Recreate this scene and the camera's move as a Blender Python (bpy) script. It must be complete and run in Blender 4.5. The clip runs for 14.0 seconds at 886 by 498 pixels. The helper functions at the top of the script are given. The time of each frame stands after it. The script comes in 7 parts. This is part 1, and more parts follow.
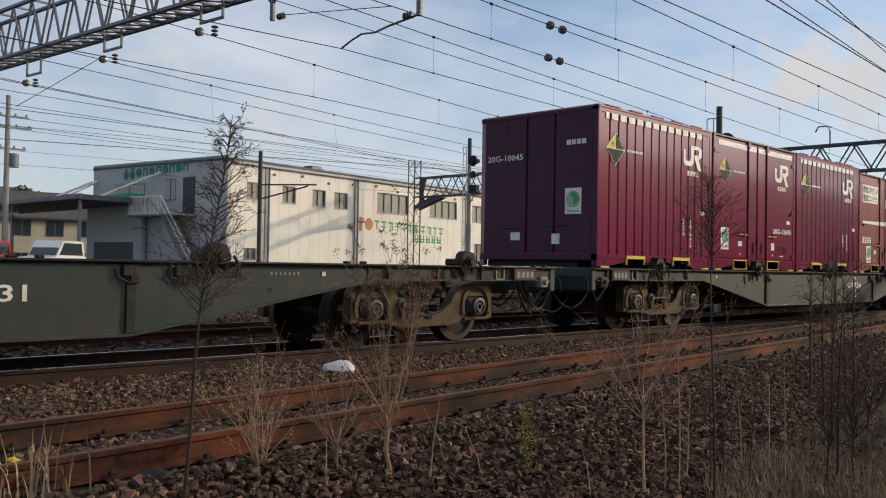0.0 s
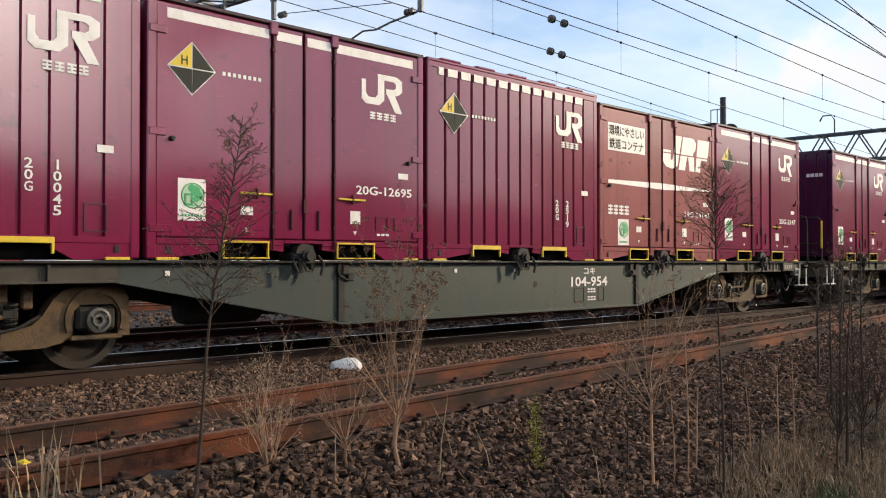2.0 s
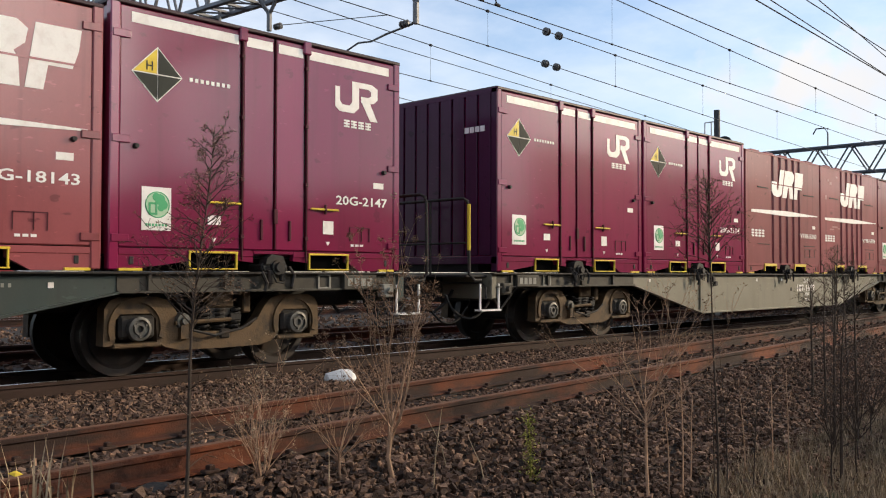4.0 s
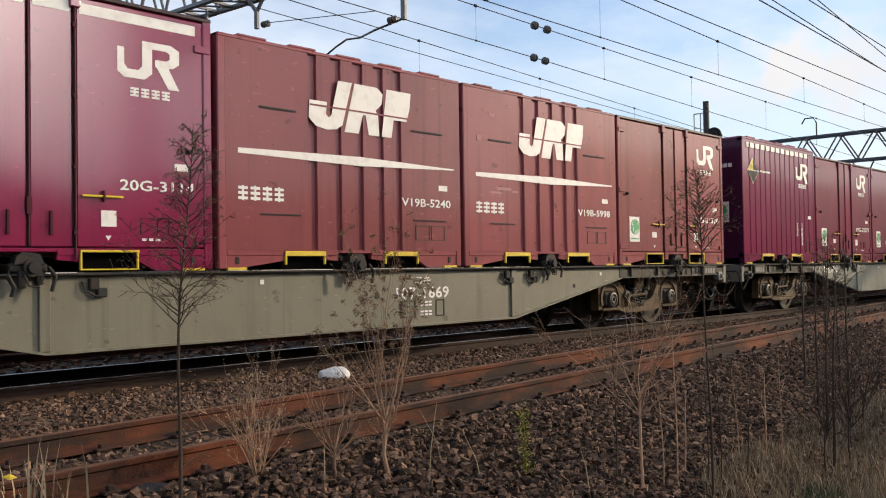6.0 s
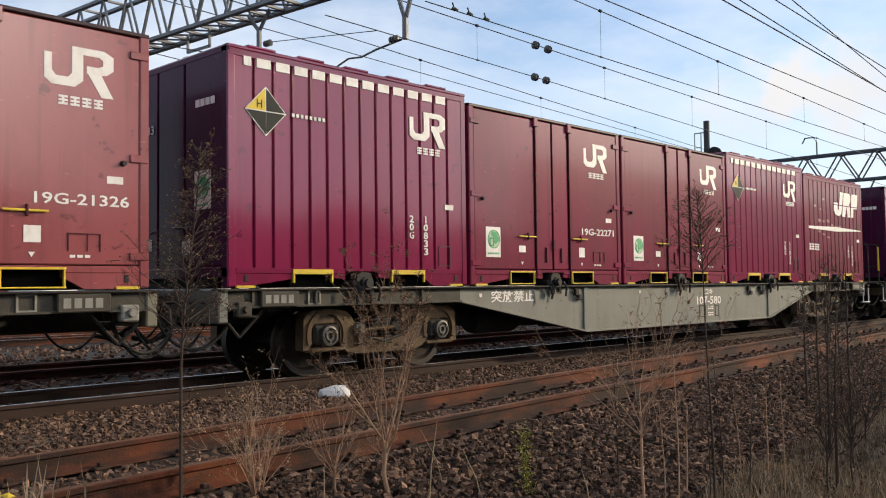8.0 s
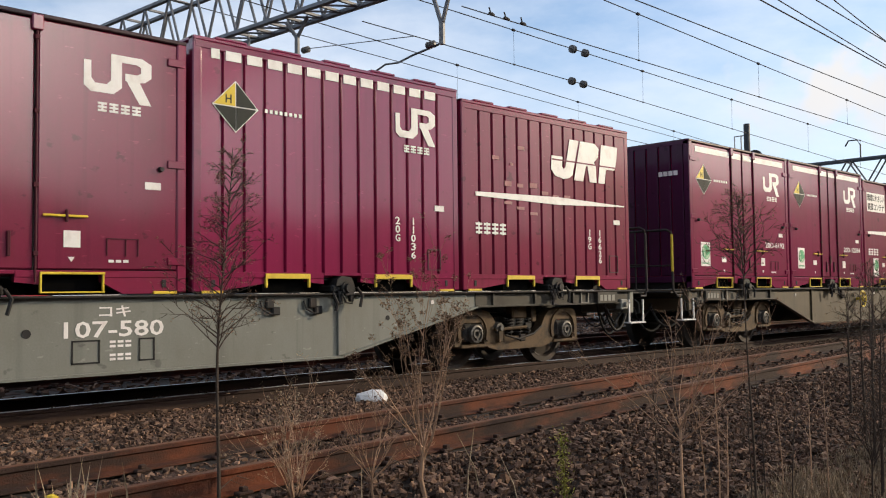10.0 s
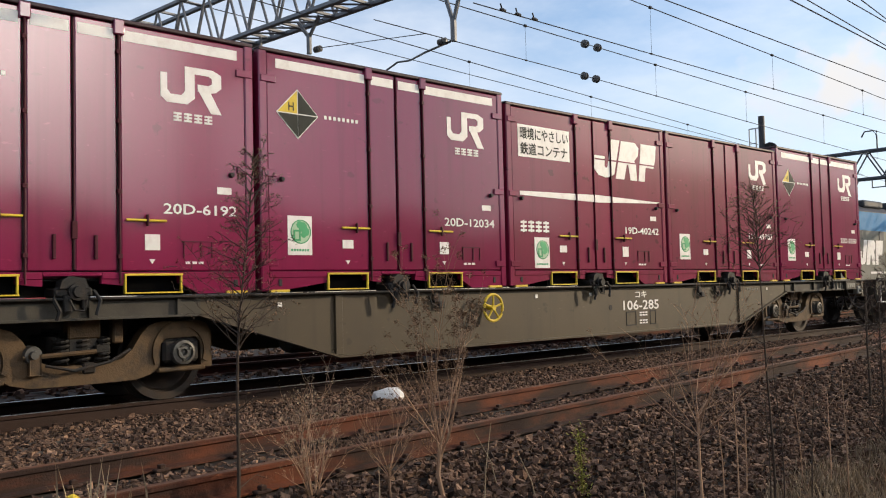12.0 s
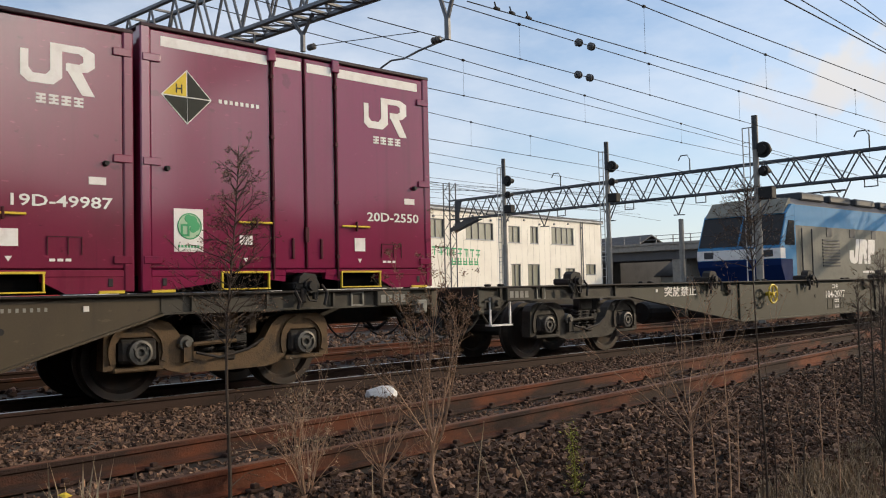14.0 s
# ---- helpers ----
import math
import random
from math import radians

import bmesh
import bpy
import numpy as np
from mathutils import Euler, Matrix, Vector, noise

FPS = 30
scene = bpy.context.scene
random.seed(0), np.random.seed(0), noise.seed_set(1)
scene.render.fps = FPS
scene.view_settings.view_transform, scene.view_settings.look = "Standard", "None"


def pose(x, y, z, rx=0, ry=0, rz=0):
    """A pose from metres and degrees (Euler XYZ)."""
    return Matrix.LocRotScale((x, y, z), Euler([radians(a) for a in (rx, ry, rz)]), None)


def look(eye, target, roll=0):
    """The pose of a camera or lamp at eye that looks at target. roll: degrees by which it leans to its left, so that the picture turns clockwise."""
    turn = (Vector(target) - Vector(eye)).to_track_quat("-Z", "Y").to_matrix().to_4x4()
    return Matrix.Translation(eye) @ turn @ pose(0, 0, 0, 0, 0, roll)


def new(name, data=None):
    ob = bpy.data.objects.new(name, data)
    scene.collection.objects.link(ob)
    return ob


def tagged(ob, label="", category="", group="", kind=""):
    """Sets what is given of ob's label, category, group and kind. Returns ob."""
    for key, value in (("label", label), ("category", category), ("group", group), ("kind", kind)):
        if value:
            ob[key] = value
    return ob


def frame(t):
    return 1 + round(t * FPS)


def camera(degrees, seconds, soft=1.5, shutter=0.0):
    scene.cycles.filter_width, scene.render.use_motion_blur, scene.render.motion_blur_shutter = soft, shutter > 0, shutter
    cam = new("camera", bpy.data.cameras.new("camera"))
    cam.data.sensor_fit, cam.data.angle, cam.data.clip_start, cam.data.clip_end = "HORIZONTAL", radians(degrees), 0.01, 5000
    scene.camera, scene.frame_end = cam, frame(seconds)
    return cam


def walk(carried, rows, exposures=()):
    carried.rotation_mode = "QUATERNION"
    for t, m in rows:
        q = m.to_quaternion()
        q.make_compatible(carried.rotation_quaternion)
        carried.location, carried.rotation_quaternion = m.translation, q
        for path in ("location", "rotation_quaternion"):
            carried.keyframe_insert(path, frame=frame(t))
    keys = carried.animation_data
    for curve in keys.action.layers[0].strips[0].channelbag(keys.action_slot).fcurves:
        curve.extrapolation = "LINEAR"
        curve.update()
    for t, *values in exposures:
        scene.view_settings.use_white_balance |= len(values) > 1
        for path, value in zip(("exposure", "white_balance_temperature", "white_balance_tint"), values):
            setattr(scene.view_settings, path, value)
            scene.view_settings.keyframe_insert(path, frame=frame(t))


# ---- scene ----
cam = camera(52.47, 14.0, soft=1.1)
EYE = (0.0, 0.0, 0.98)
AIM = [  # seconds, yaw, pitch, roll
    (0.0, -45.994, 1.131, -0.938),
    (0.5, -45.757, 1.145, -0.876),
    (1.0, -45.558, 1.388, -0.494),
    (1.5, -46.043, 1.024, -0.219),
    (2.0, -45.640, 0.869, 0.026),
    (2.5, -45.410, 0.765, 0.107),
    (3.0, -45.597, 1.158, -0.003),
    (3.5, -45.902, 1.543, -0.234),
    (6.0, -46.483, 1.312, 0.867),
    (6.5, -46.511, 1.376, 0.911),
    (7.0, -46.407, 1.711, 0.836),
    (7.5, -46.422, 2.076, 0.761),
    (8.0, -46.432, 2.492, 0.728),
    (10.5, -43.191, 2.694, 0.997),
    (11.0, -42.562, 2.589, 1.340),
    (11.5, -42.740, 2.720, 1.528),
    (12.0, -43.127, 2.664, 1.395),
    (12.5, -43.407, 2.757, 1.197),
    (13.0, -43.849, 2.847, 1.418),
    (13.5, -43.772, 2.651, 1.424),
    (14.0, -43.543, 2.550, 1.310),
]
walk(cam, [(t, pose(*EYE, 90 + p, r, y)) for t, y, p, r in AIM],
     exposures=[(0.0, -0.05), (0.6, 0.1), (1.3, 0.35), (2.0, 0.52), (3.5, 0.48), (6.0, 0.42), (12.5, 0.4), (14.0, 0.22)])

# ---- world and sun ----
SUN_EL, SUN_AZ = radians(16.5), radians(-27)   # azimuth from +x, counter-clockwise
world = bpy.data.worlds.new("sky")
scene.world = world
world.use_nodes = True
wn, wl = world.node_tree.nodes, world.node_tree.links
wn.clear()
w_out, w_bg, w_sky = wn.new("ShaderNodeOutputWorld"), wn.new("ShaderNodeBackground"), wn.new("ShaderNodeTexSky")
w_sky.sky_type, w_sky.sun_disc = "NISHITA", False
w_sky.sun_elevation, w_sky.sun_rotation = SUN_EL, radians(90) - SUN_AZ
w_sky.air_density, w_sky.dust_density, w_sky.ozone_density = 1.0, 0.4, 3.0
w_co, w_map = wn.new("ShaderNodeTexCoord"), wn.new("ShaderNodeMapping")
w_map.inputs["Scale"].default_value = (1.0, 1.0, 2.6)
w_map.inputs["Location"].default_value = (0.35, 0.1, 0.0)
w_noise, w_ramp, w_mix = wn.new("ShaderNodeTexNoise"), wn.new("ShaderNodeValToRGB"), wn.new("ShaderNodeMix")
w_noise.inputs["Scale"].default_value, w_noise.inputs["Detail"].default_value = 2.3, 9
w_noise.inputs["Roughness"].default_value = 0.58
w_ramp.color_ramp.elements[0].position, w_ramp.color_ramp.elements[1].position = 0.36, 0.72
w_ramp.color_ramp.elements[1].color = (0.85, 0.85, 0.85, 1)
w_mix.data_type = "RGBA"
w_mix.inputs["B"].default_value = (6.0, 6.1, 6.3, 1)
wl.new(w_co.outputs["Generated"], w_map.inputs["Vector"])
wl.new(w_map.outputs["Vector"], w_noise.inputs["Vector"])
wl.new(w_noise.outputs["Fac"], w_ramp.inputs["Fac"])
wl.new(w_ramp.outputs["Color"], w_mix.inputs["Factor"])
wl.new(w_sky.outputs["Color"], w_mix.inputs["A"])
# heaped clouds: small ones low over the yard, large added ones sunward
last_sky = w_mix.outputs["Result"]
for centre, near, far, tone in (((0.895, 0.412, 0.172), 0.055, 0.130, (4.2, 4.3, 4.7, 1)), ((0.480, 0.853, 0.204), 0.070, 0.120, (5.0, 4.8, 4.5, 1)), ((0.570, 0.808, 0.150), 0.060, 0.130, (4.8, 4.7, 4.6, 1)),
                                ((0.942, 0.285, 0.180), 0.085, 0.150, (4.6, 4.45, 4.3, 1)), ((0.925, 0.325, 0.190), 0.085, 0.130, (4.8, 4.6, 4.35, 1)), ((0.907, 0.362, 0.204), 0.085, 0.118, (5.0, 4.75, 4.4, 1)), ((0.893, 0.388, 0.218), 0.076, 0.108, (5.0, 4.75, 4.4, 1)), ((0.878, 0.425, 0.196), 0.070, 0.112, (4.6, 4.5, 4.4, 1)),
                                # unseen bright clouds behind the camera, added for the glare on container sides
                                ((0.27, -0.91, 0.30), 0.28, 0.47, (25.0, 23.6, 21.8, 1)), ((0.285, -0.92, 0.27), 0.10, 0.26, (85.0, 80.0, 73.0, 1))):
    w_dist, w_add, w_rng, w_mx = wn.new("ShaderNodeVectorMath"), wn.new("ShaderNodeMath"), wn.new("ShaderNodeMapRange"), wn.new("ShaderNodeMix")
    w_puff = wn.new("ShaderNodeTexNoise")
    w_puff.inputs["Scale"].default_value, w_puff.inputs["Detail"].default_value = 20, 8
    wl.new(w_co.outputs["Generated"], w_puff.inputs["Vector"])
    w_dist.operation = "DISTANCE"
    w_dist.inputs[1].default_value = centre
    wl.new(w_co.outputs["Generated"], w_dist.inputs[0])
    w_add.operation, w_add.inputs[1].default_value = "MULTIPLY_ADD", 0.16
    wl.new(w_puff.outputs["Fac"], w_add.inputs[0])
    wl.new(w_dist.outputs["Value"], w_add.inputs[2])
    w_rng.inputs["From Min"].default_value, w_rng.inputs["From Max"].default_value = far, near
    w_rng.inputs["To Max"].default_value = 0.75
    wl.new(w_add.outputs[0], w_rng.inputs["Value"])
    w_mx.data_type = "RGBA"
    w_mx.inputs["B"].default_value = tone
    wl.new(w_rng.outputs["Result"], w_mx.inputs["Factor"])
    wl.new(last_sky, w_mx.inputs["A"])
    last_sky = w_mx.outputs["Result"]
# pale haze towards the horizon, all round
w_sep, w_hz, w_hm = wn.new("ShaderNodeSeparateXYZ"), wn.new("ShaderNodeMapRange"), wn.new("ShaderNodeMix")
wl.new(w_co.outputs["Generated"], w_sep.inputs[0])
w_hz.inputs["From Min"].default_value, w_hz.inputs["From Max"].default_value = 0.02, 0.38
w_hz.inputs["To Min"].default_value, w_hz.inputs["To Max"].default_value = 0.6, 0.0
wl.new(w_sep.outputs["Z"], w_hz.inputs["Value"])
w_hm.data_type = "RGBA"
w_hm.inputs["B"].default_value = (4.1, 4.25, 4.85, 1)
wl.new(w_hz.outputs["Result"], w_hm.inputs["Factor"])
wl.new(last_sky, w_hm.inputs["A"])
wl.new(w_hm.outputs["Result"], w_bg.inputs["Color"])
w_bg.inputs["Strength"].default_value = 0.15
wl.new(w_bg.outputs["Background"], w_out.inputs["Surface"])
sun_dir = Vector((math.cos(SUN_AZ) * math.cos(SUN_EL), math.sin(SUN_AZ) * math.cos(SUN_EL), math.sin(SUN_EL)))
sun = new("sun", bpy.data.lights.new("sun", "SUN"))
sun.data.energy, sun.data.angle, sun.data.color = 2.55, radians(0.8), (1.0, 0.80, 0.55)
sun.matrix_world = look(sun_dir * 100, (0, 0, 0))


# ---- materials ----
def material(name, color, rough=0.6, metal=0.0, dirt=None, dirt_amount=0.35, scale=3.0, fine=60.0, bump=0.1,
             vary=0.12, coat=0.0, stretch=(1, 1, 1), island=False, per_object=0.0, two=None, spec=0.35, streaks=0.0, ramp_at=(0.48, 0.72)):
    """Painted or mineral surface: a base colour, a second tone in large soft patches, fine grain and relief."""
    m = bpy.data.materials.new(name)
    m.use_nodes = True
    n, l = m.node_tree.nodes, m.node_tree.links
    b = n["Principled BSDF"]
    b.inputs["Specular IOR Level"].default_value = spec
    co, mp = n.new("ShaderNodeTexCoord"), n.new("ShaderNodeMapping")
    mp.inputs["Scale"].default_value = stretch
    where = co.outputs["Object"]
    if per_object and not island:
        # each piece takes its own stretch of the pattern
        oi, sc, ad = n.new("ShaderNodeObjectInfo"), n.new("ShaderNodeMath"), n.new("ShaderNodeVectorMath")
        sc.operation, sc.inputs[1].default_value = "MULTIPLY", 40.0
        l.new(oi.outputs["Random"], sc.inputs[0])
        l.new(co.outputs["Object"], ad.inputs[0])
        l.new(sc.outputs[0], ad.inputs[1])
        where = ad.outputs["Vector"]
    l.new(where, mp.inputs["Vector"])
    big, small = n.new("ShaderNodeTexNoise"), n.new("ShaderNodeTexNoise")
    big.inputs["Scale"].default_value, big.inputs["Detail"].default_value = scale, 6
    big.inputs["Roughness"].default_value = 0.65
    small.inputs["Scale"].default_value, small.inputs["Detail"].default_value = fine, 4
    l.new(mp.outputs["Vector"], big.inputs["Vector"])
    l.new(co.outputs["Object"], small.inputs["Vector"])
    ramp = n.new("ShaderNodeValToRGB")
    ramp.color_ramp.elements[0].position, ramp.color_ramp.elements[1].position = ramp_at
    l.new(big.outputs["Fac"], ramp.inputs["Fac"])
    fac = n.new("ShaderNodeMath")
    fac.operation = "MULTIPLY"
    fac.inputs[1].default_value = dirt_amount
    l.new(ramp.outputs["Color"], fac.inputs[0])
    mix = n.new("ShaderNodeMix")
    mix.data_type = "RGBA"
    mix.inputs["A"].default_value = (*color, 1)
    mix.inputs["B"].default_value = (*(dirt or [c * 0.55 for c in color]), 1)
    l.new(fac.outputs[0], mix.inputs["Factor"])
    if streaks:
        # rain streaks and scraped spots
        for st_scale, st_size, lo, hi, amount, tone in (((9, 9, 0.35), 1.0, 0.56, 0.74, streaks, 0.5), ((1, 1, 1.4), 5.0, 0.66, 0.70, streaks * 1.3, 0.35), ((1, 1, 3.0), 8.0, 0.68, 0.71, streaks * 0.8, 2.0)):
            m2, nz, rp, k2, mx = n.new("ShaderNodeMapping"), n.new("ShaderNodeTexNoise"), n.new("ShaderNodeMapRange"), n.new("ShaderNodeMath"), n.new("ShaderNodeMix")
            m2.inputs["Scale"].default_value = st_scale
            l.new(where, m2.inputs["Vector"])
            nz.inputs["Scale"].default_value, nz.inputs["Detail"].default_value = st_size, 7
            l.new(m2.outputs["Vector"], nz.inputs["Vector"])
            rp.inputs["From Min"].default_value, rp.inputs["From Max"].default_value, rp.inputs["To Max"].default_value = lo, hi, amount
            l.new(nz.outputs["Fac"], rp.inputs["Value"])
            mx.data_type = "RGBA"
            l.new(rp.outputs["Result"], mx.inputs["Factor"])
            l.new(mix.outputs["Result"], mx.inputs["A"])
            mx.inputs["B"].default_value = (*[c * tone + (0.02 if tone > 1 else 0) for c in color], 1)
            mix = mx
    val = n.new("ShaderNodeHueSaturation")
    rng = n.new("ShaderNodeMapRange")
    rng.inputs["To Min"].default_value, rng.inputs["To Max"].default_value = 1 - vary, 1 + vary
    l.new(small.outputs["Fac"], rng.inputs["Value"])
    last = rng.outputs["Result"]
    if island or per_object:
        src = n.new("ShaderNodeNewGeometry").outputs["Random Per Island"] if island else n.new("ShaderNodeObjectInfo").outputs["Random"]
        rg2, mul = n.new("ShaderNodeMapRange"), n.new("ShaderNodeMath")
        span = per_object or 0.5
        rg2.inputs["To Min"].default_value, rg2.inputs["To Max"].default_value = 1 - span, 1 + span
        l.new(src, rg2.inputs["Value"])
        mul.operation = "MULTIPLY"
        l.new(rg2.outputs["Result"], mul.inputs[0])
        l.new(last, mul.inputs[1])
        last = mul.outputs[0]
        if two:
            # a share of the islands takes a second colour
            gt, mx2 = n.new("ShaderNodeMath"), n.new("ShaderNodeMix")
            fr = n.new("ShaderNodeMath")
            fr.operation, fr.inputs[1].default_value = "MULTIPLY", 7.13
            fc = n.new("ShaderNodeMath")
            fc.operation = "FRACT"
            l.new(src, fr.inputs[0])
            l.new(fr.outputs[0], fc.inputs[0])
            mx2.data_type = "RGBA"
            l.new(fc.outputs[0], mx2.inputs["Factor"])
            l.new(mix.outputs["Result"], mx2.inputs["A"])
            mx2.inputs["B"].default_value = (*two, 1)
            mix = mx2
    l.new(last, val.inputs["Value"])
    l.new(mix.outputs["Result"], val.inputs["Color"])
    l.new(val.outputs["Color"], b.inputs["Base Color"])
    b.inputs["Metallic"].default_value = metal
    rr = n.new("ShaderNodeMapRange")
    rr.inputs["To Min"].default_value, rr.inputs["To Max"].default_value = max(0.03, rough - 0.1), min(1, rough + 0.12)
    l.new(big.outputs["Fac"], rr.inputs["Value"])
    l.new(rr.outputs["Result"], b.inputs["Roughness"])
    if coat:
        b.inputs["Coat Weight"].default_value, b.inputs["Coat Roughness"].default_value = coat, 0.13
        b.inputs["Coat IOR"].default_value = 1.66
    if bump:
        bp = n.new("ShaderNodeBump")
        bp.inputs["Strength"].default_value, bp.inputs["Distance"].default_value = bump, 0.01
        l.new(small.outputs["Fac"], bp.inputs["Height"])
        l.new(bp.outputs["Normal"], b.inputs["Normal"])
    return m


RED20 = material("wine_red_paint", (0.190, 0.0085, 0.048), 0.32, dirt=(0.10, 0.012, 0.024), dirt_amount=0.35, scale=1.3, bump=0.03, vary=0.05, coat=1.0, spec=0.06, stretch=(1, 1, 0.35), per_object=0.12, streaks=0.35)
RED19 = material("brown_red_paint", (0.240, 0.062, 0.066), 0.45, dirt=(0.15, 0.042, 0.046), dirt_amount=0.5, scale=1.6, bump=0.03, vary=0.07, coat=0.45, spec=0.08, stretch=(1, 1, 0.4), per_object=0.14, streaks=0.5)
# end walls: the wine red darkened to purple, standing in for their shade
RED20_SHADED = material("dull_shaded_end_paint", (0.052, 0.009, 0.036), 0.55, dirt=(0.032, 0.010, 0.022), dirt_amount=0.5, scale=1.3, bump=0.05, coat=0.15, spec=0.06, per_object=0.1, streaks=0.5)
RED_MID = material("worn_wine_red_paint", (0.185, 0.015, 0.046), 0.38, dirt=(0.085, 0.018, 0.026), dirt_amount=0.5, scale=1.4, bump=0.03, vary=0.06, coat=0.55, spec=0.07, stretch=(1, 1, 0.35), per_object=0.14, streaks=0.5)
TOUCH_UP = material("pale_pink_touch_up_paint", (0.34, 0.150, 0.150), 0.55, dirt_amount=0.6, scale=9, spec=0.15)
ROOF_DARK = material("dark_roof_edge_paint", (0.035, 0.012, 0.016), 0.5, dirt_amount=0.5)
# near-black fill that paints the shade inside the fork pockets
POCKET_SHADE = material("black_pocket_shade", (0.004, 0.004, 0.004), 0.95, bump=0.0, spec=0.0)
ROD_RED = material("dark_red_locking_rod", (0.060, 0.010, 0.016), 0.55, dirt_amount=0.5, spec=0.15)
SEAL = material("black_rubber_seal", (0.012, 0.011, 0.011), 0.7, bump=0.05)
WHITE = material("white_marking_paint", (0.74, 0.71, 0.67), 0.5, dirt=(0.46, 0.38, 0.34), dirt_amount=0.5, scale=6, bump=0.02, vary=0.05)
YELLOW = material("yellow_marking_paint", (0.64, 0.46, 0.03), 0.5, dirt=(0.35, 0.22, 0.03), dirt_amount=0.4, scale=9, bump=0.05)
DIA_GREY = material("grey_diamond_paint", (0.045, 0.047, 0.040), 0.6, bump=0.02, spec=0.08)
GREEN = material("green_print", (0.05, 0.33, 0.13), 0.5, bump=0.0)
STICKER_TINT = material("pale_green_print", (0.36, 0.52, 0.34), 0.5, bump=0.0)
TEAL = material("teal_sign_paint", (0.005, 0.16, 0.11), 0.5, bump=0.0)
ORANGE = material("orange_brown_print", (0.45, 0.16, 0.06), 0.5, bump=0.0)
STEEL_DARK = material("grimy_dark_steel", (0.014, 0.013, 0.012), 0.7, dirt=(0.07, 0.042, 0.025), dirt_amount=0.45, scale=7, bump=0.3)
BOGIE = material("dusty_brown_bogie_steel", (0.098, 0.060, 0.028), 0.75, dirt=(0.022, 0.019, 0.016), dirt_amount=0.95, scale=4, bump=0.4)
BOGIE_DARK = material("dark_grimy_bogie_steel", (0.042, 0.036, 0.028), 0.75, dirt=(0.014, 0.012, 0.010), dirt_amount=0.9, scale=4, bump=0.4)
WHEEL = material("dark_wheel_steel", (0.032, 0.026, 0.022), 0.55, metal=0.3, dirt=(0.10, 0.055, 0.03), scale=5, bump=0.2)
TREAD = material("polished_tread_steel", (0.42, 0.41, 0.40), 0.3, metal=0.9, bump=0.05)
CAP = material("oily_grey_bearing_cap", (0.10, 0.095, 0.085), 0.5, metal=0.3, dirt=(0.03, 0.026, 0.022), dirt_amount=0.7, scale=14)
ENDPAINT = material("grimy_brown_end_paint", (0.050, 0.044, 0.033), 0.7, dirt=(0.03, 0.026, 0.021), dirt_amount=0.7, scale=3, bump=0.2)
GREYBOX = material("light_grey_box_paint", (0.22, 0.215, 0.185), 0.6, dirt=(0.12, 0.10, 0.08), dirt_amount=0.6, scale=8)
RUST = material("rusty_rail_steel", (0.150, 0.038, 0.012), 0.85, dirt=(0.022, 0.013, 0.010), dirt_amount=0.95, scale=1.1, fine=70, bump=0.5, vary=0.3, stretch=(0.55, 1.5, 2), ramp_at=(0.37, 0.55))
RUST_HEAD = material("tan_worn_rust", (0.150, 0.075, 0.042), 0.75, dirt=(0.10, 0.036, 0.016), dirt_amount=0.8, scale=1.3, fine=70, bump=0.3, vary=0.25, stretch=(0.5, 1, 1), ramp_at=(0.40, 0.62))
RUST_MAIN = material("brown_grimy_rail_steel", (0.034, 0.016, 0.010), 0.8, dirt=(0.014, 0.010, 0.008), dirt_amount=0.8, scale=2.5, fine=90, bump=0.35, stretch=(0.5, 1, 2))
RUST_DARK = material("dark_rusty_fastening", (0.045, 0.022, 0.014), 0.85, dirt=(0.02, 0.016, 0.013), dirt_amount=0.7, scale=9, bump=0.4)
RAILTOP = material("worn_rail_head", (0.36, 0.35, 0.34), 0.28, metal=0.9, dirt=(0.16, 0.13, 0.11), dirt_amount=0.4, bump=0.05)
STONE = material("brown_grey_ballast", (0.072, 0.039, 0.025), 0.9, dirt=(0.028, 0.016, 0.010), dirt_amount=0.6, scale=8, fine=120, bump=0.6, island=True, per_object=0.75, two=(0.185, 0.112, 0.072))
EARTH = material("dark_stony_earth", (0.036, 0.026, 0.019), 0.95, dirt=(0.016, 0.012, 0.009), dirt_amount=0.8, scale=3, fine=35, bump=1.0, vary=0.5)
YARD = material("grey_yard_gravel", (0.16, 0.14, 0.12), 0.95, dirt=(0.08, 0.07, 0.06), dirt_amount=0.7, scale=0.6, fine=14, bump=0.8, vary=0.4)
SLAB = material("dark_mossy_concrete", (0.085, 0.072, 0.055), 0.9, dirt=(0.05, 0.045, 0.035), dirt_amount=0.7, scale=5, bump=0.4)
CONCRETE = material("weathered_concrete", (0.26, 0.245, 0.22), 0.85, dirt=(0.12, 0.11, 0.10), dirt_amount=0.6, scale=3, bump=0.25)
GALV = material("galvanised_steel", (0.16, 0.165, 0.175), 0.5, metal=0.35, dirt=(0.08, 0.07, 0.06), dirt_amount=0.5, scale=4)
GANTRY_DARK = material("weathered_dark_grey_steel", (0.065, 0.072, 0.085), 0.5, metal=0.3, dirt=(0.05, 0.042, 0.036), dirt_amount=0.5, scale=4)
DARKMETAL = material("dark_painted_steel", (0.030, 0.034, 0.040), 0.5, dirt=(0.06, 0.045, 0.035), dirt_amount=0.4, scale=4)
PORCELAIN = material("brown_grey_porcelain", (0.10, 0.095, 0.09), 0.25, bump=0.0)
WIRE = material("dark_copper_wire", (0.030, 0.028, 0.027), 0.5, metal=0.4, bump=0.0)
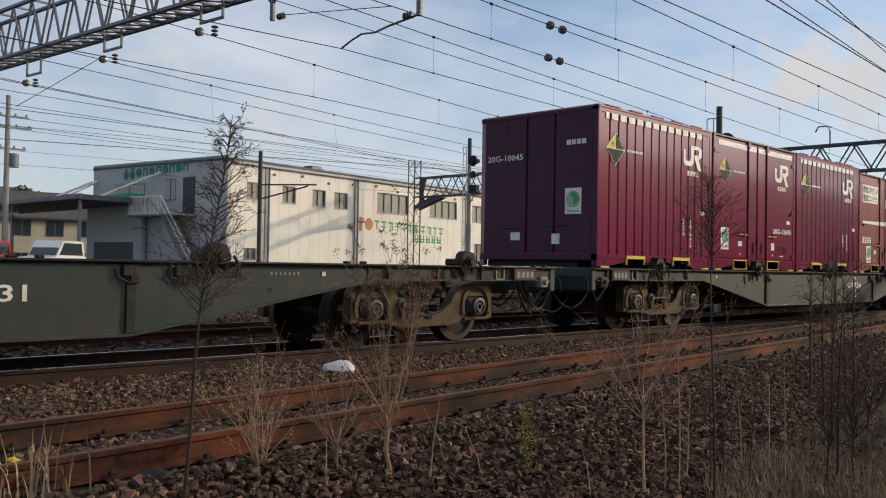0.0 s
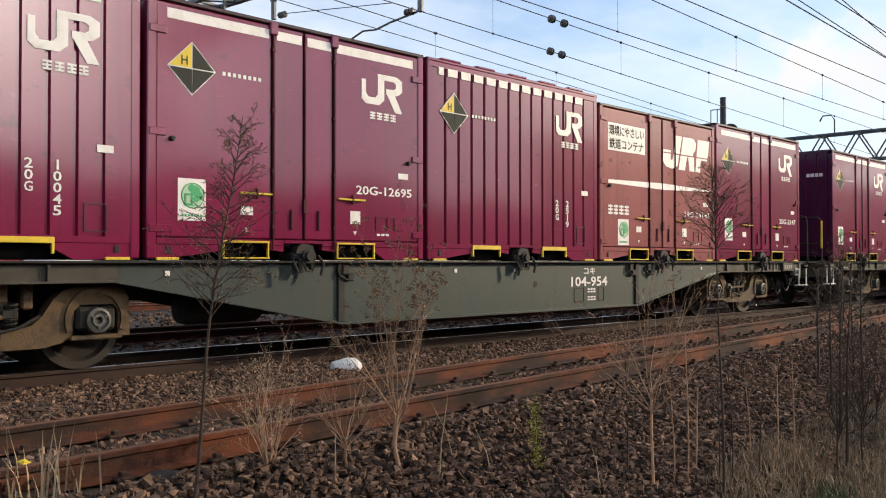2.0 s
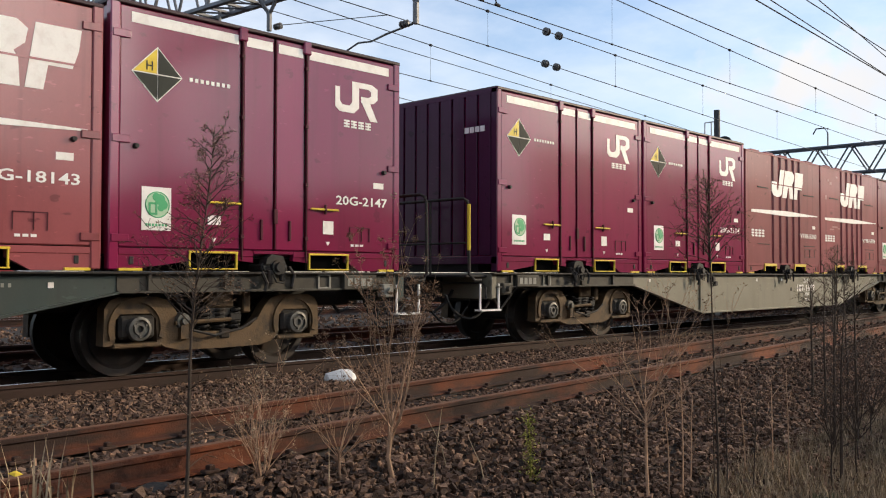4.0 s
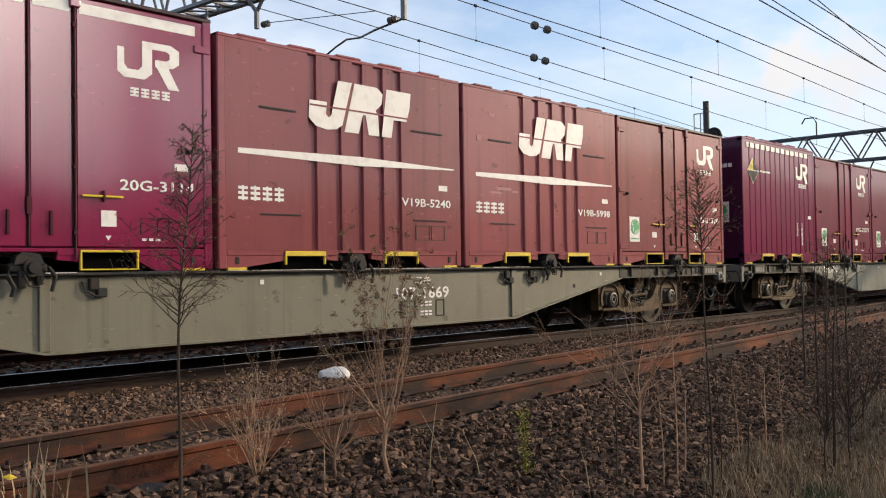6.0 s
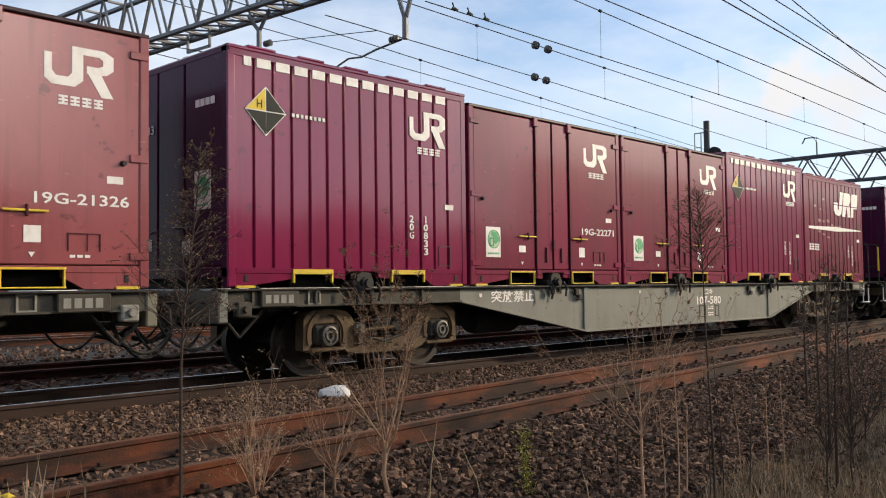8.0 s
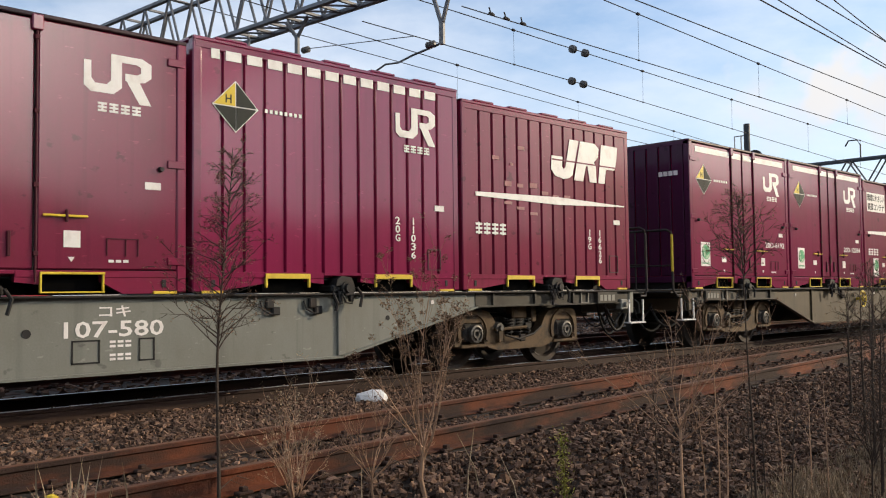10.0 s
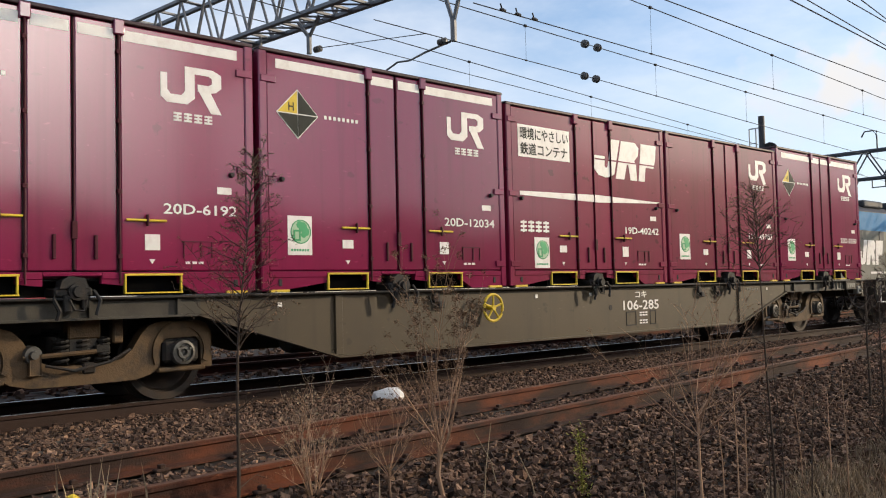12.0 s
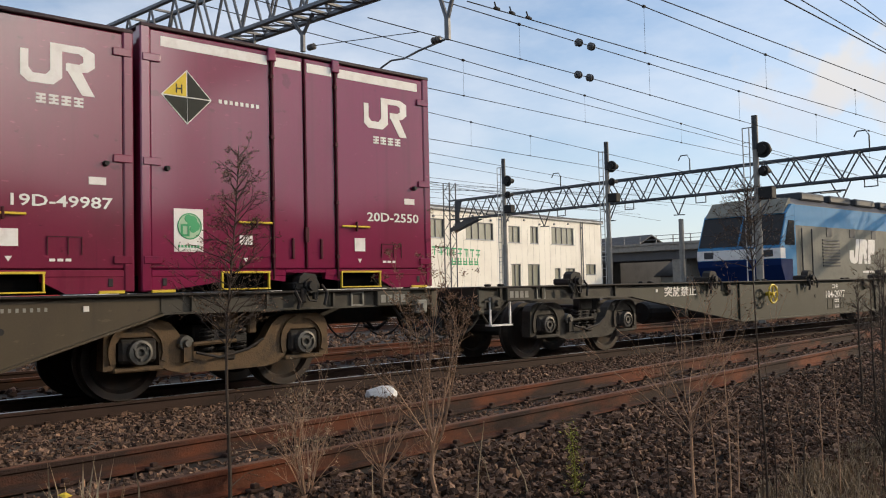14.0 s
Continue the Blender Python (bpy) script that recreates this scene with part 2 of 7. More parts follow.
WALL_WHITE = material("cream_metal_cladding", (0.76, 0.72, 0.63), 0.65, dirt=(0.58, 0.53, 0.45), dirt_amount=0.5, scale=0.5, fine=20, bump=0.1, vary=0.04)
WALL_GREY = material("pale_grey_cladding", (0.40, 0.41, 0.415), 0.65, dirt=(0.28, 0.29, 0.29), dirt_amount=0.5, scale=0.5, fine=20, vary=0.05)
ROOFING = material("dark_roof_sheet", (0.07, 0.072, 0.08), 0.6, dirt_amount=0.4, scale=1)
BARK = material("brown_twig_bark", (0.40, 0.25, 0.155), 0.85, dirt=(0.22, 0.14, 0.085), dirt_amount=0.6, scale=12, bump=0.3, per_object=0.25)
BARK_DARK = material("dark_sapling_bark", (0.055, 0.038, 0.027), 0.85, dirt=(0.02, 0.016, 0.013), dirt_amount=0.6, scale=12, bump=0.3)
STRAW = material("dry_grass_straw", (0.30, 0.225, 0.14), 0.85, dirt=(0.10, 0.07, 0.045), dirt_amount=0.6, scale=4, bump=0.1, island=True, per_object=0.45)
WEED = material("yellow_green_weed", (0.22, 0.21, 0.035), 0.75, island=True, per_object=0.4, bump=0.0)
LEAF = material("dull_green_leaf", (0.045, 0.062, 0.022), 0.7, island=True, per_object=0.5, bump=0.0)
DEADLEAF = material("dry_brown_leaf", (0.17, 0.10, 0.055), 0.8, island=True, per_object=0.45, bump=0.0)
LOCO_BLUE = material("locomotive_blue_paint", (0.055, 0.22, 0.42), 0.6, spec=0.2, bump=0.02, dirt_amount=0.25)
LOCO_DEEP = material("locomotive_deep_blue_paint", (0.004, 0.018, 0.085), 0.7, spec=0.12, bump=0.02)
LOCO_GREY = material("locomotive_grey_paint", (0.19, 0.185, 0.155), 0.7, spec=0.2, dirt=(0.12, 0.115, 0.095), dirt_amount=0.5)
PLASTIC_WHITE = material("white_weathered_lump", (0.72, 0.70, 0.67), 0.6, dirt=(0.45, 0.42, 0.38), dirt_amount=0.6, scale=9, bump=0.3)
CARWHITE = material("white_car_paint", (0.70, 0.70, 0.70), 0.3, coat=0.6, bump=0.0)
CARRED = material("red_car_paint", (0.32, 0.02, 0.03), 0.3, coat=0.6, bump=0.0)
GREENPAINT = material("bright_green_awning", (0.02, 0.34, 0.14), 0.5, bump=0.02)
TILE_ROOF = material("dark_grey_tile_roof", (0.085, 0.08, 0.078), 0.75, dirt_amount=0.5, scale=1.0, fine=9, bump=0.5)


def glass_material(name, tint, rough):
    m = bpy.data.materials.new(name)
    m.use_nodes = True
    b = m.node_tree.nodes["Principled BSDF"]
    b.inputs["Base Color"].default_value = (*tint, 1)
    b.inputs["Roughness"].default_value = rough
    b.inputs["Specular IOR Level"].default_value = 0.8
    b.inputs["Coat Weight"].default_value = 0.6
    return m


SMOKED = material("smoked_windscreen_glass", (0.010, 0.012, 0.016), 0.15, bump=0.0, spec=0.25)
GLASS = glass_material("dark_window_glass", (0.03, 0.035, 0.04), 0.06)
BLIND = material("window_with_pale_blind", (0.22, 0.215, 0.16), 0.35, bump=0.0, coat=0.5)


# ---- mesh helpers ----
class Solid:
    """Collects vertices and faces of one mesh."""

    def __init__(self):
        self.v, self.f = [], []

    def add(self, verts, faces):
        k = len(self.v)
        self.v += [tuple(p) for p in verts]
        self.f += [tuple(i + k for i in q) for q in faces]
        return self

    def box(self, x0, y0, z0, x1, y1, z1, c=0.0):
        """A box, with all its edges cut by c."""
        if c <= 0:
            return self.add([(x, y, z) for x in (x0, x1) for y in (y0, y1) for z in (z0, z1)],
                            [(0, 1, 3, 2), (4, 6, 7, 5), (0, 4, 5, 1), (2, 3, 7, 6), (0, 2, 6, 4), (1, 5, 7, 3)])
        bm = bmesh.new()
        bmesh.ops.create_cube(bm, size=1)
        for p in bm.verts:
            p.co = Vector(((x0 + x1) / 2 + p.co.x * (x1 - x0), (y0 + y1) / 2 + p.co.y * (y1 - y0), (z0 + z1) / 2 + p.co.z * (z1 - z0)))
        bmesh.ops.bevel(bm, geom=bm.edges[:], offset=c, segments=1, affect="EDGES")
        bm.verts.index_update()
        self.add([p.co for p in bm.verts], [[q.index for q in f.verts] for f in bm.faces])
        bm.free()
        return self

    def prism(self, pts, lo, hi, axis=1):
        """A polygon, given in the two other axes in order, drawn out along axis from lo to hi."""
        n = len(pts)

        def at(p, d):
            return {0: (d, p[0], p[1]), 1: (p[0], d, p[1]), 2: (p[0], p[1], d)}[axis]
        vs = [at(p, lo) for p in pts] + [at(p, hi) for p in pts]
        fs = [tuple(range(n)), tuple(range(2 * n - 1, n - 1, -1))] + [(i, i + n, (i + 1) % n + n, (i + 1) % n) for i in range(n)]
        return self.add(vs, fs)

    def tube(self, pts, radii, n=6, cap=True):
        pts = [Vector(p) for p in pts]
        if not hasattr(radii, "__len__"):
            radii = [radii] * len(pts)
        vs, fs = [], []
        for i, p in enumerate(pts):
            d = (pts[min(i + 1, len(pts) - 1)] - pts[max(i - 1, 0)]).normalized()
            a = d.cross(Vector((0, 0, 1)) if abs(d.z) < 0.9 else Vector((1, 0, 0))).normalized()
            b = d.cross(a)
            vs += [p + (a * math.cos(6.28319 * k / n) + b * math.sin(6.28319 * k / n)) * radii[i] for k in range(n)]
        for i in range(len(pts) - 1):
            fs += [(i * n + k, i * n + (k + 1) % n, (i + 1) * n + (k + 1) % n, (i + 1) * n + k) for k in range(n)]
        if cap:
            fs += [tuple(range(n - 1, -1, -1)), tuple(range((len(pts) - 1) * n, len(pts) * n))]
        return self.add(vs, fs)

    def rod(self, a, b, r, n=6):
        return self.tube([a, b], r, n)

    def lathe(self, prof, centre, axis=1, n=24):
        """A profile of (radius, distance along axis), turned round the axis."""
        vs, fs = [], []
        for r, d in prof:
            for k in range(n):
                a, b = r * math.cos(6.28319 * k / n), r * math.sin(6.28319 * k / n)
                o = {0: (d, a, b), 1: (a, d, b), 2: (a, b, d)}[axis]
                vs.append((centre[0] + o[0], centre[1] + o[1], centre[2] + o[2]))
        for i in range(len(prof) - 1):
            fs += [(i * n + k, i * n + (k + 1) % n, (i + 1) * n + (k + 1) % n, (i + 1) * n + k) for k in range(n)]
        return self.add(vs, fs + [tuple(range(n)), tuple(range(len(prof) * n - 1, (len(prof) - 1) * n - 1, -1))])

    def mesh(self, name, mat):
        me = bpy.data.meshes.new(name)
        me.from_pydata(self.v, [], self.f)
        bm = bmesh.new()
        bm.from_mesh(me)
        if len(bm.faces) < 40000:
            bmesh.ops.recalc_face_normals(bm, faces=bm.faces[:])
        bm.to_mesh(me)
        bm.free()
        me.materials.append(mat)
        return me


def part(name, solid, mat, parent=None, label="", at=None, smooth=False):
    me = solid if isinstance(solid, bpy.types.Mesh) else solid.mesh(name, mat)
    ob = new(name, me)
    if smooth:
        me.shade_smooth()
    if parent is not None:
        ob.parent = parent
    if at is not None:
        ob.matrix_basis = at
    if label:
        tagged(ob, label)
    return ob


def thing(name, label, category, at=None, group="", kind=""):
    ob = new(name)
    ob.empty_display_size = 0.2
    if at is not None:
        ob.matrix_basis = at
    return tagged(ob, label, category, group, kind)


TEXTS = {}


def writing(body, size, mat, depth=0.0015):
    """A mesh of written characters, standing in the plane y = 0, read from -y; origin at the bottom left."""
    key = (body, size, mat.name)
    if key not in TEXTS:
        cu = bpy.data.curves.new("writing", "FONT")
        cu.body, cu.size, cu.extrude = body, size, depth
        cu.resolution_u = 2
        cu.offset = 0.014
        ob = bpy.data.objects.new("writing", cu)
        scene.collection.objects.link(ob)
        bpy.context.view_layer.update()
        me = bpy.data.meshes.new_from_object(ob.evaluated_get(bpy.context.evaluated_depsgraph_get()))
        bpy.data.objects.remove(ob)
        me.transform(Matrix.Rotation(radians(90), 4, "X"))
        me.materials.clear()
        me.materials.append(mat)
        TEXTS[key] = me
    return TEXTS[key]


def write_fit(name, body, x0, z0, x1, z1, mat, parent, y=-0.004):
    """Writing that fills the rectangle x0..x1, z0..z1."""
    me = writing(body, 1.0, mat)
    xs, zs = [p.co.x for p in me.vertices], [p.co.z for p in me.vertices]
    me = me.copy()
    sx, sz = (x1 - x0) / (max(xs) - min(xs)), (z1 - z0) / (max(zs) - min(zs))
    a, b = min(xs), min(zs)
    for p in me.vertices:
        p.co = Vector((x0 + (p.co.x - a) * sx, y + p.co.y * 0.6, z0 + (p.co.z - b) * sz))
    return part(name, me, mat, parent)


def singles(name, solids, mat, parent, label="", at=None):
    """One part for each solid."""
    return [part(name, s, mat, parent, label, at) for s in solids]


def plates(rects, y=-0.003, d=0.003):
    """Thin flat plates in a vertical plane: (x0, z0, x1, z1) or polygons."""
    s = Solid()
    for r in rects:
        if len(r) == 4 and not hasattr(r[0], "__len__"):
            s.box(r[0], y - d / 2, r[1], r[2], y + d / 2, r[3])
        else:
            s.prism(list(r), y - d / 2, y + d / 2)
    return s


# ---- train schedule: the leading edge of the loaded row, along the track ----
RAIL_Z, DECK_Z, SIDE_Y, MID_Y = -0.055, 1.0, 8.05, 9.275
RUN = [(0, 0.065), (1, 0.05), (2, 0.01), (3, -0.02), (3.5, -0.055), (6, -0.06), (7, -0.05), (8, -0.065), (10.5, 0.02), (11, 0.02), (12.5, -0.08), (14, 0.02)]


def train_x(t):
    base = 11.7351 - 5.614341 * t - 0.0327916 * t * t + 0.00029514 * t ** 3
    return base + float(np.interp(t, [r[0] for r in RUN], [r[1] for r in RUN]))


STEPS = [i * 0.5 for i in range(29)]
CAR_AT = {"a": -20.0, "b": 0.0, "c": 20.689, "d": 40.417, "e": 61.094, "f": 80.85}
PITCH = 3.783

# ---- ground ----
NEAR_Y, SLOPE = 5.16, 0.086      # middle of the siding, which runs towards the main track


def siding_y(x):
    return NEAR_Y + SLOPE * x


def ground_z(x, y):
    """Height of the earth: level under the tracks, falling to the path where the camera stands."""
    edge = min(siding_y(x), 8.0) - 0.95
    z = -0.235
    if y < edge:
        z -= min((edge - y) * 0.30, 0.62)
    if y > 28:
        z -= min((y - 28) * 0.03, 0.25)
    return z


def sheet(name, xs, ys, zf, mat, label, category="ground", kind="structure"):
    vs = [(x, y, zf(x, y)) for y in ys for x in xs]
    nx = len(xs)
    fs = [(j * nx + i, j * nx + i + 1, (j + 1) * nx + i + 1, (j + 1) * nx + i) for j in range(len(ys) - 1) for i in range(nx - 1)]
    me = bpy.data.meshes.new(name)
    me.from_pydata(vs, [], fs)
    me.materials.append(mat)
    me.shade_smooth()
    return tagged(new(name, me), label, category, kind=kind)


gx = [-3000, -600, -150, -60, -30, -15, -8] + [x * 0.5 for x in range(-12, 70)] + [36, 38, 42, 48, 56, 70, 100, 160, 400, 1200, 3500]
gy = [-3000, -500, -120, -40, -15, -6] + [y * 0.25 for y in range(-16, 38)] + [10, 12, 15, 18, 22, 28, 32, 36, 45, 60, 90, 150, 400, 1200, 3500]
rnd = random.Random(5)
ground = sheet("ground", gx, gy, lambda x, y: ground_z(x, y) + (noise.noise(Vector((x * 1.3, y * 1.3, 0))) * 0.035 if -3 < y < 9 and -10 < x < 40 else 0),
               EARTH, "dark stony earth under the tracks, sloping to a path", "ground")

# ---- ballast stones ----
# a rough block of eight corners, each pulled about, for one stone
ico_v = np.array([(x, y, z) for x in (-.8, .8) for y in (-.8, .8) for z in (-.8, .8)])
ico_f = np.array([(0, 1, 3), (0, 3, 2), (4, 6, 7), (4, 7, 5), (0, 4, 5), (0, 5, 1), (2, 3, 7), (2, 7, 6), (0, 2, 6), (0, 6, 4), (1, 5, 7), (1, 7, 3)])


def stones(name, places, label, mat, seed):
    """One mesh of many angular stones: places are rows of x, y, z, size."""
    g = np.random.default_rng(seed)
    n = len(places)
    P = np.array(places)
    k = ico_v.shape[0]
    V = np.repeat(ico_v[None], n, 0) * g.uniform(0.6, 1.15, (n, k, 1)) + g.uniform(-0.40, 0.40, (n, k, 3))
    V *= g.uniform(0.55, 1.4, (n, 1, 3)) * np.array([1, 1, 0.85])
    a, b = g.uniform(0, 6.283, n), g.uniform(-0.7, 0.7, n)
    ca, sa, cb, sb = np.cos(a)[:, None], np.sin(a)[:, None], np.cos(b)[:, None], np.sin(b)[:, None]
    x, y, z = V[..., 0], V[..., 1], V[..., 2]
    x, z = x * cb + z * sb, -x * sb + z * cb
    x, y = x * ca - y * sa, x * sa + y * ca
    V = np.stack([x, y, z], -1) * P[:, None, 3:4] + P[:, None, :3]
    F = (ico_f[None] + (np.arange(n) * k)[:, None, None]).reshape(-1, 3)
    me = bpy.data.meshes.new(name)
    me.vertices.add(n * k)
    me.vertices.foreach_set("co", V.reshape(-1))
    me.loops.add(F.size)
    me.loops.foreach_set("vertex_index", F.reshape(-1).astype(np.int32))
    me.polygons.add(len(F))
    me.polygons.foreach_set("loop_start", (np.arange(len(F)) * 3).astype(np.int32))
    me.update(calc_edges=True)
    me.validate()
    me.shade_flat()
    me.materials.append(mat)
    return tagged(new(name, me), label, "ballast", kind="stuff")


g0 = np.random.default_rng(3)
bed = []
for _ in range(128000):
    # denser towards the camera, where each stone shows
    x = 0.6 + 27 * g0.random() ** 1.35
    lo, hi = 2.2 + 0.06 * x, 8.55
    y = lo + (hi - lo) * g0.random()
    ny = siding_y(x)
    size = g0.uniform(0.011, 0.027)
    inside = abs(y - ny) < 0.5
    if min(abs(y - ny - 0.53), abs(y - ny + 0.53)) < 0.085:
        continue
    if y < 3.3 and g0.random() < (3.3 - y) * 0.75:
        continue
    bed.append((x, y, ground_z(x, y) + g0.uniform(-0.01, 0.035) + (-0.015 if inside else (-0.045 if abs(y - ny) < 0.85 and y < ny else 0.03)), size))
stones("ballast", bed, "loose brown and grey crushed stone around the rails", STONE, 8)
bed2 = []
for _ in range(16000):
    x = -3 + 60 * g0.random() ** 1.2
    y = g0.uniform(8.85, 20)
    bed2.append((x, y, ground_z(x, y) + g0.uniform(-0.01, 0.05), g0.uniform(0.025, 0.05)))
stones("yard_ballast", bed2, "grey crushed stone between the far tracks", STONE, 9)

# ---- tracks ----
RAIL_PROF = [(-0.066, 0), (0.066, 0), (0.066, 0.012), (0.012, 0.028), (0.009, 0.112), (0.033, 0.124), (0.034, 0.150), (0.028, 0.155),
             (-0.028, 0.155), (-0.034, 0.150), (-0.033, 0.124), (-0.009, 0.112), (-0.012, 0.028), (-0.066, 0.012)]


def rail_part(length, parent, y, mat, label, polished=False):
    s = Solid().prism([(p[0] + y, p[1]) for p in RAIL_PROF], 0, length, axis=0)
    r = part("rail", s, mat, parent, label)
    if polished:
        part("running_surface", Solid().box(0, y - 0.026, 0.1545, length, y + 0.026, 0.1575), RAILTOP, r, "shiny worn rail head")
    elif mat is RUST:
        part("running_surface", Solid().box(0, y - 0.029, 0.1545, length, y + 0.029, 0.1570), RUST_HEAD, r, "tan rusty rail head")
    return r


def track(label, start, yaw, length, spacing, mat, polished, sleepers=True, gauge=1.067, first=0.0):
    tr = thing("railway_track", label, "track", pose(*start, 0, 0, yaw), kind="structure")
    for side in (-1, 1):
        rail_part(length, tr, side * (gauge / 2 + 0.033), mat, "rusty steel rail" if not polished else "rusty rail with a shiny top", polished)
    n = int(min(length, 75) / spacing) if sleepers else 0
    if n:
        me = Solid().box(-0.10, -1.0, -0.17, 0.10, 1.0, -0.012, 0.012).mesh("sleeper", CONCRETE if polished else RUST_DARK)
        cl = Solid()
        for side in (-1, 1):
            for q in (-1, 1):
                y = side * (gauge / 2 + 0.033) + q * 0.085
                cl.box(-0.055, y - 0.03, 0.0, 0.055, y + 0.03, 0.022, 0.006)
                cl.box(-0.022, y - 0.022, 0.02, 0.022, y + 0.022, 0.05, 0.005)
        cme = cl.mesh("rail_clip", RUST_DARK)
        for i in range(n):
            x = first + (i + 0.5) * spacing
            sl = part("sleeper", me, None, tr, at=pose(x, 0, 0))
            part("rail_clip", cme, None, sl)
    return tr


RZ = RAIL_Z - 0.156
siding_yaw = math.degrees(math.atan(SLOPE))
track("disused siding track with thick orange-brown rust on both rails", (-3.0, siding_y(-3.0), RZ), siding_yaw, 34.0, 0.62, RUST, False)
track("main running track with shiny rail heads in brown ballast", (-40.0, MID_Y, RZ), 0, 160.0, 0.60, RUST_MAIN, True, first=38)
for ty, rust in ((12.95, True), (21.5, False), (25.4, False)):
    track("rusty station yard track behind the train", (-30.0, ty, RZ), 0.0, 170.0, 0.62, RUST, not rust, sleepers=ty < 14, first=30)

# ---- freight containers ----
MOVING = []      # (object, distance behind the leading edge, y, z)
MARK_ONE = [(0, .80), (.105, .80), (.105, .44), (.16, .34), (.33, .34), (.39, .44), (.39, 1), (.86, 1), (1, .90), (1, .60), (.90, .49), (.82, .47), (1, 0),
            (.82, 0), (.62, .47), (.60, .47), (.60, .63), (.78, .63), (.84, .68), (.84, .80), (.78, .85), (.55, .85), (.55, .30), (.43, .15), (.10, .15), (0, .27)]
MARK_TWO = [[(0, .20), (.01, .54), (.165, .54), (.155, .30), (.18, .24), (.205, .30), (.27, 1), (.40, 1), (.305, .12), (.25, .03), (.17, 0), (.06, .05)],
            [(.325, 0), (.425, 1), (.645, 1), (.705, .88), (.69, .66), (.63, .52), (.655, .42), (.665, 0), (.56, 0), (.53, .40), (.505, .40), (.46, 0)],
            [(.69, 0), (.745, 1), (1, 1), (.985, .66), (.95, .38), (.815, .38), (.79, 0)]]


def scaled(poly, x0, z0, x1, z1):
    return [(x0 + (x1 - x0) * a, z0 + (z1 - z0) * b) for a, b in poly]


def grooved(x0, x1, z0, z1, grooves, depth, y0, y1):
    """An upright sheet whose face has vertical grooves: (start, end) of each."""
    pts, ch = [(x0, y1), (x0, y0)], 0.012
    for a, b in grooves:
        pts += [(a, y0), (a + ch, y0 + depth), (b - ch, y0 + depth), (b, y0)]
    pts += [(x1, y0), (x1, y1)]
    return Solid().prism(pts, z0, z1, axis=2)


def freight_container(car, slot, kind, number, label, wide=3.715, paint=None):
    """kind: rib (grooved wall), door (smooth doors), v (broad grooves); with 20 or 19 for the taller or lower type; j: older mark."""
    tall = 2.6 if "20" in kind else 2.5
    paint = paint or (RED20 if "20" in kind else RED19)
    c = thing("freight_container", label, "container", group="containers on the train")
    MOVING.append((c, CAR_AT[car] + slot * PITCH, SIDE_Y, DECK_Z))
    W, D, H = wide, 2.45, tall
    # shell
    part("inner_body", Solid().box(0.03, 0.11, 0.17, W - 0.03, D - 0.03, H - 0.05), paint, c)
    for i, (x, y) in enumerate(((0, 0.0), (W - 0.1, 0.0), (0, D - 0.1), (W - 0.1, D - 0.1))):
        part("corner_post", Solid().box(x, y, 0.02, x + 0.1, y + 0.1, H - 0.01, 0.012), paint, c)
    roof = Solid().box(0.0, -0.006, H - 0.055, W, D, H - 0.012, 0.01)
    roof.box(0.03, 0.05, H - 0.02, W - 0.03, D - 0.05, H, 0.008)
    if "rib" in kind or "v" in kind:
        for i in range(5):
            roof.box(0.25 + i * 0.68, -0.004, H - 0.014, 0.62 + i * 0.68, 0.18, H + 0.014, 0.008)
    part("roof", roof, ROOF_DARK if "door" in kind else paint, c, "dark roof edge" if "door" in kind else "")
    # bottom rail with openings for the fork and for the lock
    gaps = [(0.86, 1.38), (1.60, 2.12), (2.35, 2.88)]
    rail, x = Solid(), 0.1
    for a, b in gaps + [(W - 0.1, W)]:
        rail.box(x, 0.005, 0.16, a if b != W else W - 0.1, 0.09, 0.225, 0.006)
        lo, hi = x, (a if b != W else W - 0.1)
        rail.prism([(lo, 0.165), (hi, 0.165), (hi, 0.04 if hi > 3 else 0.10), (hi - 0.05, 0.012 if hi > 3 else 0.10), (lo + (0.05 if lo < 0.5 else 0.20), 0.012 if lo < 0.5 or hi > 3 else 0.1),
                    (lo, 0.012 if lo < 0.5 else 0.12)], 0.014, 0.08)
        if b != W:
            rail.box(a, 0.005, 0.19, b, 0.09, 0.225, 0.004)
        x = b
    part("bottom_rail", rail, paint, c)
    part("floor_pan", Solid().box(0.1, 0.44, 0.012, W - 0.1, D - 0.1, 0.168).box(0.1, 0.12, 0.15, W - 0.1, 0.45, 0.168), SEAL, c, "dark underfloor")
    full = kind.startswith("v") or "rib" in kind
    for a, b in (gaps[0], gaps[2]):
        f = Solid()
        zt = 0.21
        f.box(a - 0.025, -0.012, zt - (0.055 if full else 0.022), b + 0.025, 0.02, zt, 0.004)
        for q in (a - 0.025, b):
            f.box(q, -0.010, 0.03 if not full else 0.06, q + (0.025 if full else 0.018), 0.02, zt - 0.01, 0.003)
        if not full:
            f.box(a - 0.025, -0.010, 0.022, b + 0.025, 0.02, 0.036, 0.003)
        fp = part("fork_pocket", f, YELLOW, c, "yellow painted fork pocket frame")
        part("pocket_shade_block", Solid().box(a, 0.10, 0.02, b, 0.42, 0.19), POCKET_SHADE, fp, "black block standing in for the pocket's shade")
    for q in (0.10, W - 0.34):
        part("foot_mark", Solid().box(q, -0.008, 0.006, q + 0.24, 0.05, 0.034, 0.004), YELLOW, c, "yellow foot plate")
    for q in (0.2, W - 0.26):
        part("lashing_hole", Solid().box(q + 0.01, 0.004, 0.07, q + 0.055, 0.012, 0.145, 0.004), SEAL, c)
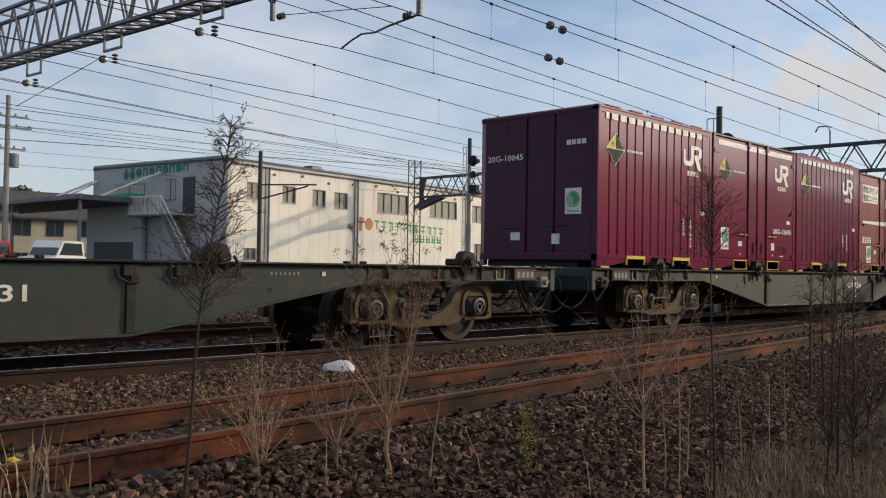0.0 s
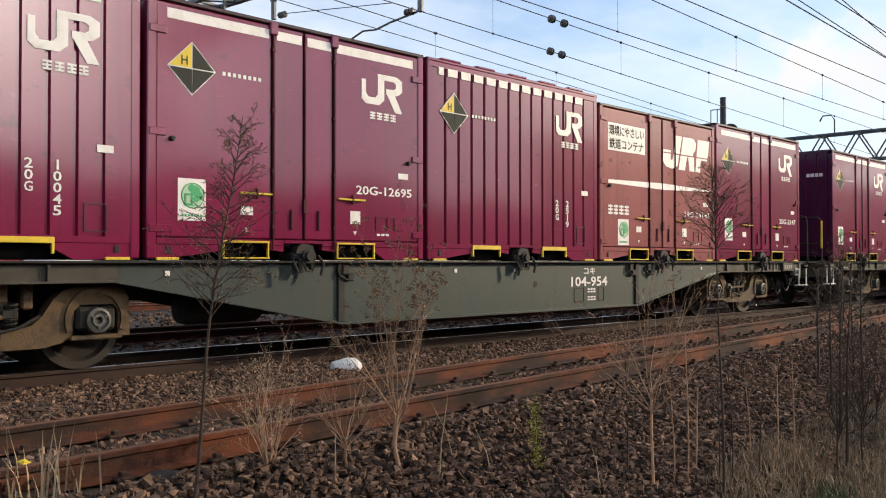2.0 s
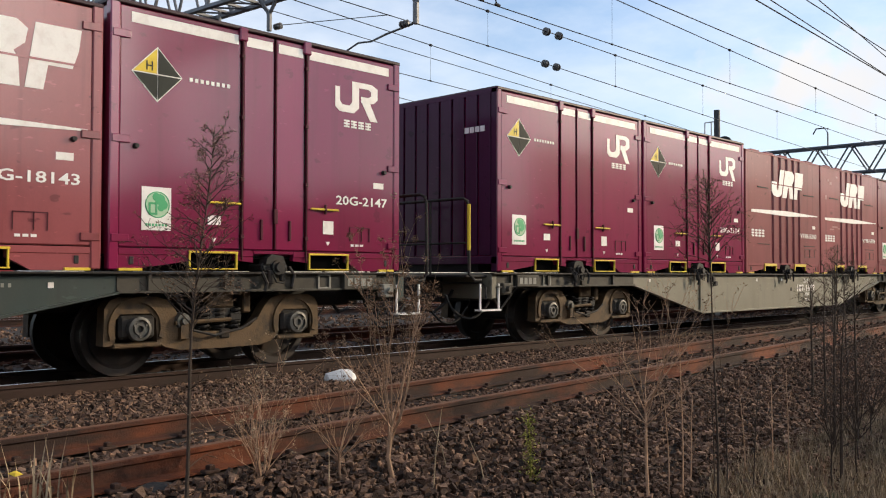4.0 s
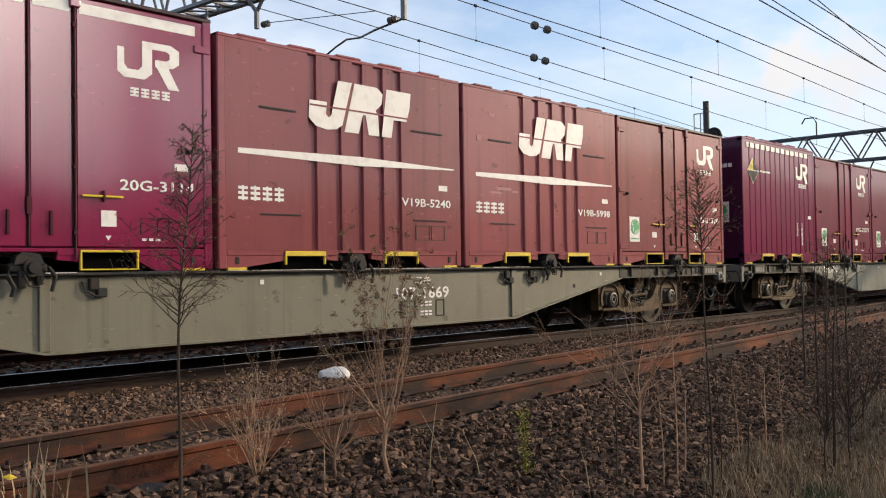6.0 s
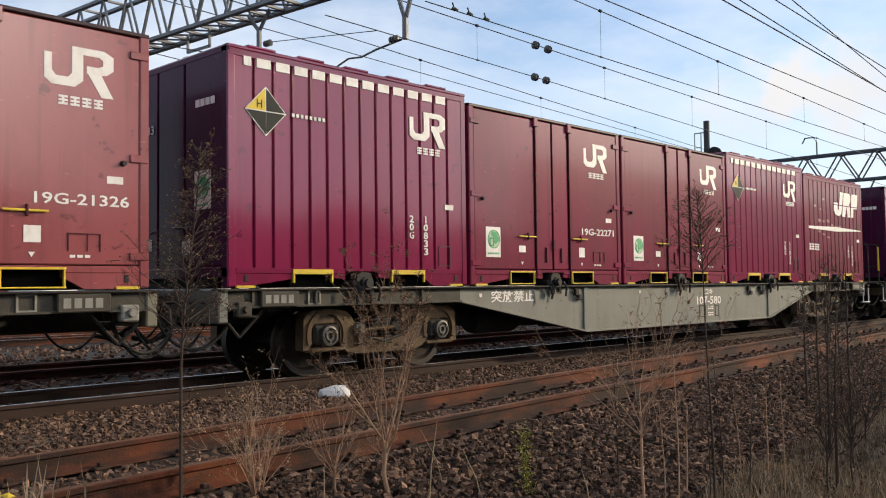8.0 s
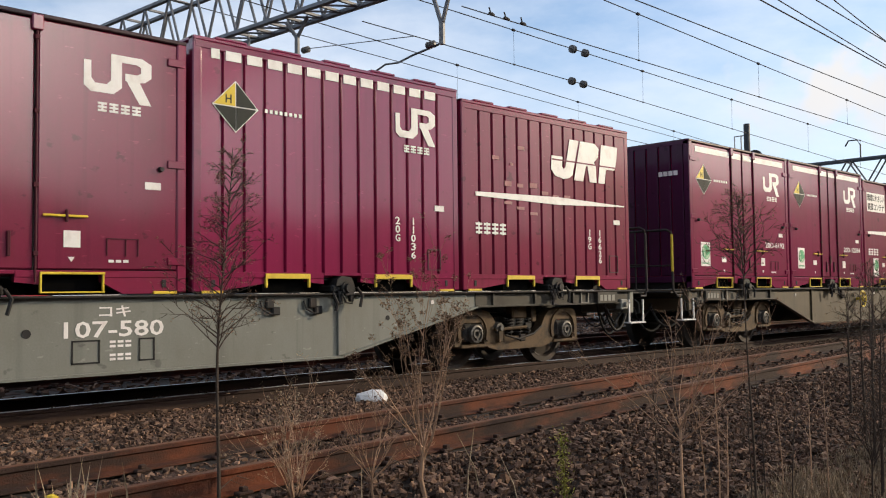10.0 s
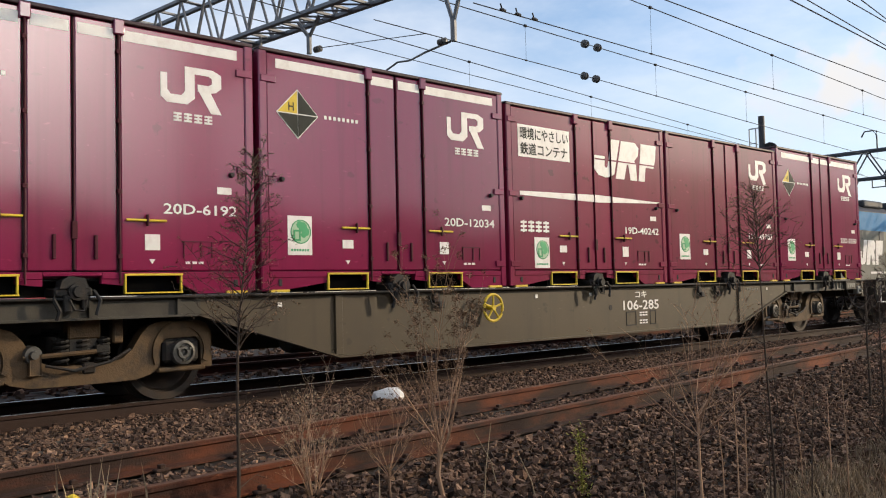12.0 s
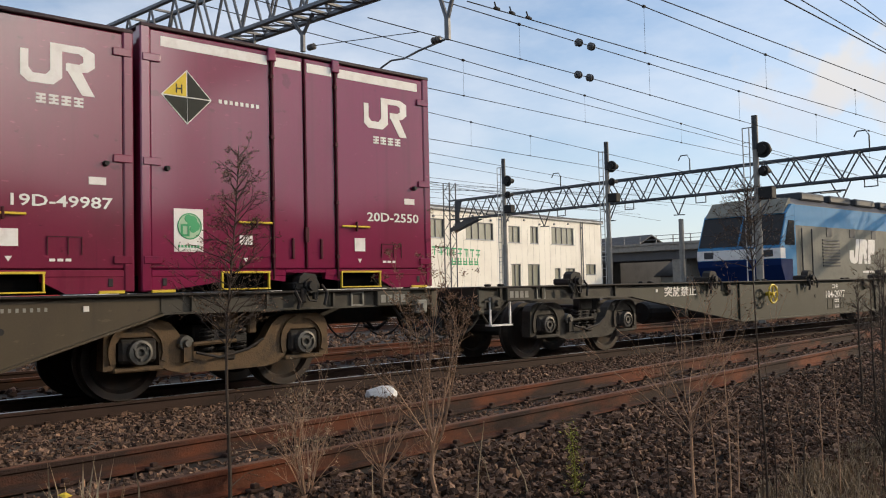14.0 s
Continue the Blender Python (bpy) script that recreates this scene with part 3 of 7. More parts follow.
    # front wall
    if "rib" in kind:
        step = 0.252
        gr = [(0.30 + i * step, 0.350 + i * step) for i in range(14) if 0.30 + i * step < W - 0.2]
        part("side_wall", grooved(0.09, W - 0.09, 0.22, H - 0.05, gr, 0.034, 0.006, 0.115), paint, c, "vertically grooved steel wall")
        part("top_rail", Solid().box(0.02, -0.002, H - 0.13, W - 0.02, 0.06, H - 0.05, 0.008), paint, c)
        hatch = plates([(3.17, 0.27, 3.18, 0.52), (3.38, 0.27, 3.39, 0.52), (3.17, 0.515, 3.39, 0.525), (3.17, 0.265, 3.39, 0.275)], y=0.002, d=0.01)
        part("inspection_hatch", hatch, ROOF_DARK, c)
    elif kind.startswith("v"):
        gr = [(1.17, 1.30), (1.50, 1.66), (1.84, 2.00), (2.17, 2.33), (2.50, 2.63)]
        part("side_wall", grooved(0.09, W - 0.09, 0.22, H - 0.05, gr, 0.032, 0.0, 0.115), paint, c, "steel wall with broad upright grooves")
        slots = plates([(0.52, 1.755, 1.0, 1.775), (2.80, 1.725, 3.36, 1.745), (0.52, 0.60, 1.05, 0.615), (2.82, 0.60, 3.40, 0.615)], y=-0.004, d=0.02)
        part("vent_slot", slots, SEAL, c, "thin dark vent slots")
        hatch = plates([(2.86, 0.36, 2.87, 0.54), (3.10, 0.36, 3.11, 0.54), (3.14, 0.36, 3.15, 0.54), (3.38, 0.36, 3.39, 0.54), (2.86, 0.535, 3.39, 0.543), (2.86, 0.355, 3.39, 0.363)], y=-0.003, d=0.008)
        part("inspection_hatch", hatch, ROOF_DARK, c)
    else:
        for a, b in ((0.10, 1.43), (1.47, 1.855), (1.885, 2.265), (2.305, W - 0.10)):
            d = part("door_leaf", Solid().box(a, 0.010, 0.235, b, 0.10, H - 0.065, 0.01), paint, c, "smooth painted door leaf")
        part("door_seal", Solid().box(0.10, 0.055, 0.23, W - 0.10, 0.105, H - 0.06), SEAL, c, "black seals between doors")
        for q in (1.45, 2.285):
            rod = Solid().rod((q, -0.004, 0.12), (q, -0.004, H - 0.07), 0.011, 8)
            for z in (0.35, 0.95, 1.6, 2.25):
                rod.box(q - 0.022, -0.018, z, q + 0.022, 0.02, z + 0.04, 0.004)
            part("locking_rod", rod, ROD_RED, c, "dark red upright locking bar")
            top = Solid().box(q - 0.05, -0.03, H - 0.17, q + 0.05, 0.02, H - 0.03, 0.01)
            part("lock_keeper", top, paint, c)
        part("centre_rod", Solid().rod((1.87, 0.0, 0.25), (1.87, 0.0, H - 0.09), 0.007, 6), ROD_RED, c)
        for q in (0.02, W - 0.20):
            for z in (0.28, 1.22, 2.22):
                part("hinge", Solid().box(q, -0.012, z, q + 0.18, 0.02, z + 0.075, 0.006), paint, c)
        for q in (0.26, W - 0.27):
            part("rubber_stop", Solid().lathe([(0.0, -0.035), (0.022, -0.035), (0.03, 0.02), (0.0, 0.02)], (q, 0.0, 1.20), n=10), SEAL, c)
        for a in (1.03, 2.34):
            h = Solid().box(a, -0.028, 0.698, a + 0.40, -0.004, 0.720, 0.006)
            lh = part("latch_handle", h, YELLOW, c, "yellow latch handle")
            part("latch_keeper", Solid().box(a + 0.195, -0.034, 0.655, a + 0.22, 0.0, 0.765, 0.006), ROD_RED, lh, "dark latch keeper")
        for q in (1.68, 2.05):
            part("door_fitting", Solid().box(q, -0.012, 0.34, q + 0.03, 0.01, 0.56, 0.005), ROD_RED, c)
        part("door_fitting", Solid().box(1.845, -0.02, 0.52, 1.895, 0.01, 0.68, 0.005), ROD_RED, c)
        hatch = plates([(2.92, 0.36, 2.928, 0.52), (3.10, 0.36, 3.108, 0.52), (3.22, 0.36, 3.228, 0.52), (2.92, 0.515, 3.228, 0.523)], y=0.004, d=0.008)
        part("data_frame", hatch, ROD_RED, c)
        for q in (1.12, 2.60):
            part("small_print", plates([[(q - 0.03, 0.345), (q + 0.03, 0.345), (q, 0.30)]], y=0.006), WHITE, c, "small white triangle")
        for k in range(3):
            part("small_print", plates([(2.94 + k * 0.07, 0.30, 2.99 + k * 0.07, 0.325)], y=0.006), WHITE, c, "short white mark")
        for r in ((1.05, 0.48, 1.20, 0.575), (2.53, 0.43, 2.68, 0.58)):
            part("tag", plates([r], y=0.006), WHITE, c, "small white card holder")
    # markings
    y = -0.003 if "door" not in kind else 0.007
    if "20" in kind:
        z0, z1 = H - 0.215, H - 0.115
        if "rib" in kind:
            seg = [(0.366 + i * 0.252, z0, 0.548 + i * 0.252, z1) for i in range(12)] + [(0.20, z0, 0.295, z1)]
        else:
            seg = [(0.21, z0, 1.40, z1), (1.50, z0, 1.83, z1), (1.91, z0, 2.24, z1), (2.33, z0, 3.53, z1)]
        for r in seg:
            part("white_stripe", plates([r], y=y), WHITE, c, "white stripe under the roof edge")
        cx, cz, r = 0.48, 1.92, 0.27
        dm = part("height_diamond", plates([[(cx - r, cz), (cx, cz + r), (cx + r, cz), (cx, cz - r)]], y=y), WHITE, c, "yellow and grey diamond with white rim")
        q = r - 0.018
        part("yellow_quarter", plates([[(cx - q, cz + 0.006), (cx - 0.006, cz + q), (cx - 0.006, cz + 0.006)]], y=y - 0.003), YELLOW, dm, "yellow quarter")
        part("grey_field", plates([[(cx + 0.006, cz + q), (cx + q, cz + 0.006), (cx + 0.006, cz + 0.006)], [(cx - q, cz - 0.006), (cx, cz - 0.006), (cx, cz - q)],
                                   [(cx + q, cz - 0.006), (cx + 0.006, cz - q), (cx + 0.006, cz - 0.006)]], y=y - 0.003), DIA_GREY, dm, "grey quarters")
        write_fit("letter", "H", cx - 0.12, cz + 0.03, cx - 0.05, cz + 0.12, DIA_GREY, dm, y=y - 0.006)
        for i in range(8):
            part("small_print", plates([(0.83 + i * 0.062, 1.905, 0.865 + i * 0.062, 1.945)], y=y), WHITE, c, "short white mark")
    lx = 2.66 if "rib" in kind else 2.70
    if "j" not in kind:
        part("company_mark", plates([scaled(MARK_ONE, lx, 1.80, lx + 0.65, 2.24)], y=y), WHITE, c, "bold white angular emblem")
        for i in range(4):
            part("company_line", plates([(lx + 0.13 + i * 0.11, 1.69 + k * 0.033, lx + 0.215 + i * 0.11, 1.71 + k * 0.033) for k in range(3)], y=y).box(lx + 0.163 + i * 0.11, y - 0.0035, 1.697, lx + 0.182 + i * 0.11, y - 0.0005, 1.77), WHITE, c, "white bars under the emblem")
    else:
        jx, jw = (1.89, 1.62) if kind.startswith("door") else ((1.18, 1.62) if kind.startswith("v") else (1.80, 1.62))
        for poly in MARK_TWO:
            part("company_mark", plates([scaled(poly, jx, 1.61, jx + jw, 2.20)], y=y - 0.001), WHITE, c, "large slanting white emblem")
        part("white_band", plates([[(0.24, 1.245), (0.24, 1.30), (1.95, 1.335), (3.58, 1.30), (3.58, 1.285), (1.95, 1.225)]], y=y - 0.001), WHITE, c, "white band tapering to both ends")
        part("emblem_slit", plates([(jx + 0.02, 1.865, jx + jw - 0.02, 1.885)], y=y - 0.004), paint, c, "thin slit across the emblem")
        for i in range(4):
            part("company_line", plates([(0.24 + i * 0.155, 0.755 + k * 0.055, 0.36 + i * 0.155, 0.785 + k * 0.055) for k in range(3)], y=y).box(0.285 + i * 0.155, y - 0.0035, 0.745, 0.31 + i * 0.155, y - 0.0005, 0.905), WHITE, c, "white bars")
        if kind.startswith("door"):
            board = part("slogan_board", plates([(0.23, 1.77, 1.32, 2.21)], y=y), WHITE, c, "white board with grey characters")
            write_fit("slogan", "環境にやさしい", 0.27, 2.01, 1.29, 2.18, DIA_GREY, board, y=y - 0.004)
            write_fit("slogan", "鉄道コンテナ", 0.27, 1.80, 1.27, 1.97, DIA_GREY, board, y=y - 0.004)
    if number:
        if "rib" in kind:
            a, b = number.split("-")
            for col, body, z in ((2.64, a, 0.90), (2.89, b, 0.90)):
                for i, ch in enumerate(body):
                    write_fit("number", ch, col + (0.03 if ch == "1" else 0), z - 0.102 * i - 0.09, col + (0.05 if ch == "1" else 0.075), z - 0.102 * i, WHITE, c, y=y - 0.002)
        else:
            write_fit("number", number, 3.51 - 0.099 * len(number), 0.78, 3.51, 0.885, WHITE, c, y=y - 0.002)
    part("number_card", plates([(3.29, 1.0, 3.45, 1.07)], y=y), WHITE, c, "small white card")
    if "door" in kind:
        gx0, gz0 = (0.33, 0.40) if "j" not in kind else (0.51, 0.26)
        st = part("sticker", plates([(gx0, gz0, gx0 + 0.31, gz0 + 0.42)], y=y), WHITE, c, "white sticker with a green round picture")
        disc = Solid().tube([(gx0 + 0.165 + 0.125 * math.cos(a), y - 0.003, gz0 + 0.25 + 0.125 * math.sin(a)) for a in np.linspace(0, 6.2832, 21)], 0.006, 5, cap=False)
        for bx, bz, br in ((0.19, 0.30, 0.055), (0.225, 0.25, 0.048), (0.15, 0.325, 0.04), (0.20, 0.22, 0.035)):
            disc.lathe([(0.0, -0.002), (br, -0.002), (br, 0.001), (0.0, 0.001)], (gx0 + bx, y - 0.003 - br * 0.02, gz0 + bz), n=12)
        disc.box(gx0 + 0.07, y - 0.009, gz0 + 0.16, gx0 + 0.09, y - 0.0055, gz0 + 0.26).box(gx0 + 0.14, y - 0.009, gz0 + 0.16, gx0 + 0.16, y - 0.0055, gz0 + 0.26)
        disc.box(gx0 + 0.07, y - 0.009, gz0 + 0.15, gx0 + 0.16, y - 0.0055, gz0 + 0.17).box(gx0 + 0.07, y - 0.009, gz0 + 0.25, gx0 + 0.16, y - 0.0055, gz0 + 0.27)
        for k in range(7):
            disc.box(gx0 + 0.04 + k * 0.034, y - 0.005, gz0 + 0.04, gx0 + 0.062 + k * 0.034, y - 0.002, gz0 + 0.065)
        part("sticker_print", disc, GREEN, st, "green shapes")
        part("sticker_tint", Solid().lathe([(0.0, -0.0015), (0.12, -0.0015), (0.12, 0.0005), (0.0, 0.0005)], (gx0 + 0.165, y - 0.0022, gz0 + 0.25), n=20), STICKER_TINT, st, "pale green disc")
    # patches of paler touch-up paint
    spots = {("c", 3): ((0.45, 2.17, 0.05, 0.05), (0.60, 2.11, 0.06, 0.06), (0.32, 1.77, 0.05, 0.09), (0.98, 2.28, 0.05, 0.04), (0.84, 1.10, 0.16, 0.04), (1.08, 1.07, 0.07, 0.03), (0.66, 1.04, 0.12, 0.03)),
             ("d", 4): ((0.64, 1.78, 0.07, 0.05), (1.16, 1.96, 0.07, 0.05), (0.96, 1.72, 0.03, 0.04), (0.88, 1.45, 0.07, 0.07), (1.13, 1.44, 0.06, 0.05), (1.41, 1.46, 0.08, 0.07), (0.88, 1.19, 0.08, 0.04), (1.13, 1.13, 0.08, 0.04), (1.66, 1.37, 0.07, 0.05), (1.90, 1.34, 0.07, 0.04), (1.41, 1.07, 0.08, 0.04), (2.16, 1.35, 0.07, 0.04))}.get((car, slot), ())
    for a, b, w2, h2 in spots:
        part("touch_up_patch", plates([(a - w2, b - h2 / 2, a + w2, b + h2 / 2)], y=y + 0.0006, d=0.0015), TOUCH_UP, c, "pale pink touch-up patch")
    # near end wall
    if slot == 0:
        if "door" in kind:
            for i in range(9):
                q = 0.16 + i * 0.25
                part("end_panel", Solid().box(-0.012, q - 0.04, 0.24, 0.03, q + 0.175, H - 0.09, 0.008), RED20_SHADED, c)
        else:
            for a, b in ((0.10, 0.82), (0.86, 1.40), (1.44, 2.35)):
                part("end_panel", Solid().box(-0.006, a, 0.24, 0.03, b, H - 0.09, 0.008), RED20_SHADED, c)
        # thin strip painted dark to give the post's end face its shade
        part("end_post", Solid().box(-0.010, 0.004, 0.02, -0.002, 0.10, H - 0.04), RED20_SHADED, c)
        part("end_rail", Solid().box(-0.010, 0.0, 0.12, 0.03, D, 0.23, 0.008), RED20_SHADED, c, "lower end wall rail")
        part("end_rail", Solid().box(-0.010, 0.0, H - 0.10, 0.03, D, H - 0.03, 0.008), RED20_SHADED, c, "upper end wall rail")
        marks = Solid()
        for i in range(4):
            marks.box(-0.016, 0.22 + i * 0.10, 1.98, -0.012, 0.30 + i * 0.10, 2.06)
        part("company_line", marks, WHITE, c, "white bars")
        if car == "e":
            for i, ch in enumerate(number):
                if ch == "-":
                    part("number", Solid().box(-0.016, 2.14, 1.995 - 0.107 * i, -0.012, 2.17, 2.035 - 0.107 * i), WHITE, c)
                    continue
                me = write_fit("number", ch, 0.0, 0.0, 0.03 if ch == "1" else 0.075, 0.09, WHITE, c)
                me.matrix_basis = pose(-0.012, 2.19, 1.97 - 0.107 * i, 0, 0, -90)
        if "rib" in kind:
            st = part("sticker", Solid().box(-0.016, 0.30, 0.86, -0.011, 0.62, 1.28), WHITE, c, "white sticker with a green round picture")
            prt = Solid().tube([(-0.018, 0.46 + 0.125 * math.cos(a), 1.10 + 0.125 * math.sin(a)) for a in np.linspace(0, 6.2832, 21)], 0.006, 5, cap=False)
            for by, bz, br in ((0.43, 1.15, 0.055), (0.40, 1.09, 0.048), (0.47, 1.17, 0.04), (0.43, 1.05, 0.035)):
                prt.lathe([(0.0, -0.002), (br, -0.002), (br, 0.001), (0.0, 0.001)], (-0.018 - br * 0.02, by, bz), axis=0, n=12)
            for k in range(7):
                prt.box(-0.019, 0.35 + k * 0.032, 0.895, -0.0165, 0.372 + k * 0.032, 0.92)
            part("sticker_print", prt, GREEN, st, "green shapes")
            part("sticker_tint", Solid().lathe([(0.0, -0.0015), (0.12, -0.0015), (0.12, 0.0005), (0.0, 0.0005)], (-0.0175, 0.46, 1.10), axis=0, n=20), STICKER_TINT, st, "pale green disc")
            me = write_fit("number", number, 0.0, 0.0, 0.78, 0.105, WHITE, c)
            me.matrix_basis = pose(-0.012, 2.28, 1.80, 0, 0, -90)
            for y0, z0, y1, z1 in ((1.55, 0.45, 1.75, 0.58), (0.72, 0.38, 0.88, 0.55)):
                part("tag", Solid().box(-0.016, y0, z0, -0.011, y1, z1), WHITE, c, "small white card")
            for y0, z0 in ((1.5, 0.66), (0.6, 0.68)):
                part("latch_handle", Solid().rod((-0.03, y0, z0), (-0.03, y0 + 0.4, z0), 0.012), ROOF_DARK, c)
    return c


T_RIB = "wine-red steel container with grooved side and white top stripe"
T_DOOR = "glossy wine-red container with smooth doors and white top stripe"
T_PLAIN = "faded brown-red container with smooth doors and white emblem"
T_OLD = "faded brown-red container with slanting emblem and slogan board"
T_VENT = "faded brown-red vented container with broad grooves and large emblem"
LOADS = [
    ("b", 0, "rib20", "20G-10045", T_RIB), ("b", 1, "door20", "20G-12695", T_DOOR), ("b", 2, "rib20", "20G-2519", T_RIB),
    ("b", 3, "door19j", "19G-18143", T_OLD), ("b", 4, "door20", "20G-2147", T_DOOR),
    ("c", 0, "door20", "", T_DOOR), ("c", 1, "door20", "20G-3114", T_DOOR), ("c", 2, "v19j", "V19B-5240", T_VENT),
    ("c", 3, "v19j", "V19B-5998", T_VENT), ("c", 4, "door19", "19G-21326", T_PLAIN),
    ("d", 0, "rib20", "20G-10833", T_RIB), ("d", 1, "door19", "19G-22271", T_PLAIN), ("d", 2, "door19", "", T_PLAIN),
    ("d", 3, "rib20", "20G-11036", T_RIB), ("d", 4, "rib19j", "19G-16626", "faded brown-red grooved container with large slanting emblem and white band"),
    ("e", 0, "door20", "20D-6192", T_DOOR), ("e", 1, "door20", "20D-12034", T_DOOR), ("e", 2, "door19j", "19D-40242", T_OLD),
    ("e", 3, "door19", "19D-49987", T_PLAIN), ("e", 4, "door20", "20D-2550", T_DOOR),
]
for car, slot, kind, number, label in LOADS:
    freight_container(car, slot, kind, number, label, paint=RED_MID if (car, slot) in (("d", 1), ("d", 2), ("d", 4), ("e", 2), ("e", 3)) else None)

# ---- flat wagons ----
WHEEL_R = 0.405
WHEELSETS = []
DECK_L = 18.85


def wheelset_mesh():
    prof = [(0.0, -0.07), (0.10, -0.07), (0.115, -0.03), (0.30, -0.012), (0.335, -0.055), (WHEEL_R, -0.055), (WHEEL_R + 0.004, 0.06), (WHEEL_R + 0.028, 0.075),
            (WHEEL_R + 0.028, 0.095), (0.33, 0.095), (0.30, 0.03), (0.1, 0.06), (0.085, 0.09)]
    s = Solid()
    s.lathe(prof, (0, -0.56, 0), n=36)
    s.lathe([(r, -d) for r, d in prof], (0, 0.56, 0), n=36)
    s.lathe([(0.075, -0.7), (0.085, -0.45), (0.085, 0.45), (0.075, 0.7)], (0, 0, 0), n=12)
    return s.mesh("wheelset", WHEEL)


WS_MESH = wheelset_mesh()


def bogie(parent, x, tone):
    """A two-axle bogie centred at x under the wagon; the side frame curves down between its axle boxes."""
    b = part("bogie", Solid().box(-0.25, -0.75, -0.62, 0.25, 0.75, -0.34, 0.02).box(-0.14, -0.95, -0.52, 0.14, 0.95, -0.30, 0.02), STEEL_DARK, parent, "two-axle steel bogie", at=pose(x, 1.225, 0))
    half = [(0.0, -0.62), (0.22, -0.62), (0.36, -0.585), (0.46, -0.50), (0.55, -0.36), (0.63, -0.285), (0.74, -0.25), (1.14, -0.25), (1.23, -0.285), (1.28, -0.36), (1.29, -0.72), (1.17, -0.72), (1.165, -0.47), (1.12, -0.415),
            (0.80, -0.415), (0.745, -0.47), (0.73, -0.70), (0.64, -0.755), (0.48, -0.795), (0.0, -0.80)]
    prof = half + [(-a, z) for a, z in reversed(half[1:-1])]
    for side in (-1, 1):
        y0 = side * 0.90
        fr = part("side_frame", Solid().prism(prof, y0 - 0.075, y0 + 0.075), tone, b, "dusty cast side frame")
        o = side
        for ax in (-0.95, 0.95):
            det = Solid().box(ax - 0.19, y0 - 0.10, -0.66, ax + 0.19, y0 + 0.10, -0.43, 0.03)
            part("axle_box", det, STEEL_DARK, b, "dark axle box")
            part("keep_plate", Solid().box(ax - 0.25, y0 - 0.11, -0.745, ax + 0.25, y0 + 0.11, -0.70, 0.012), tone, b)
            cap = Solid()
            yc = y0 + o * 0.135
            cap.lathe([(0.0, 0.02), (0.03, 0.02), (0.035, -0.02), (0.06, -0.02), (0.065, 0.0), (0.088, 0.0), (0.092, -0.028), (0.118, -0.02), (0.125, 0.05), (0.0, 0.05)] if o < 0 else
                      [(0.0, -0.02), (0.035, 0.02), (0.118, 0.02), (0.125, -0.05), (0.0, -0.05)], (ax, yc, -0.56), n=18)
            for k in range(3):
                a = k * 2.094 + 0.5
                cap.lathe([(0.0, -0.03), (0.014, -0.03), (0.014, 0.012), (0.0, 0.012)], (ax + 0.072 * math.cos(a), yc, -0.56 + 0.072 * math.sin(a)), n=6)
            part("bearing_cap", cap, CAP, b, "round bolted bearing cap")
        for q in (-0.19, 0.0, 0.19):
            sp = Solid()
            sp.tube([(q + 0.062 * math.cos(k * 0.6283), y0 + o * 0.02 + 0.062 * math.sin(k * 0.6283), -0.60 + k * 0.0042) for k in range(56)], 0.014, 5)
            part("coil_spring", sp, STEEL_DARK, b)
        bits = Solid().rod((-0.55, y0 + o * 0.10, -0.52), (0.10, y0 + o * 0.10, -0.50), 0.022)
        bits.box(-0.50, y0 + o * 0.06, -0.68, -0.40, y0 + o * 0.13, -0.50, 0.01)
        bits.box(-0.14, y0 - 0.07, -0.38, 0.16, y0 + 0.07, -0.16, 0.015)
        bits.box(0.28, y0 - 0.06, -0.44, 0.38, y0 + 0.06, -0.14, 0.015)
        part("brake_rigging", bits, tone, b)
        piv = Solid().lathe([(0.0, -0.09), (0.035, -0.09), (0.04, -0.05), (0.075, -0.05), (0.085, 0.0), (0.085, 0.09), (0.0, 0.09)], (-0.46, y0 + o * 0.07, -0.50), n=16)
        part("brake_cylinder", piv, CAP, b, "oily round brake cylinder")
        rod = Solid().tube([(-0.36, y0 + o * 0.13, -0.60), (-0.12, y0 + o * 0.15, -0.66), (0.22, y0 + o * 0.13, -0.60), (0.42, y0 + o * 0.11, -0.50)], 0.016, 6)
        rod.box(0.10, y0 - 0.09, -0.52, 0.24, y0 + 0.09, -0.44, 0.012).box(-0.02, y0 - 0.10, -0.70, 0.10, y0 + 0.10, -0.60, 0.015)
        part("brake_lever", rod, STEEL_DARK, b, "bent brake lever")
        for ax in (-0.95, 0.95):
            arch = [(ax + 0.30 * math.cos(a), -0.55 + 0.30 * math.sin(a)) for a in np.linspace(-0.4, math.pi + 0.4, 15)]
            inner = [(ax + 0.245 * math.cos(a), -0.55 + 0.245 * math.sin(a)) for a in np.linspace(math.pi + 0.4, -0.4, 15)]
            part("horn_guide", Solid().prism(arch + inner, y0 + o * 0.07 - 0.03, y0 + o * 0.07 + 0.03), tone, b, "curved guide round the axle box")
    for q in (-1.0, 0.9):
        part("axle_guard", Solid().box(q, -0.7, -0.56, q + 0.1, 0.7, -0.5), STEEL_DARK, b)
    for ax in (-0.95, 0.95):
        w = part("wheelset", WS_MESH, None, b, "steel wheels on their axle", at=pose(ax, 0, RAIL_Z + WHEEL_R + 0.004 - DECK_Z))
        WHEELSETS.append((w, ax))
    return b


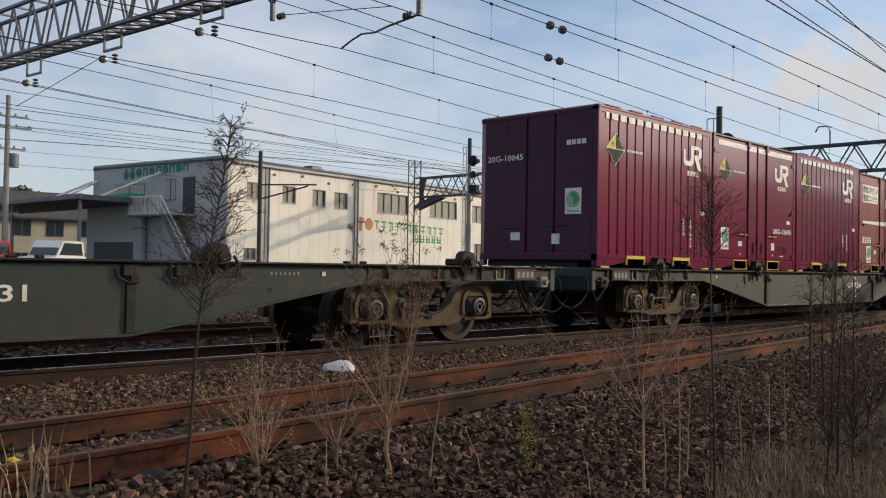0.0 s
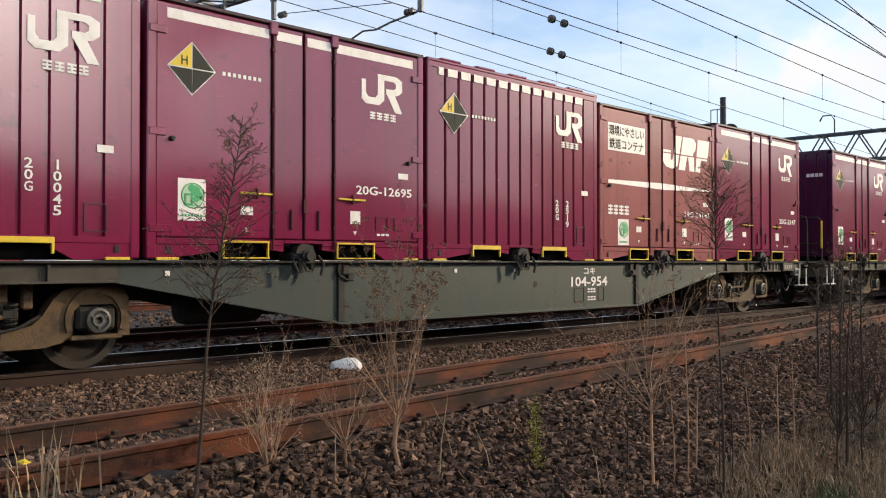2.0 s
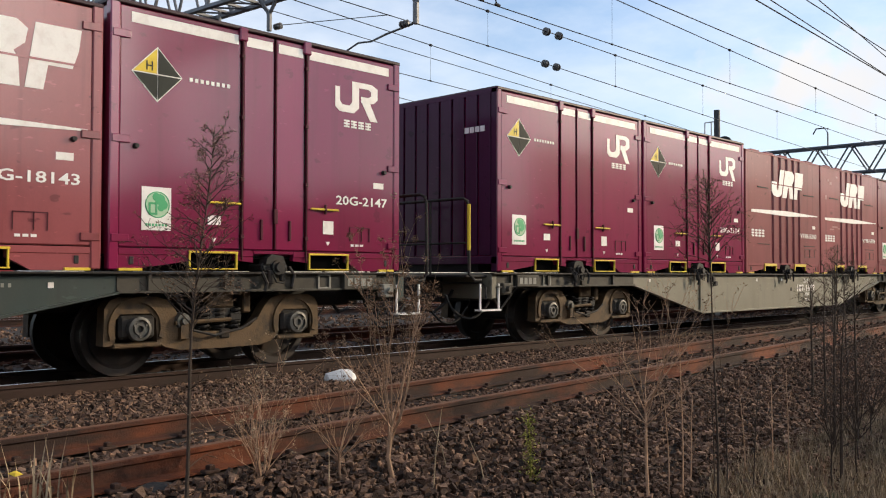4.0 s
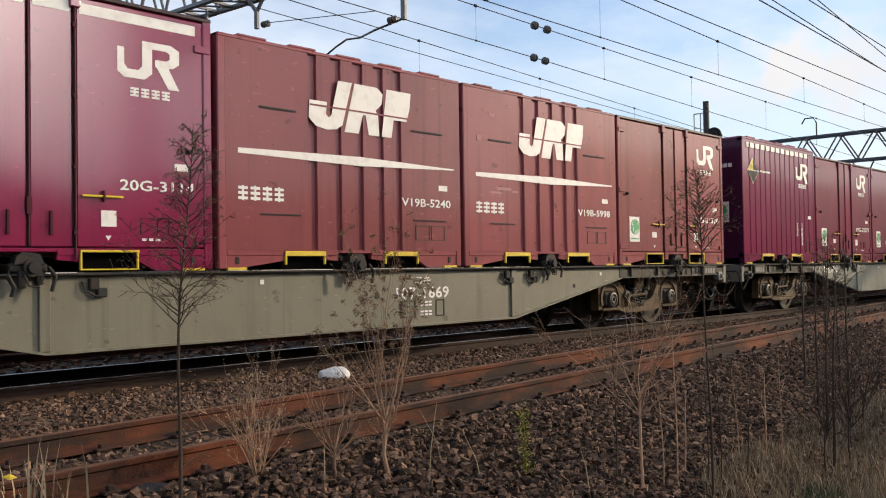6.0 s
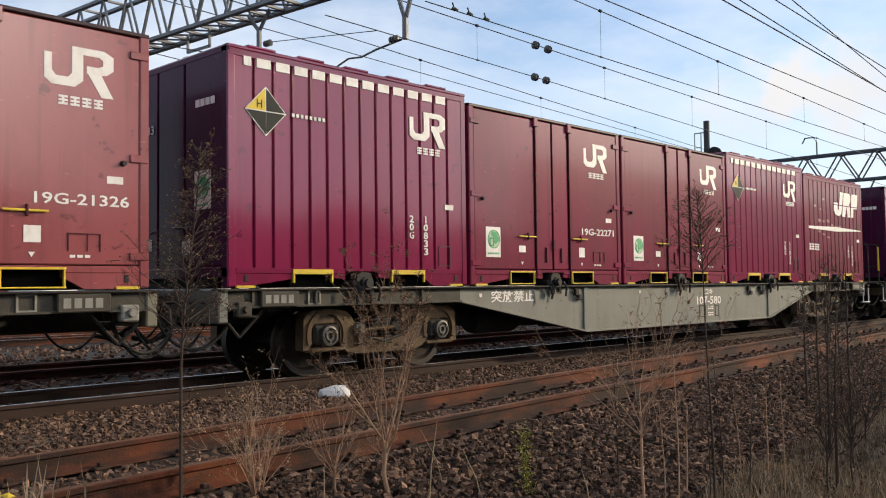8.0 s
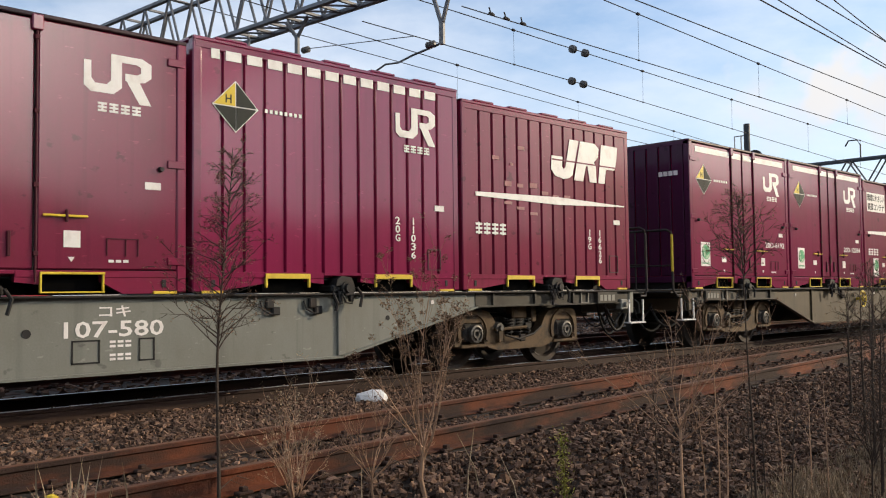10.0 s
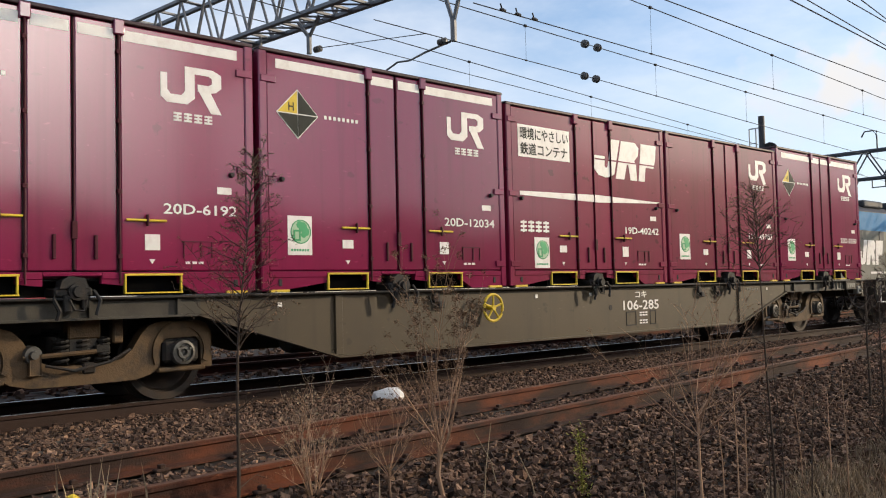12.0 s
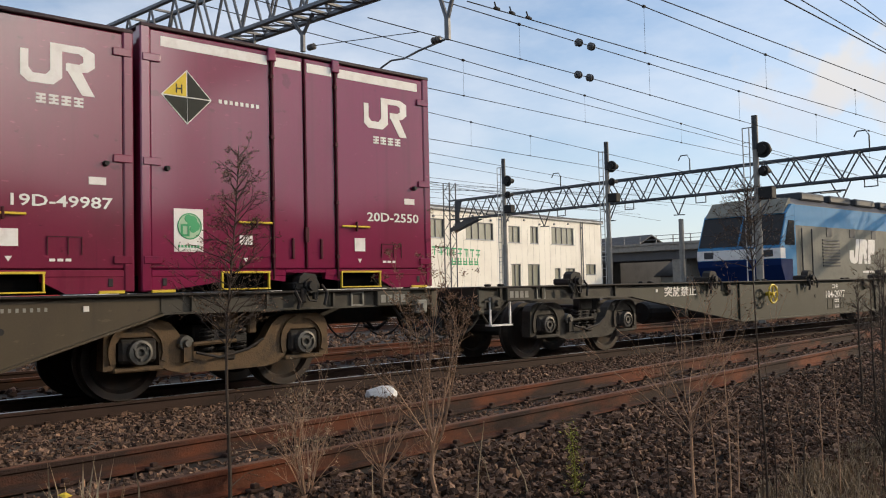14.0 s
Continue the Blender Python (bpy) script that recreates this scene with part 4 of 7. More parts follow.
def deck_lock(parent, x, y=-0.02):
    """The folding lock that holds a container, at the wagon's edge."""
    s = Solid().box(x - 0.17, y, 0.0, x + 0.17, y + 0.28, 0.09, 0.02)
    s.prism([(x - 0.13, 0.08), (x + 0.13, 0.08), (x + 0.09, 0.17), (x - 0.05, 0.19), (x - 0.11, 0.15)], y - 0.02, y + 0.12)
    s.lathe([(0.0, -0.06), (0.05, -0.06), (0.055, -0.02), (0.08, -0.02), (0.085, 0.08), (0.0, 0.08)], (x + 0.02, y - 0.02, 0.05), n=12)
    s.tube([(x - 0.17, y - 0.03, 0.06), (x - 0.20, y - 0.06, -0.02), (x - 0.15, y - 0.07, -0.12), (x - 0.17, y - 0.06, -0.20)], 0.020, 6)
    s.tube([(x + 0.16, y - 0.03, 0.06), (x + 0.21, y - 0.06, -0.03), (x + 0.17, y - 0.07, -0.16)], 0.018, 6)
    s.tube([(x - 0.06, y - 0.04, -0.01), (x - 0.02, y - 0.06, -0.11), (x + 0.06, y - 0.06, -0.12), (x + 0.10, y - 0.04, -0.02)], 0.011, 6)
    s.box(x - 0.10, y - 0.03, -0.13, x - 0.03, y + 0.02, 0.02, 0.01).box(x + 0.06, y - 0.03, -0.10, x + 0.12, y + 0.02, 0.02, 0.01)
    return part("container_lock", s, STEEL_DARK, parent, "dark folding container lock")


# along each wagon: where the deep side beam begins, is deepest from and to, and ends
BELLY = {"a": (3.5, 6.1, 12.3, 15.3), "b": (3.5, 6.2, 12.45, 15.25), "c": (3.5, 5.8, 12.4, 15.2), "d": (3.6, 6.5, 13.2, 15.4), "e": (3.1, 4.78, 13.6, 15.35), "f": (3.3, 6.7, 12.9, 15.4)}


def flat_wagon(car, paint, numtext, label, brake_wheel=None, left_rail=False, right_rail=False, hint=""):
    w = thing("flat_wagon", label, "wagon", group="flat wagons of the train")
    MOVING.append((w, CAR_AT[car], SIDE_Y, DECK_Z))
    L = DECK_L
    b0, b1, b2, b3 = BELLY[car]
    belly = [(b0, -0.02), (b0, -0.19), (b1, -0.705), (b2, -0.705), (b3, -0.19), (b3, -0.02)]
    for y0, y1, nm in ((0.05, 0.09, "side_sill"), (2.36, 2.40, "far_sill")):
        sill = part(nm, Solid().prism(belly, y0, y1), paint, w, "painted fish-belly side beam" if nm == "side_sill" else "")
        out = -1 if nm == "side_sill" else 1
        ya, yb = (y0 - 0.05, y1) if out < 0 else (y0, y1 + 0.05)
        low = Solid().prism([(b0, -0.19), (b1, -0.705), (b2, -0.705), (b3, -0.19), (b3, -0.212), (b2, -0.73), (b1, -0.73), (b0, -0.212)], ya, yb)
        part("lower_flange", low, paint, sill, "lower edge of the beam")
        for q in (b1, b2):
            part("stiffener", Solid().box(q - 0.05, ya + 0.02, -0.70, q + 0.05, yb, -0.03, 0.006), STEEL_DARK if car in "ab" else paint, sill, "upright stiffener")
    for a, b in ((0.0, b0 + 0.01), (b3 - 0.01, L)):
        for y0, y1 in ((0.04, 0.0), (2.36, 2.36)):
            ends = Solid().box(a, y0, -0.185, b, y0 + 0.045, -0.02).box(a, y1, -0.205, b, y1 + 0.09, -0.185)
            part("end_beam", ends, ENDPAINT, w, "grimy end beam")
        for q in np.arange(a + 0.3, b, 0.85):
            part("gusset", Solid().box(q, 0.0, -0.19, q + 0.03, 0.08, -0.02), ENDPAINT, w)
    deck = Solid().box(-0.10, -0.03, -0.025, L + 0.10, 0.16, 0.0, 0.006).box(-0.10, 2.29, -0.025, L + 0.10, 2.48, 0.0, 0.006)
    for q in np.arange(0.4, L, 1.9):
        deck.box(q, 0.1, -0.14, q + 0.16, 2.35, -0.02)
    part("deck", deck, STEEL_DARK, w, "dark worn deck edge")
    under = Solid().box(-0.15, 0.95, -0.42, L + 0.15, 1.5, -0.05, 0.02).box(6.5, 0.35, -0.66, 9.0, 1.0, -0.15, 0.02).box(10.2, 0.4, -0.6, 11.4, 1.1, -0.2, 0.02)
    under.lathe([(0.0, -0.5), (0.17, -0.48), (0.19, -0.4), (0.19, 0.4), (0.17, 0.48), (0.0, 0.5)], (5.0, 0.7, -0.50), axis=0, n=16)
    part("underframe", under, STEEL_DARK, w, "dark underframe and air tank")
    for x in {"c": (2.45, 16.15), "e": (2.05, 16.15)}.get(car, (2.45, 16.5)):
        bogie(w, x, BOGIE_DARK if car == "f" else BOGIE)
    for i in range(5):
        deck_lock(w, i * PITCH + 1.86)
    for i in range(6):
        q = min(max(i * PITCH - 0.03, 0.25), L - 0.25)
        for k in (q - 0.16, q + 0.09):
            part("corner_guide", Solid().box(k, 0.02, 0.0, k + 0.07, 0.10, 0.03, 0.01), STEEL_DARK, w)
    # couplers, hoses, end fittings
    for xe, o in ((-0.1, -1), (L + 0.1, 1)):
        k = Solid().box(min(xe, xe + o * 0.42), 1.12, -0.26, max(xe, xe + o * 0.42), 1.33, -0.08, 0.03)
        k.box(xe + o * 0.40 - 0.13, 1.04, -0.33, xe + o * 0.40 + 0.13, 1.40, -0.03, 0.04)
        part("coupler", k, STEEL_DARK, w, "heavy dark knuckle coupler")
        part("buffer_beam", Solid().box(min(xe, xe - o * 0.12), 0.02, -0.36, max(xe, xe - o * 0.12), 2.42, 0.0, 0.015), paint, w)
        for y in (0.75, 1.62):
            pts = [(xe, y, -0.25), (xe + o * 0.15, y, -0.42), (xe + o * 0.32, y + 0.06, -0.55), (xe + o * 0.52, y + 0.1, -0.5)]
            part("brake_hose", Solid().tube(pts, 0.025, 8), SEAL, w, "hanging black brake hose")
        lever = Solid().tube([(xe + o * 0.10, 2.3, -0.14), (xe + o * 0.10, 0.10, -0.14), (xe + o * 0.12, 0.02, -0.20), (xe + o * 0.13, 0.0, -0.36)], 0.016, 6)
        part("uncoupling_lever", lever, STEEL_DARK, w, "long thin uncoupling lever")
        for k, (dx, y, deep) in enumerate(((0.05, 0.30, 0.62), (0.20, 0.55, 0.74), (0.0, 1.85, 0.66))):
            loop = []
            for u in np.linspace(0, 1, 13):
                loop.append((xe + o * (-0.45 + dx + 0.85 * u), y + 0.16 * u, -0.20 - 0.10 * u - deep * 0.62 * math.sin(3.1416 * u) ** 0.7))
            part("air_pipe", Solid().tube(loop, 0.019 - 0.003 * k, 7), SEAL, w, "sagging black air pipe")
        tr = Solid().rod((xe - o * 0.02, 0.12, -0.20), (xe - o * 0.34, 0.16, -0.52), 0.018).rod((xe - o * 0.66, 0.12, -0.20), (xe - o * 0.34, 0.16, -0.52), 0.018).rod((xe - o * 0.10, 0.13, -0.30), (xe - o * 0.58, 0.13, -0.30), 0.014)
        part("brake_bracket", tr, STEEL_DARK, w, "dark triangular hanging bracket")
        part("cock_box", Solid().box(xe - o * 0.30 - 0.09, -0.02, -0.30, xe - o * 0.30 + 0.09, 0.09, -0.14, 0.015).lathe([(0.0, -0.04), (0.035, -0.04), (0.045, 0.03), (0.0, 0.03)], (xe - o * 0.30, -0.03, -0.22), n=10), GREYBOX if o > 0 else ENDPAINT, w, "small cock housing")
        fr_x = xe - o * 1.25
        part("card_frame", Solid().box(fr_x - 0.09, 0.02, -0.19, fr_x + 0.09, 0.035, -0.17).box(fr_x - 0.09, 0.02, -0.045, fr_x + 0.09, 0.035, -0.025).box(fr_x - 0.09, 0.02, -0.17, fr_x - 0.07, 0.035, -0.045).box(fr_x + 0.07, 0.02, -0.17, fr_x + 0.09, 0.035, -0.045), GREYBOX, w, "pale card frame")
        railed = (o < 0 and left_rail) or (o > 0 and right_rail)
        if railed or (car == "f" and o < 0):
            q = xe + o * 0.05 if railed else 0.30
            st = Solid()
            for x in (q - 0.19, q + 0.19):
                st.box(x - 0.011, 0.0, -0.50, x + 0.011, 0.022, -0.15)
            st.box(q - 0.20, -0.03, -0.52, q + 0.20, 0.10, -0.50)
            part("step", st, WHITE, w, "white painted foot step")
        bx = Solid().box(xe - o * 0.75 - 0.25, -0.03, -0.20, xe - o * 0.75 + 0.25, 0.05, -0.03, 0.01)
        plate = part("equipment_box", bx, ENDPAINT, w, "small grimy box at the wagon end")
        part("notice", plates([(xe - o * 0.75 - 0.2 + i * 0.1, -0.16, xe - o * 0.75 - 0.13 + i * 0.1, -0.07) for i in range(4)], y=-0.033), GREYBOX, plate)
        if railed:
            xr = xe + o * 0.42
            part("end_platform", Solid().box(min(xe, xr), 0.1, -0.06, max(xe, xr), 2.3, -0.03, 0.006), STEEL_DARK, w)
            r = Solid().tube([(xr - o * 0.22, 0.03, -0.10), (xr - o * 0.08, 0.03, -0.10), (xr, 0.05, -0.02), (xr, 0.06, 0.88), (xr, 0.08, 0.96), (xr, 0.16, 1.0),
                              (xr, 1.95, 1.0), (xr, 2.10, 0.96), (xr, 2.14, 0.88), (xr, 2.14, -0.05)], 0.021, 8)
            r.rod((xr, 0.06, 0.40), (xr, 2.14, 0.40), 0.016)
            for yq in (0.78, 1.55):
                r.rod((xr, yq, -0.04), (xr, yq, 1.0), 0.016)
            hr = part("handrail", r, STEEL_DARK, w, "dark end handrail")
            if o < 0:
                part("painted_grip", Solid().rod((xr, 0.055, 0.30), (xr, 0.055, 0.92), 0.025), YELLOW, hr, "yellow painted grip")
    # lettering
    top, num = numtext
    pn = {"b": 10.66, "f": 10.30}.get(car, 10.12)
    if top:
        write_fit("class_mark", top, pn + 0.32, -0.20, pn + 0.62, -0.095, WHITE, w, y=0.046)
    write_fit("wagon_number", num, pn + (0.98 if len(num) < 4 else 0), -0.385, pn + (1.22 if len(num) < 4 else 0.95), -0.235, WHITE, w, y=0.046)
    for a, b in ((pn + 0.07, pn + 0.33), (pn + 0.70, pn + 0.86)):
        fr = Solid().box(a, 0.044, -0.62, b, 0.049, -0.605).box(a, 0.044, -0.42, b, 0.049, -0.405).box(a, 0.044, -0.62, a + 0.015, 0.049, -0.405).box(b - 0.015, 0.044, -0.62, b, 0.049, -0.405)
        part("card_frame", fr, SEAL, w, "black card frame")
    part("small_print", plates([(pn + 0.42 + i * 0.075, z, pn + 0.475 + i * 0.075, z + 0.022) for i in range(3) for z in (-0.60, -0.56, -0.48, -0.44)], y=0.046), WHITE, w, "small white marks")
    part("small_print", plates([(13.9 + i * 0.06, -0.14, 13.925 + i * 0.06, -0.105) for i in range(7)], y=0.046), GREYBOX, w, "small pale marks")
    if hint or car == "d":
        write_fit("notice", "突放禁止", 4.25, -0.23, 5.22, -0.06, WHITE, w, y=0.046)
    for q in (4.0, 8.1, 9.3, 14.6):
        part("lamp_socket", Solid().box(q, 0.040, -0.15, q + 0.05, 0.048, -0.10), WHITE, w)
    part("drain_hole", Solid().lathe([(0.0, -0.003), (0.04, -0.003), (0.04, 0.002), (0.0, 0.002)], (9.8, 0.047, -0.33), n=12).lathe([(0.0, -0.003), (0.03, -0.003), (0.03, 0.002), (0.0, 0.002)], (13.9, 0.047, -0.30), n=12), SEAL, w)
    for q in (12.2, 12.75, 6.2):
        gear = Solid().box(q, 0.0, -0.16, q + 0.10, 0.05, -0.05, 0.012).box(q + 0.07, -0.01, -0.23, q + 0.17, 0.05, -0.14, 0.012)
        gear.tube([(q - 0.06, 0.03, -0.08), (q - 0.04, 0.01, -0.17), (q + 0.06, 0.0, -0.22), (q + 0.14, 0.01, -0.20)], 0.010, 6)
        part("brake_valve", gear, STEEL_DARK, w, "dark brake valve on the beam")
    if brake_wheel is not None:
        bw = Solid()
        n, r = 24, 0.17
        bw.tube([(brake_wheel + r * math.cos(6.28319 * k / n), -0.09, -0.25 + r * math.sin(6.28319 * k / n)) for k in range(n + 1)], 0.018, 8, cap=False)
        for k in range(5):
            a = 6.28319 * k / 5 + 0.3
            bw.rod((brake_wheel, -0.09, -0.25), (brake_wheel + r * math.cos(a), -0.09, -0.25 + r * math.sin(a)), 0.013)
        bw.lathe([(0.0, -0.03), (0.035, -0.03), (0.035, 0.15), (0.0, 0.15)], (brake_wheel, -0.08, -0.25), n=10)
        part("brake_wheel", bw, YELLOW, w, "yellow five-spoke hand brake wheel")
    return w


P_A = material("dark_slate_green_paint", (0.021, 0.034, 0.032), 0.5, dirt=(0.075, 0.05, 0.034), dirt_amount=0.6, scale=1.4, coat=0.15, stretch=(1, 1, 0.5), streaks=0.4)
P_B = material("slate_green_paint", (0.023, 0.036, 0.031), 0.5, dirt=(0.040, 0.036, 0.026), dirt_amount=0.5, scale=1.4, coat=0.15, stretch=(1, 1, 0.5), streaks=0.4)
P_C = material("olive_grey_paint", (0.165, 0.153, 0.110), 0.5, dirt=(0.12, 0.10, 0.07), dirt_amount=0.5, scale=1.4, coat=0.15, stretch=(1, 1, 0.5), streaks=0.4)
P_D = material("pale_grey_paint", (0.17, 0.174, 0.148), 0.5, dirt=(0.11, 0.10, 0.075), dirt_amount=0.5, scale=1.4, coat=0.15, stretch=(1, 1, 0.5), streaks=0.4)
P_E = material("brown_olive_paint", (0.060, 0.043, 0.022), 0.55, dirt=(0.044, 0.033, 0.021), dirt_amount=0.6, scale=1.4, coat=0.1, stretch=(1, 1, 0.5), streaks=0.4)
P_F = material("dark_olive_paint", (0.028, 0.029, 0.019), 0.55, dirt=(0.032, 0.027, 0.019), dirt_amount=0.6, scale=1.4, coat=0.1, stretch=(1, 1, 0.5), streaks=0.4)
flat_wagon("a", P_A, ("", "31"), "empty dark slate-green flat wagon on two bogies")
flat_wagon("b", P_B, ("コキ", "104-954"), "slate-green flat wagon carrying five containers", right_rail=True)
flat_wagon("c", P_C, ("コキ", "107-1669"), "olive-grey flat wagon carrying five containers", left_rail=True)
flat_wagon("d", P_D, ("コキ", "107-580"), "pale grey flat wagon carrying five containers", right_rail=True)
flat_wagon("e", P_E, ("コキ", "106-285"), "brown-olive flat wagon carrying five containers", brake_wheel=7.13, left_rail=True)
flat_wagon("f", P_F, ("コキ", "104-2077"), "empty dark olive flat wagon with a yellow brake wheel", brake_wheel=7.7, hint="突放禁止")

# ---- unseen walls added behind the camera, darkening what the containers reflect, closing the place ----
SHADE = material("dark_stand_in_wall", (0.07, 0.065, 0.06), 0.9, dirt_amount=0.6, scale=0.6)
low = [(-70, -1.0)]
for i in range(26):
    x = -70 + i * 6.2
    hgt = 3.1 + 0.9 * noise.noise(Vector((i * 1.7, 3.1, 0)))
    low += [(x, hgt), (x + 3.0, hgt + 0.75), (x + 6.0, hgt)]
low += [(92.0, -1.0)]
tagged(part("wall_south", Solid().prism(low, -7.2, -6.8), SHADE), "unseen row of low dark sheds added for reflections", "wall", kind="structure")
# added wall, out of view: keeps bright sky out of the far containers' reflections
tagged(part("wall_east", Solid().box(30.0, -7.9, -1.0, 110, -7.3, 6.6, 0.05), SHADE), "unseen plain wall added to darken container reflections", "wall", kind="structure")
tagged(part("wall_west", Solid().box(-70.5, -7.2, -1.0, -70, 60, 4.0, 0.05), SHADE), "plain low boundary wall far down the line", "wall", kind="structure")


# ---- overhead line: gantries ----
def truss(parent, length, wide, deep, bay, mat, r=0.035):
    """A box truss along +x from 0: four chords, zigzag sides, cross bars below and above; each member is a part."""
    for y in (-wide / 2, wide / 2):
        for z in (0, deep):
            part("chord", Solid().box(0, y - r * 1.3, z - r, length, y + r * 1.3, z + r, 0.008), mat, parent)
    n = int(length / bay)
    d1 = Solid().rod((0, 0, 0), (bay / 2, 0, deep), r * 0.75).mesh("diagonal", mat)
    d2 = Solid().rod((bay / 2, 0, deep), (bay, 0, 0), r * 0.75).mesh("diagonal", mat)
    cross = Solid().box(-r * .7, -wide / 2, -r * .6, r * .7, wide / 2, r * .6).mesh("cross_bar", mat)
    lace = Solid().rod((0, -wide / 2, 0), (bay / 2, wide / 2, 0), r * 0.5).mesh("lacing", mat)
    for i in range(n):
        for y in (-wide / 2, wide / 2):
            part("diagonal", d1, None, parent, at=pose(i * bay, y, 0))
            part("diagonal", d2, None, parent, at=pose(i * bay, y, 0))
        for k in (0, 0.5):
            part("cross_bar", cross, None, parent, at=pose((i + k) * bay, 0, 0))
            part("lacing", lace, None, parent, at=pose((i + k) * bay, 0, 0))
        part("cross_bar", cross, None, parent, at=pose((i + 0.5) * bay, 0, deep))


def insulator(parent, at, axis=2, n=3, r=0.07, gap=0.075):
    s = Solid()
    for k in range(n):
        s.lathe([(0.02, -0.03), (r, -0.012), (r * 0.9, 0.012), (0.02, 0.03)], tuple(a + (gap * k if i == axis else 0) for i, a in enumerate(at)), axis=axis, n=14)
    return part("insulator", s, PORCELAIN, parent, "ribbed dark insulator")


def lattice_post(parent, x, y, z0, z1, w, mat):
    s = Solid()
    for a in (-w / 2, w / 2):
        for b in (-w / 2, w / 2):
            part("post_angle", Solid().box(x + a - 0.03, y + b - 0.03, z0, x + a + 0.03, y + b + 0.03, z1), mat, parent)
    n = int((z1 - z0) / (w * 1.1))
    h = (z1 - z0) / n
    for i in range(n):
        sgn = 1 if i % 2 else -1
        for b in (-w / 2, w / 2):
            s.rod((x - sgn * w / 2, y + b, z0 + i * h), (x + sgn * w / 2, y + b, z0 + (i + 1) * h), 0.018, 4)
            s.rod((x + b, y - sgn * w / 2, z0 + i * h), (x + b, y + sgn * w / 2, z0 + (i + 1) * h), 0.018, 4)
    part("lattice", s, mat, parent)


# near gantry: its beam crosses all tracks above the view's upper left
g_dir = Vector((8.60 - 9.45, 24.0 - 12.4, 0)).normalized()
g_yaw = math.degrees(math.atan2(g_dir.y, g_dir.x))
g_start = Vector((9.45, 12.4, 6.0)) - g_dir * 16.5
near_gantry = thing("line_gantry", "grey steel box-truss gantry carrying the overhead wires", "gantry", pose(*g_start, 0, 0, g_yaw), group="gantries")
truss(near_gantry, 36.0, 0.55, 1.2, 0.95, GALV, 0.038)
lattice_post(near_gantry, 0.2, 0, -6.6, 1.4, 0.5, GALV)
lattice_post(near_gantry, 35.8, 0, -6.6, 1.4, 0.5, GALV)


def on_beam(y):
    return (y - g_start.y) / g_dir.y


for y, drop in ((15.23, 0.37), (18.8, 0.42), (22.4, 0.52)):
    d = on_beam(y)
    f = Solid()
    f.box(d - 0.37, -0.02, -drop, d - 0.33, 0.02, 0.0).box(d + 0.33, -0.02, -drop, d + 0.37, 0.02, 0.0).box(d - 0.37, -0.02, -drop, d + 0.37, 0.02, -drop + 0.05)
    part("hanging_frame", f, GALV, near_gantry, "hanging steel frame")
    insulator(near_gantry, (d - 0.10, 0, -drop - 0.27), n=3)
    insulator(near_gantry, (d + 0.36, 0, -drop - 0.14), axis=0, n=2, r=0.085)
for y, drop, o in ((13.42, 0.65, -1), (9.9, 1.15, 1)):
    d = on_beam(y)
    v = Solid().rod((d - 0.3, 0, 0), (d, 0, -drop + 0.3), 0.035).rod((d + 0.3, 0, 0), (d, 0, -drop + 0.3), 0.035).rod((d, 0, -drop + 0.35), (d, 0, -drop), 0.05)
    part("v_bracket", v, GALV, near_gantry, "v-shaped drop bracket")
    insulator(near_gantry, (d + o * 0.24 - 0.06, 0, -drop + 0.04), axis=0, n=3, r=0.06, gap=0.06)
inv = near_gantry.matrix_basis.inverted()
arm = Solid().tube([inv @ Vector(p) for p in ((11.02, 13.47, 5.16), (11.02, 13.2, 5.26), (10.78, 12.6, 5.25), (10.57, 12.0, 5.13), (10.02, 11.0, 4.97), (9.6, 9.95, 4.85))], 0.018, 6)
part("steady_arm", arm, DARKMETAL, near_gantry, "thin bent steady arm")
part("span_wire", Solid().rod((on_beam(13.1), 0, -0.6), (on_beam(10.5), 0, -0.9), 0.007), WIRE, near_gantry)
part("span_wire", Solid().rod((on_beam(19.2), 0, -0.5), (on_beam(23.3), 0, -1.19), 0.008), WIRE, near_gantry)

# far gantry
far_gantry = thing("line_gantry", "dark grey truss gantry across the station yard", "gantry", pose(43.5, -3.0, 5.75, 0, 0, 90), group="gantries")
truss(far_gantry, 47.6, 0.6, 1.3, 1.6, GANTRY_DARK, 0.05)
lattice_post(far_gantry, 47.9, 0, -6.2, 2.6, 0.6, GANTRY_DARK)
lattice_post(far_gantry, 0.2, 0, -6.2, 1.6, 0.6, GANTRY_DARK)
part("knee_brace", Solid().prism([(45.0, -0.1), (47.6, -0.9), (47.6, -0.6), (46.0, -0.02)], -0.3, -0.24).prism([(45.0, -0.1), (47.6, -0.9), (47.6, -0.6), (46.0, -0.02)], 0.24, 0.3), GANTRY_DARK, far_gantry)
part("gusset", Solid().prism([(47.1, -0.6), (47.7, -0.9), (47.7, 1.3), (47.0, 1.3), (47.3, 0.3)], -0.32, -0.28), GANTRY_DARK, far_gantry, "flat gusset plate")
for y in (13.0, 16.5, 21.5, 25.4, 30.0, 35.0):
    d = y + 3.0
    f = Solid().box(d - 0.32, -0.02, -0.45, d - 0.28, 0.02, 0).box(d + 0.28, -0.02, -0.45, d + 0.32, 0.02, 0).box(d - 0.32, -0.02, -0.45, d + 0.32, 0.02, -0.40)
    part("hanging_frame", f, GANTRY_DARK, far_gantry)
    part("v_bracket", Solid().rod((d + 0.9, 0, 0), (d + 1.4, 0, -1.0), 0.035).rod((d + 1.9, 0, 0), (d + 1.4, 0, -1.0), 0.035).rod((d + 1.0, 0, -1.0), (d + 1.7, 0, -0.98), 0.03), GANTRY_DARK, far_gantry)
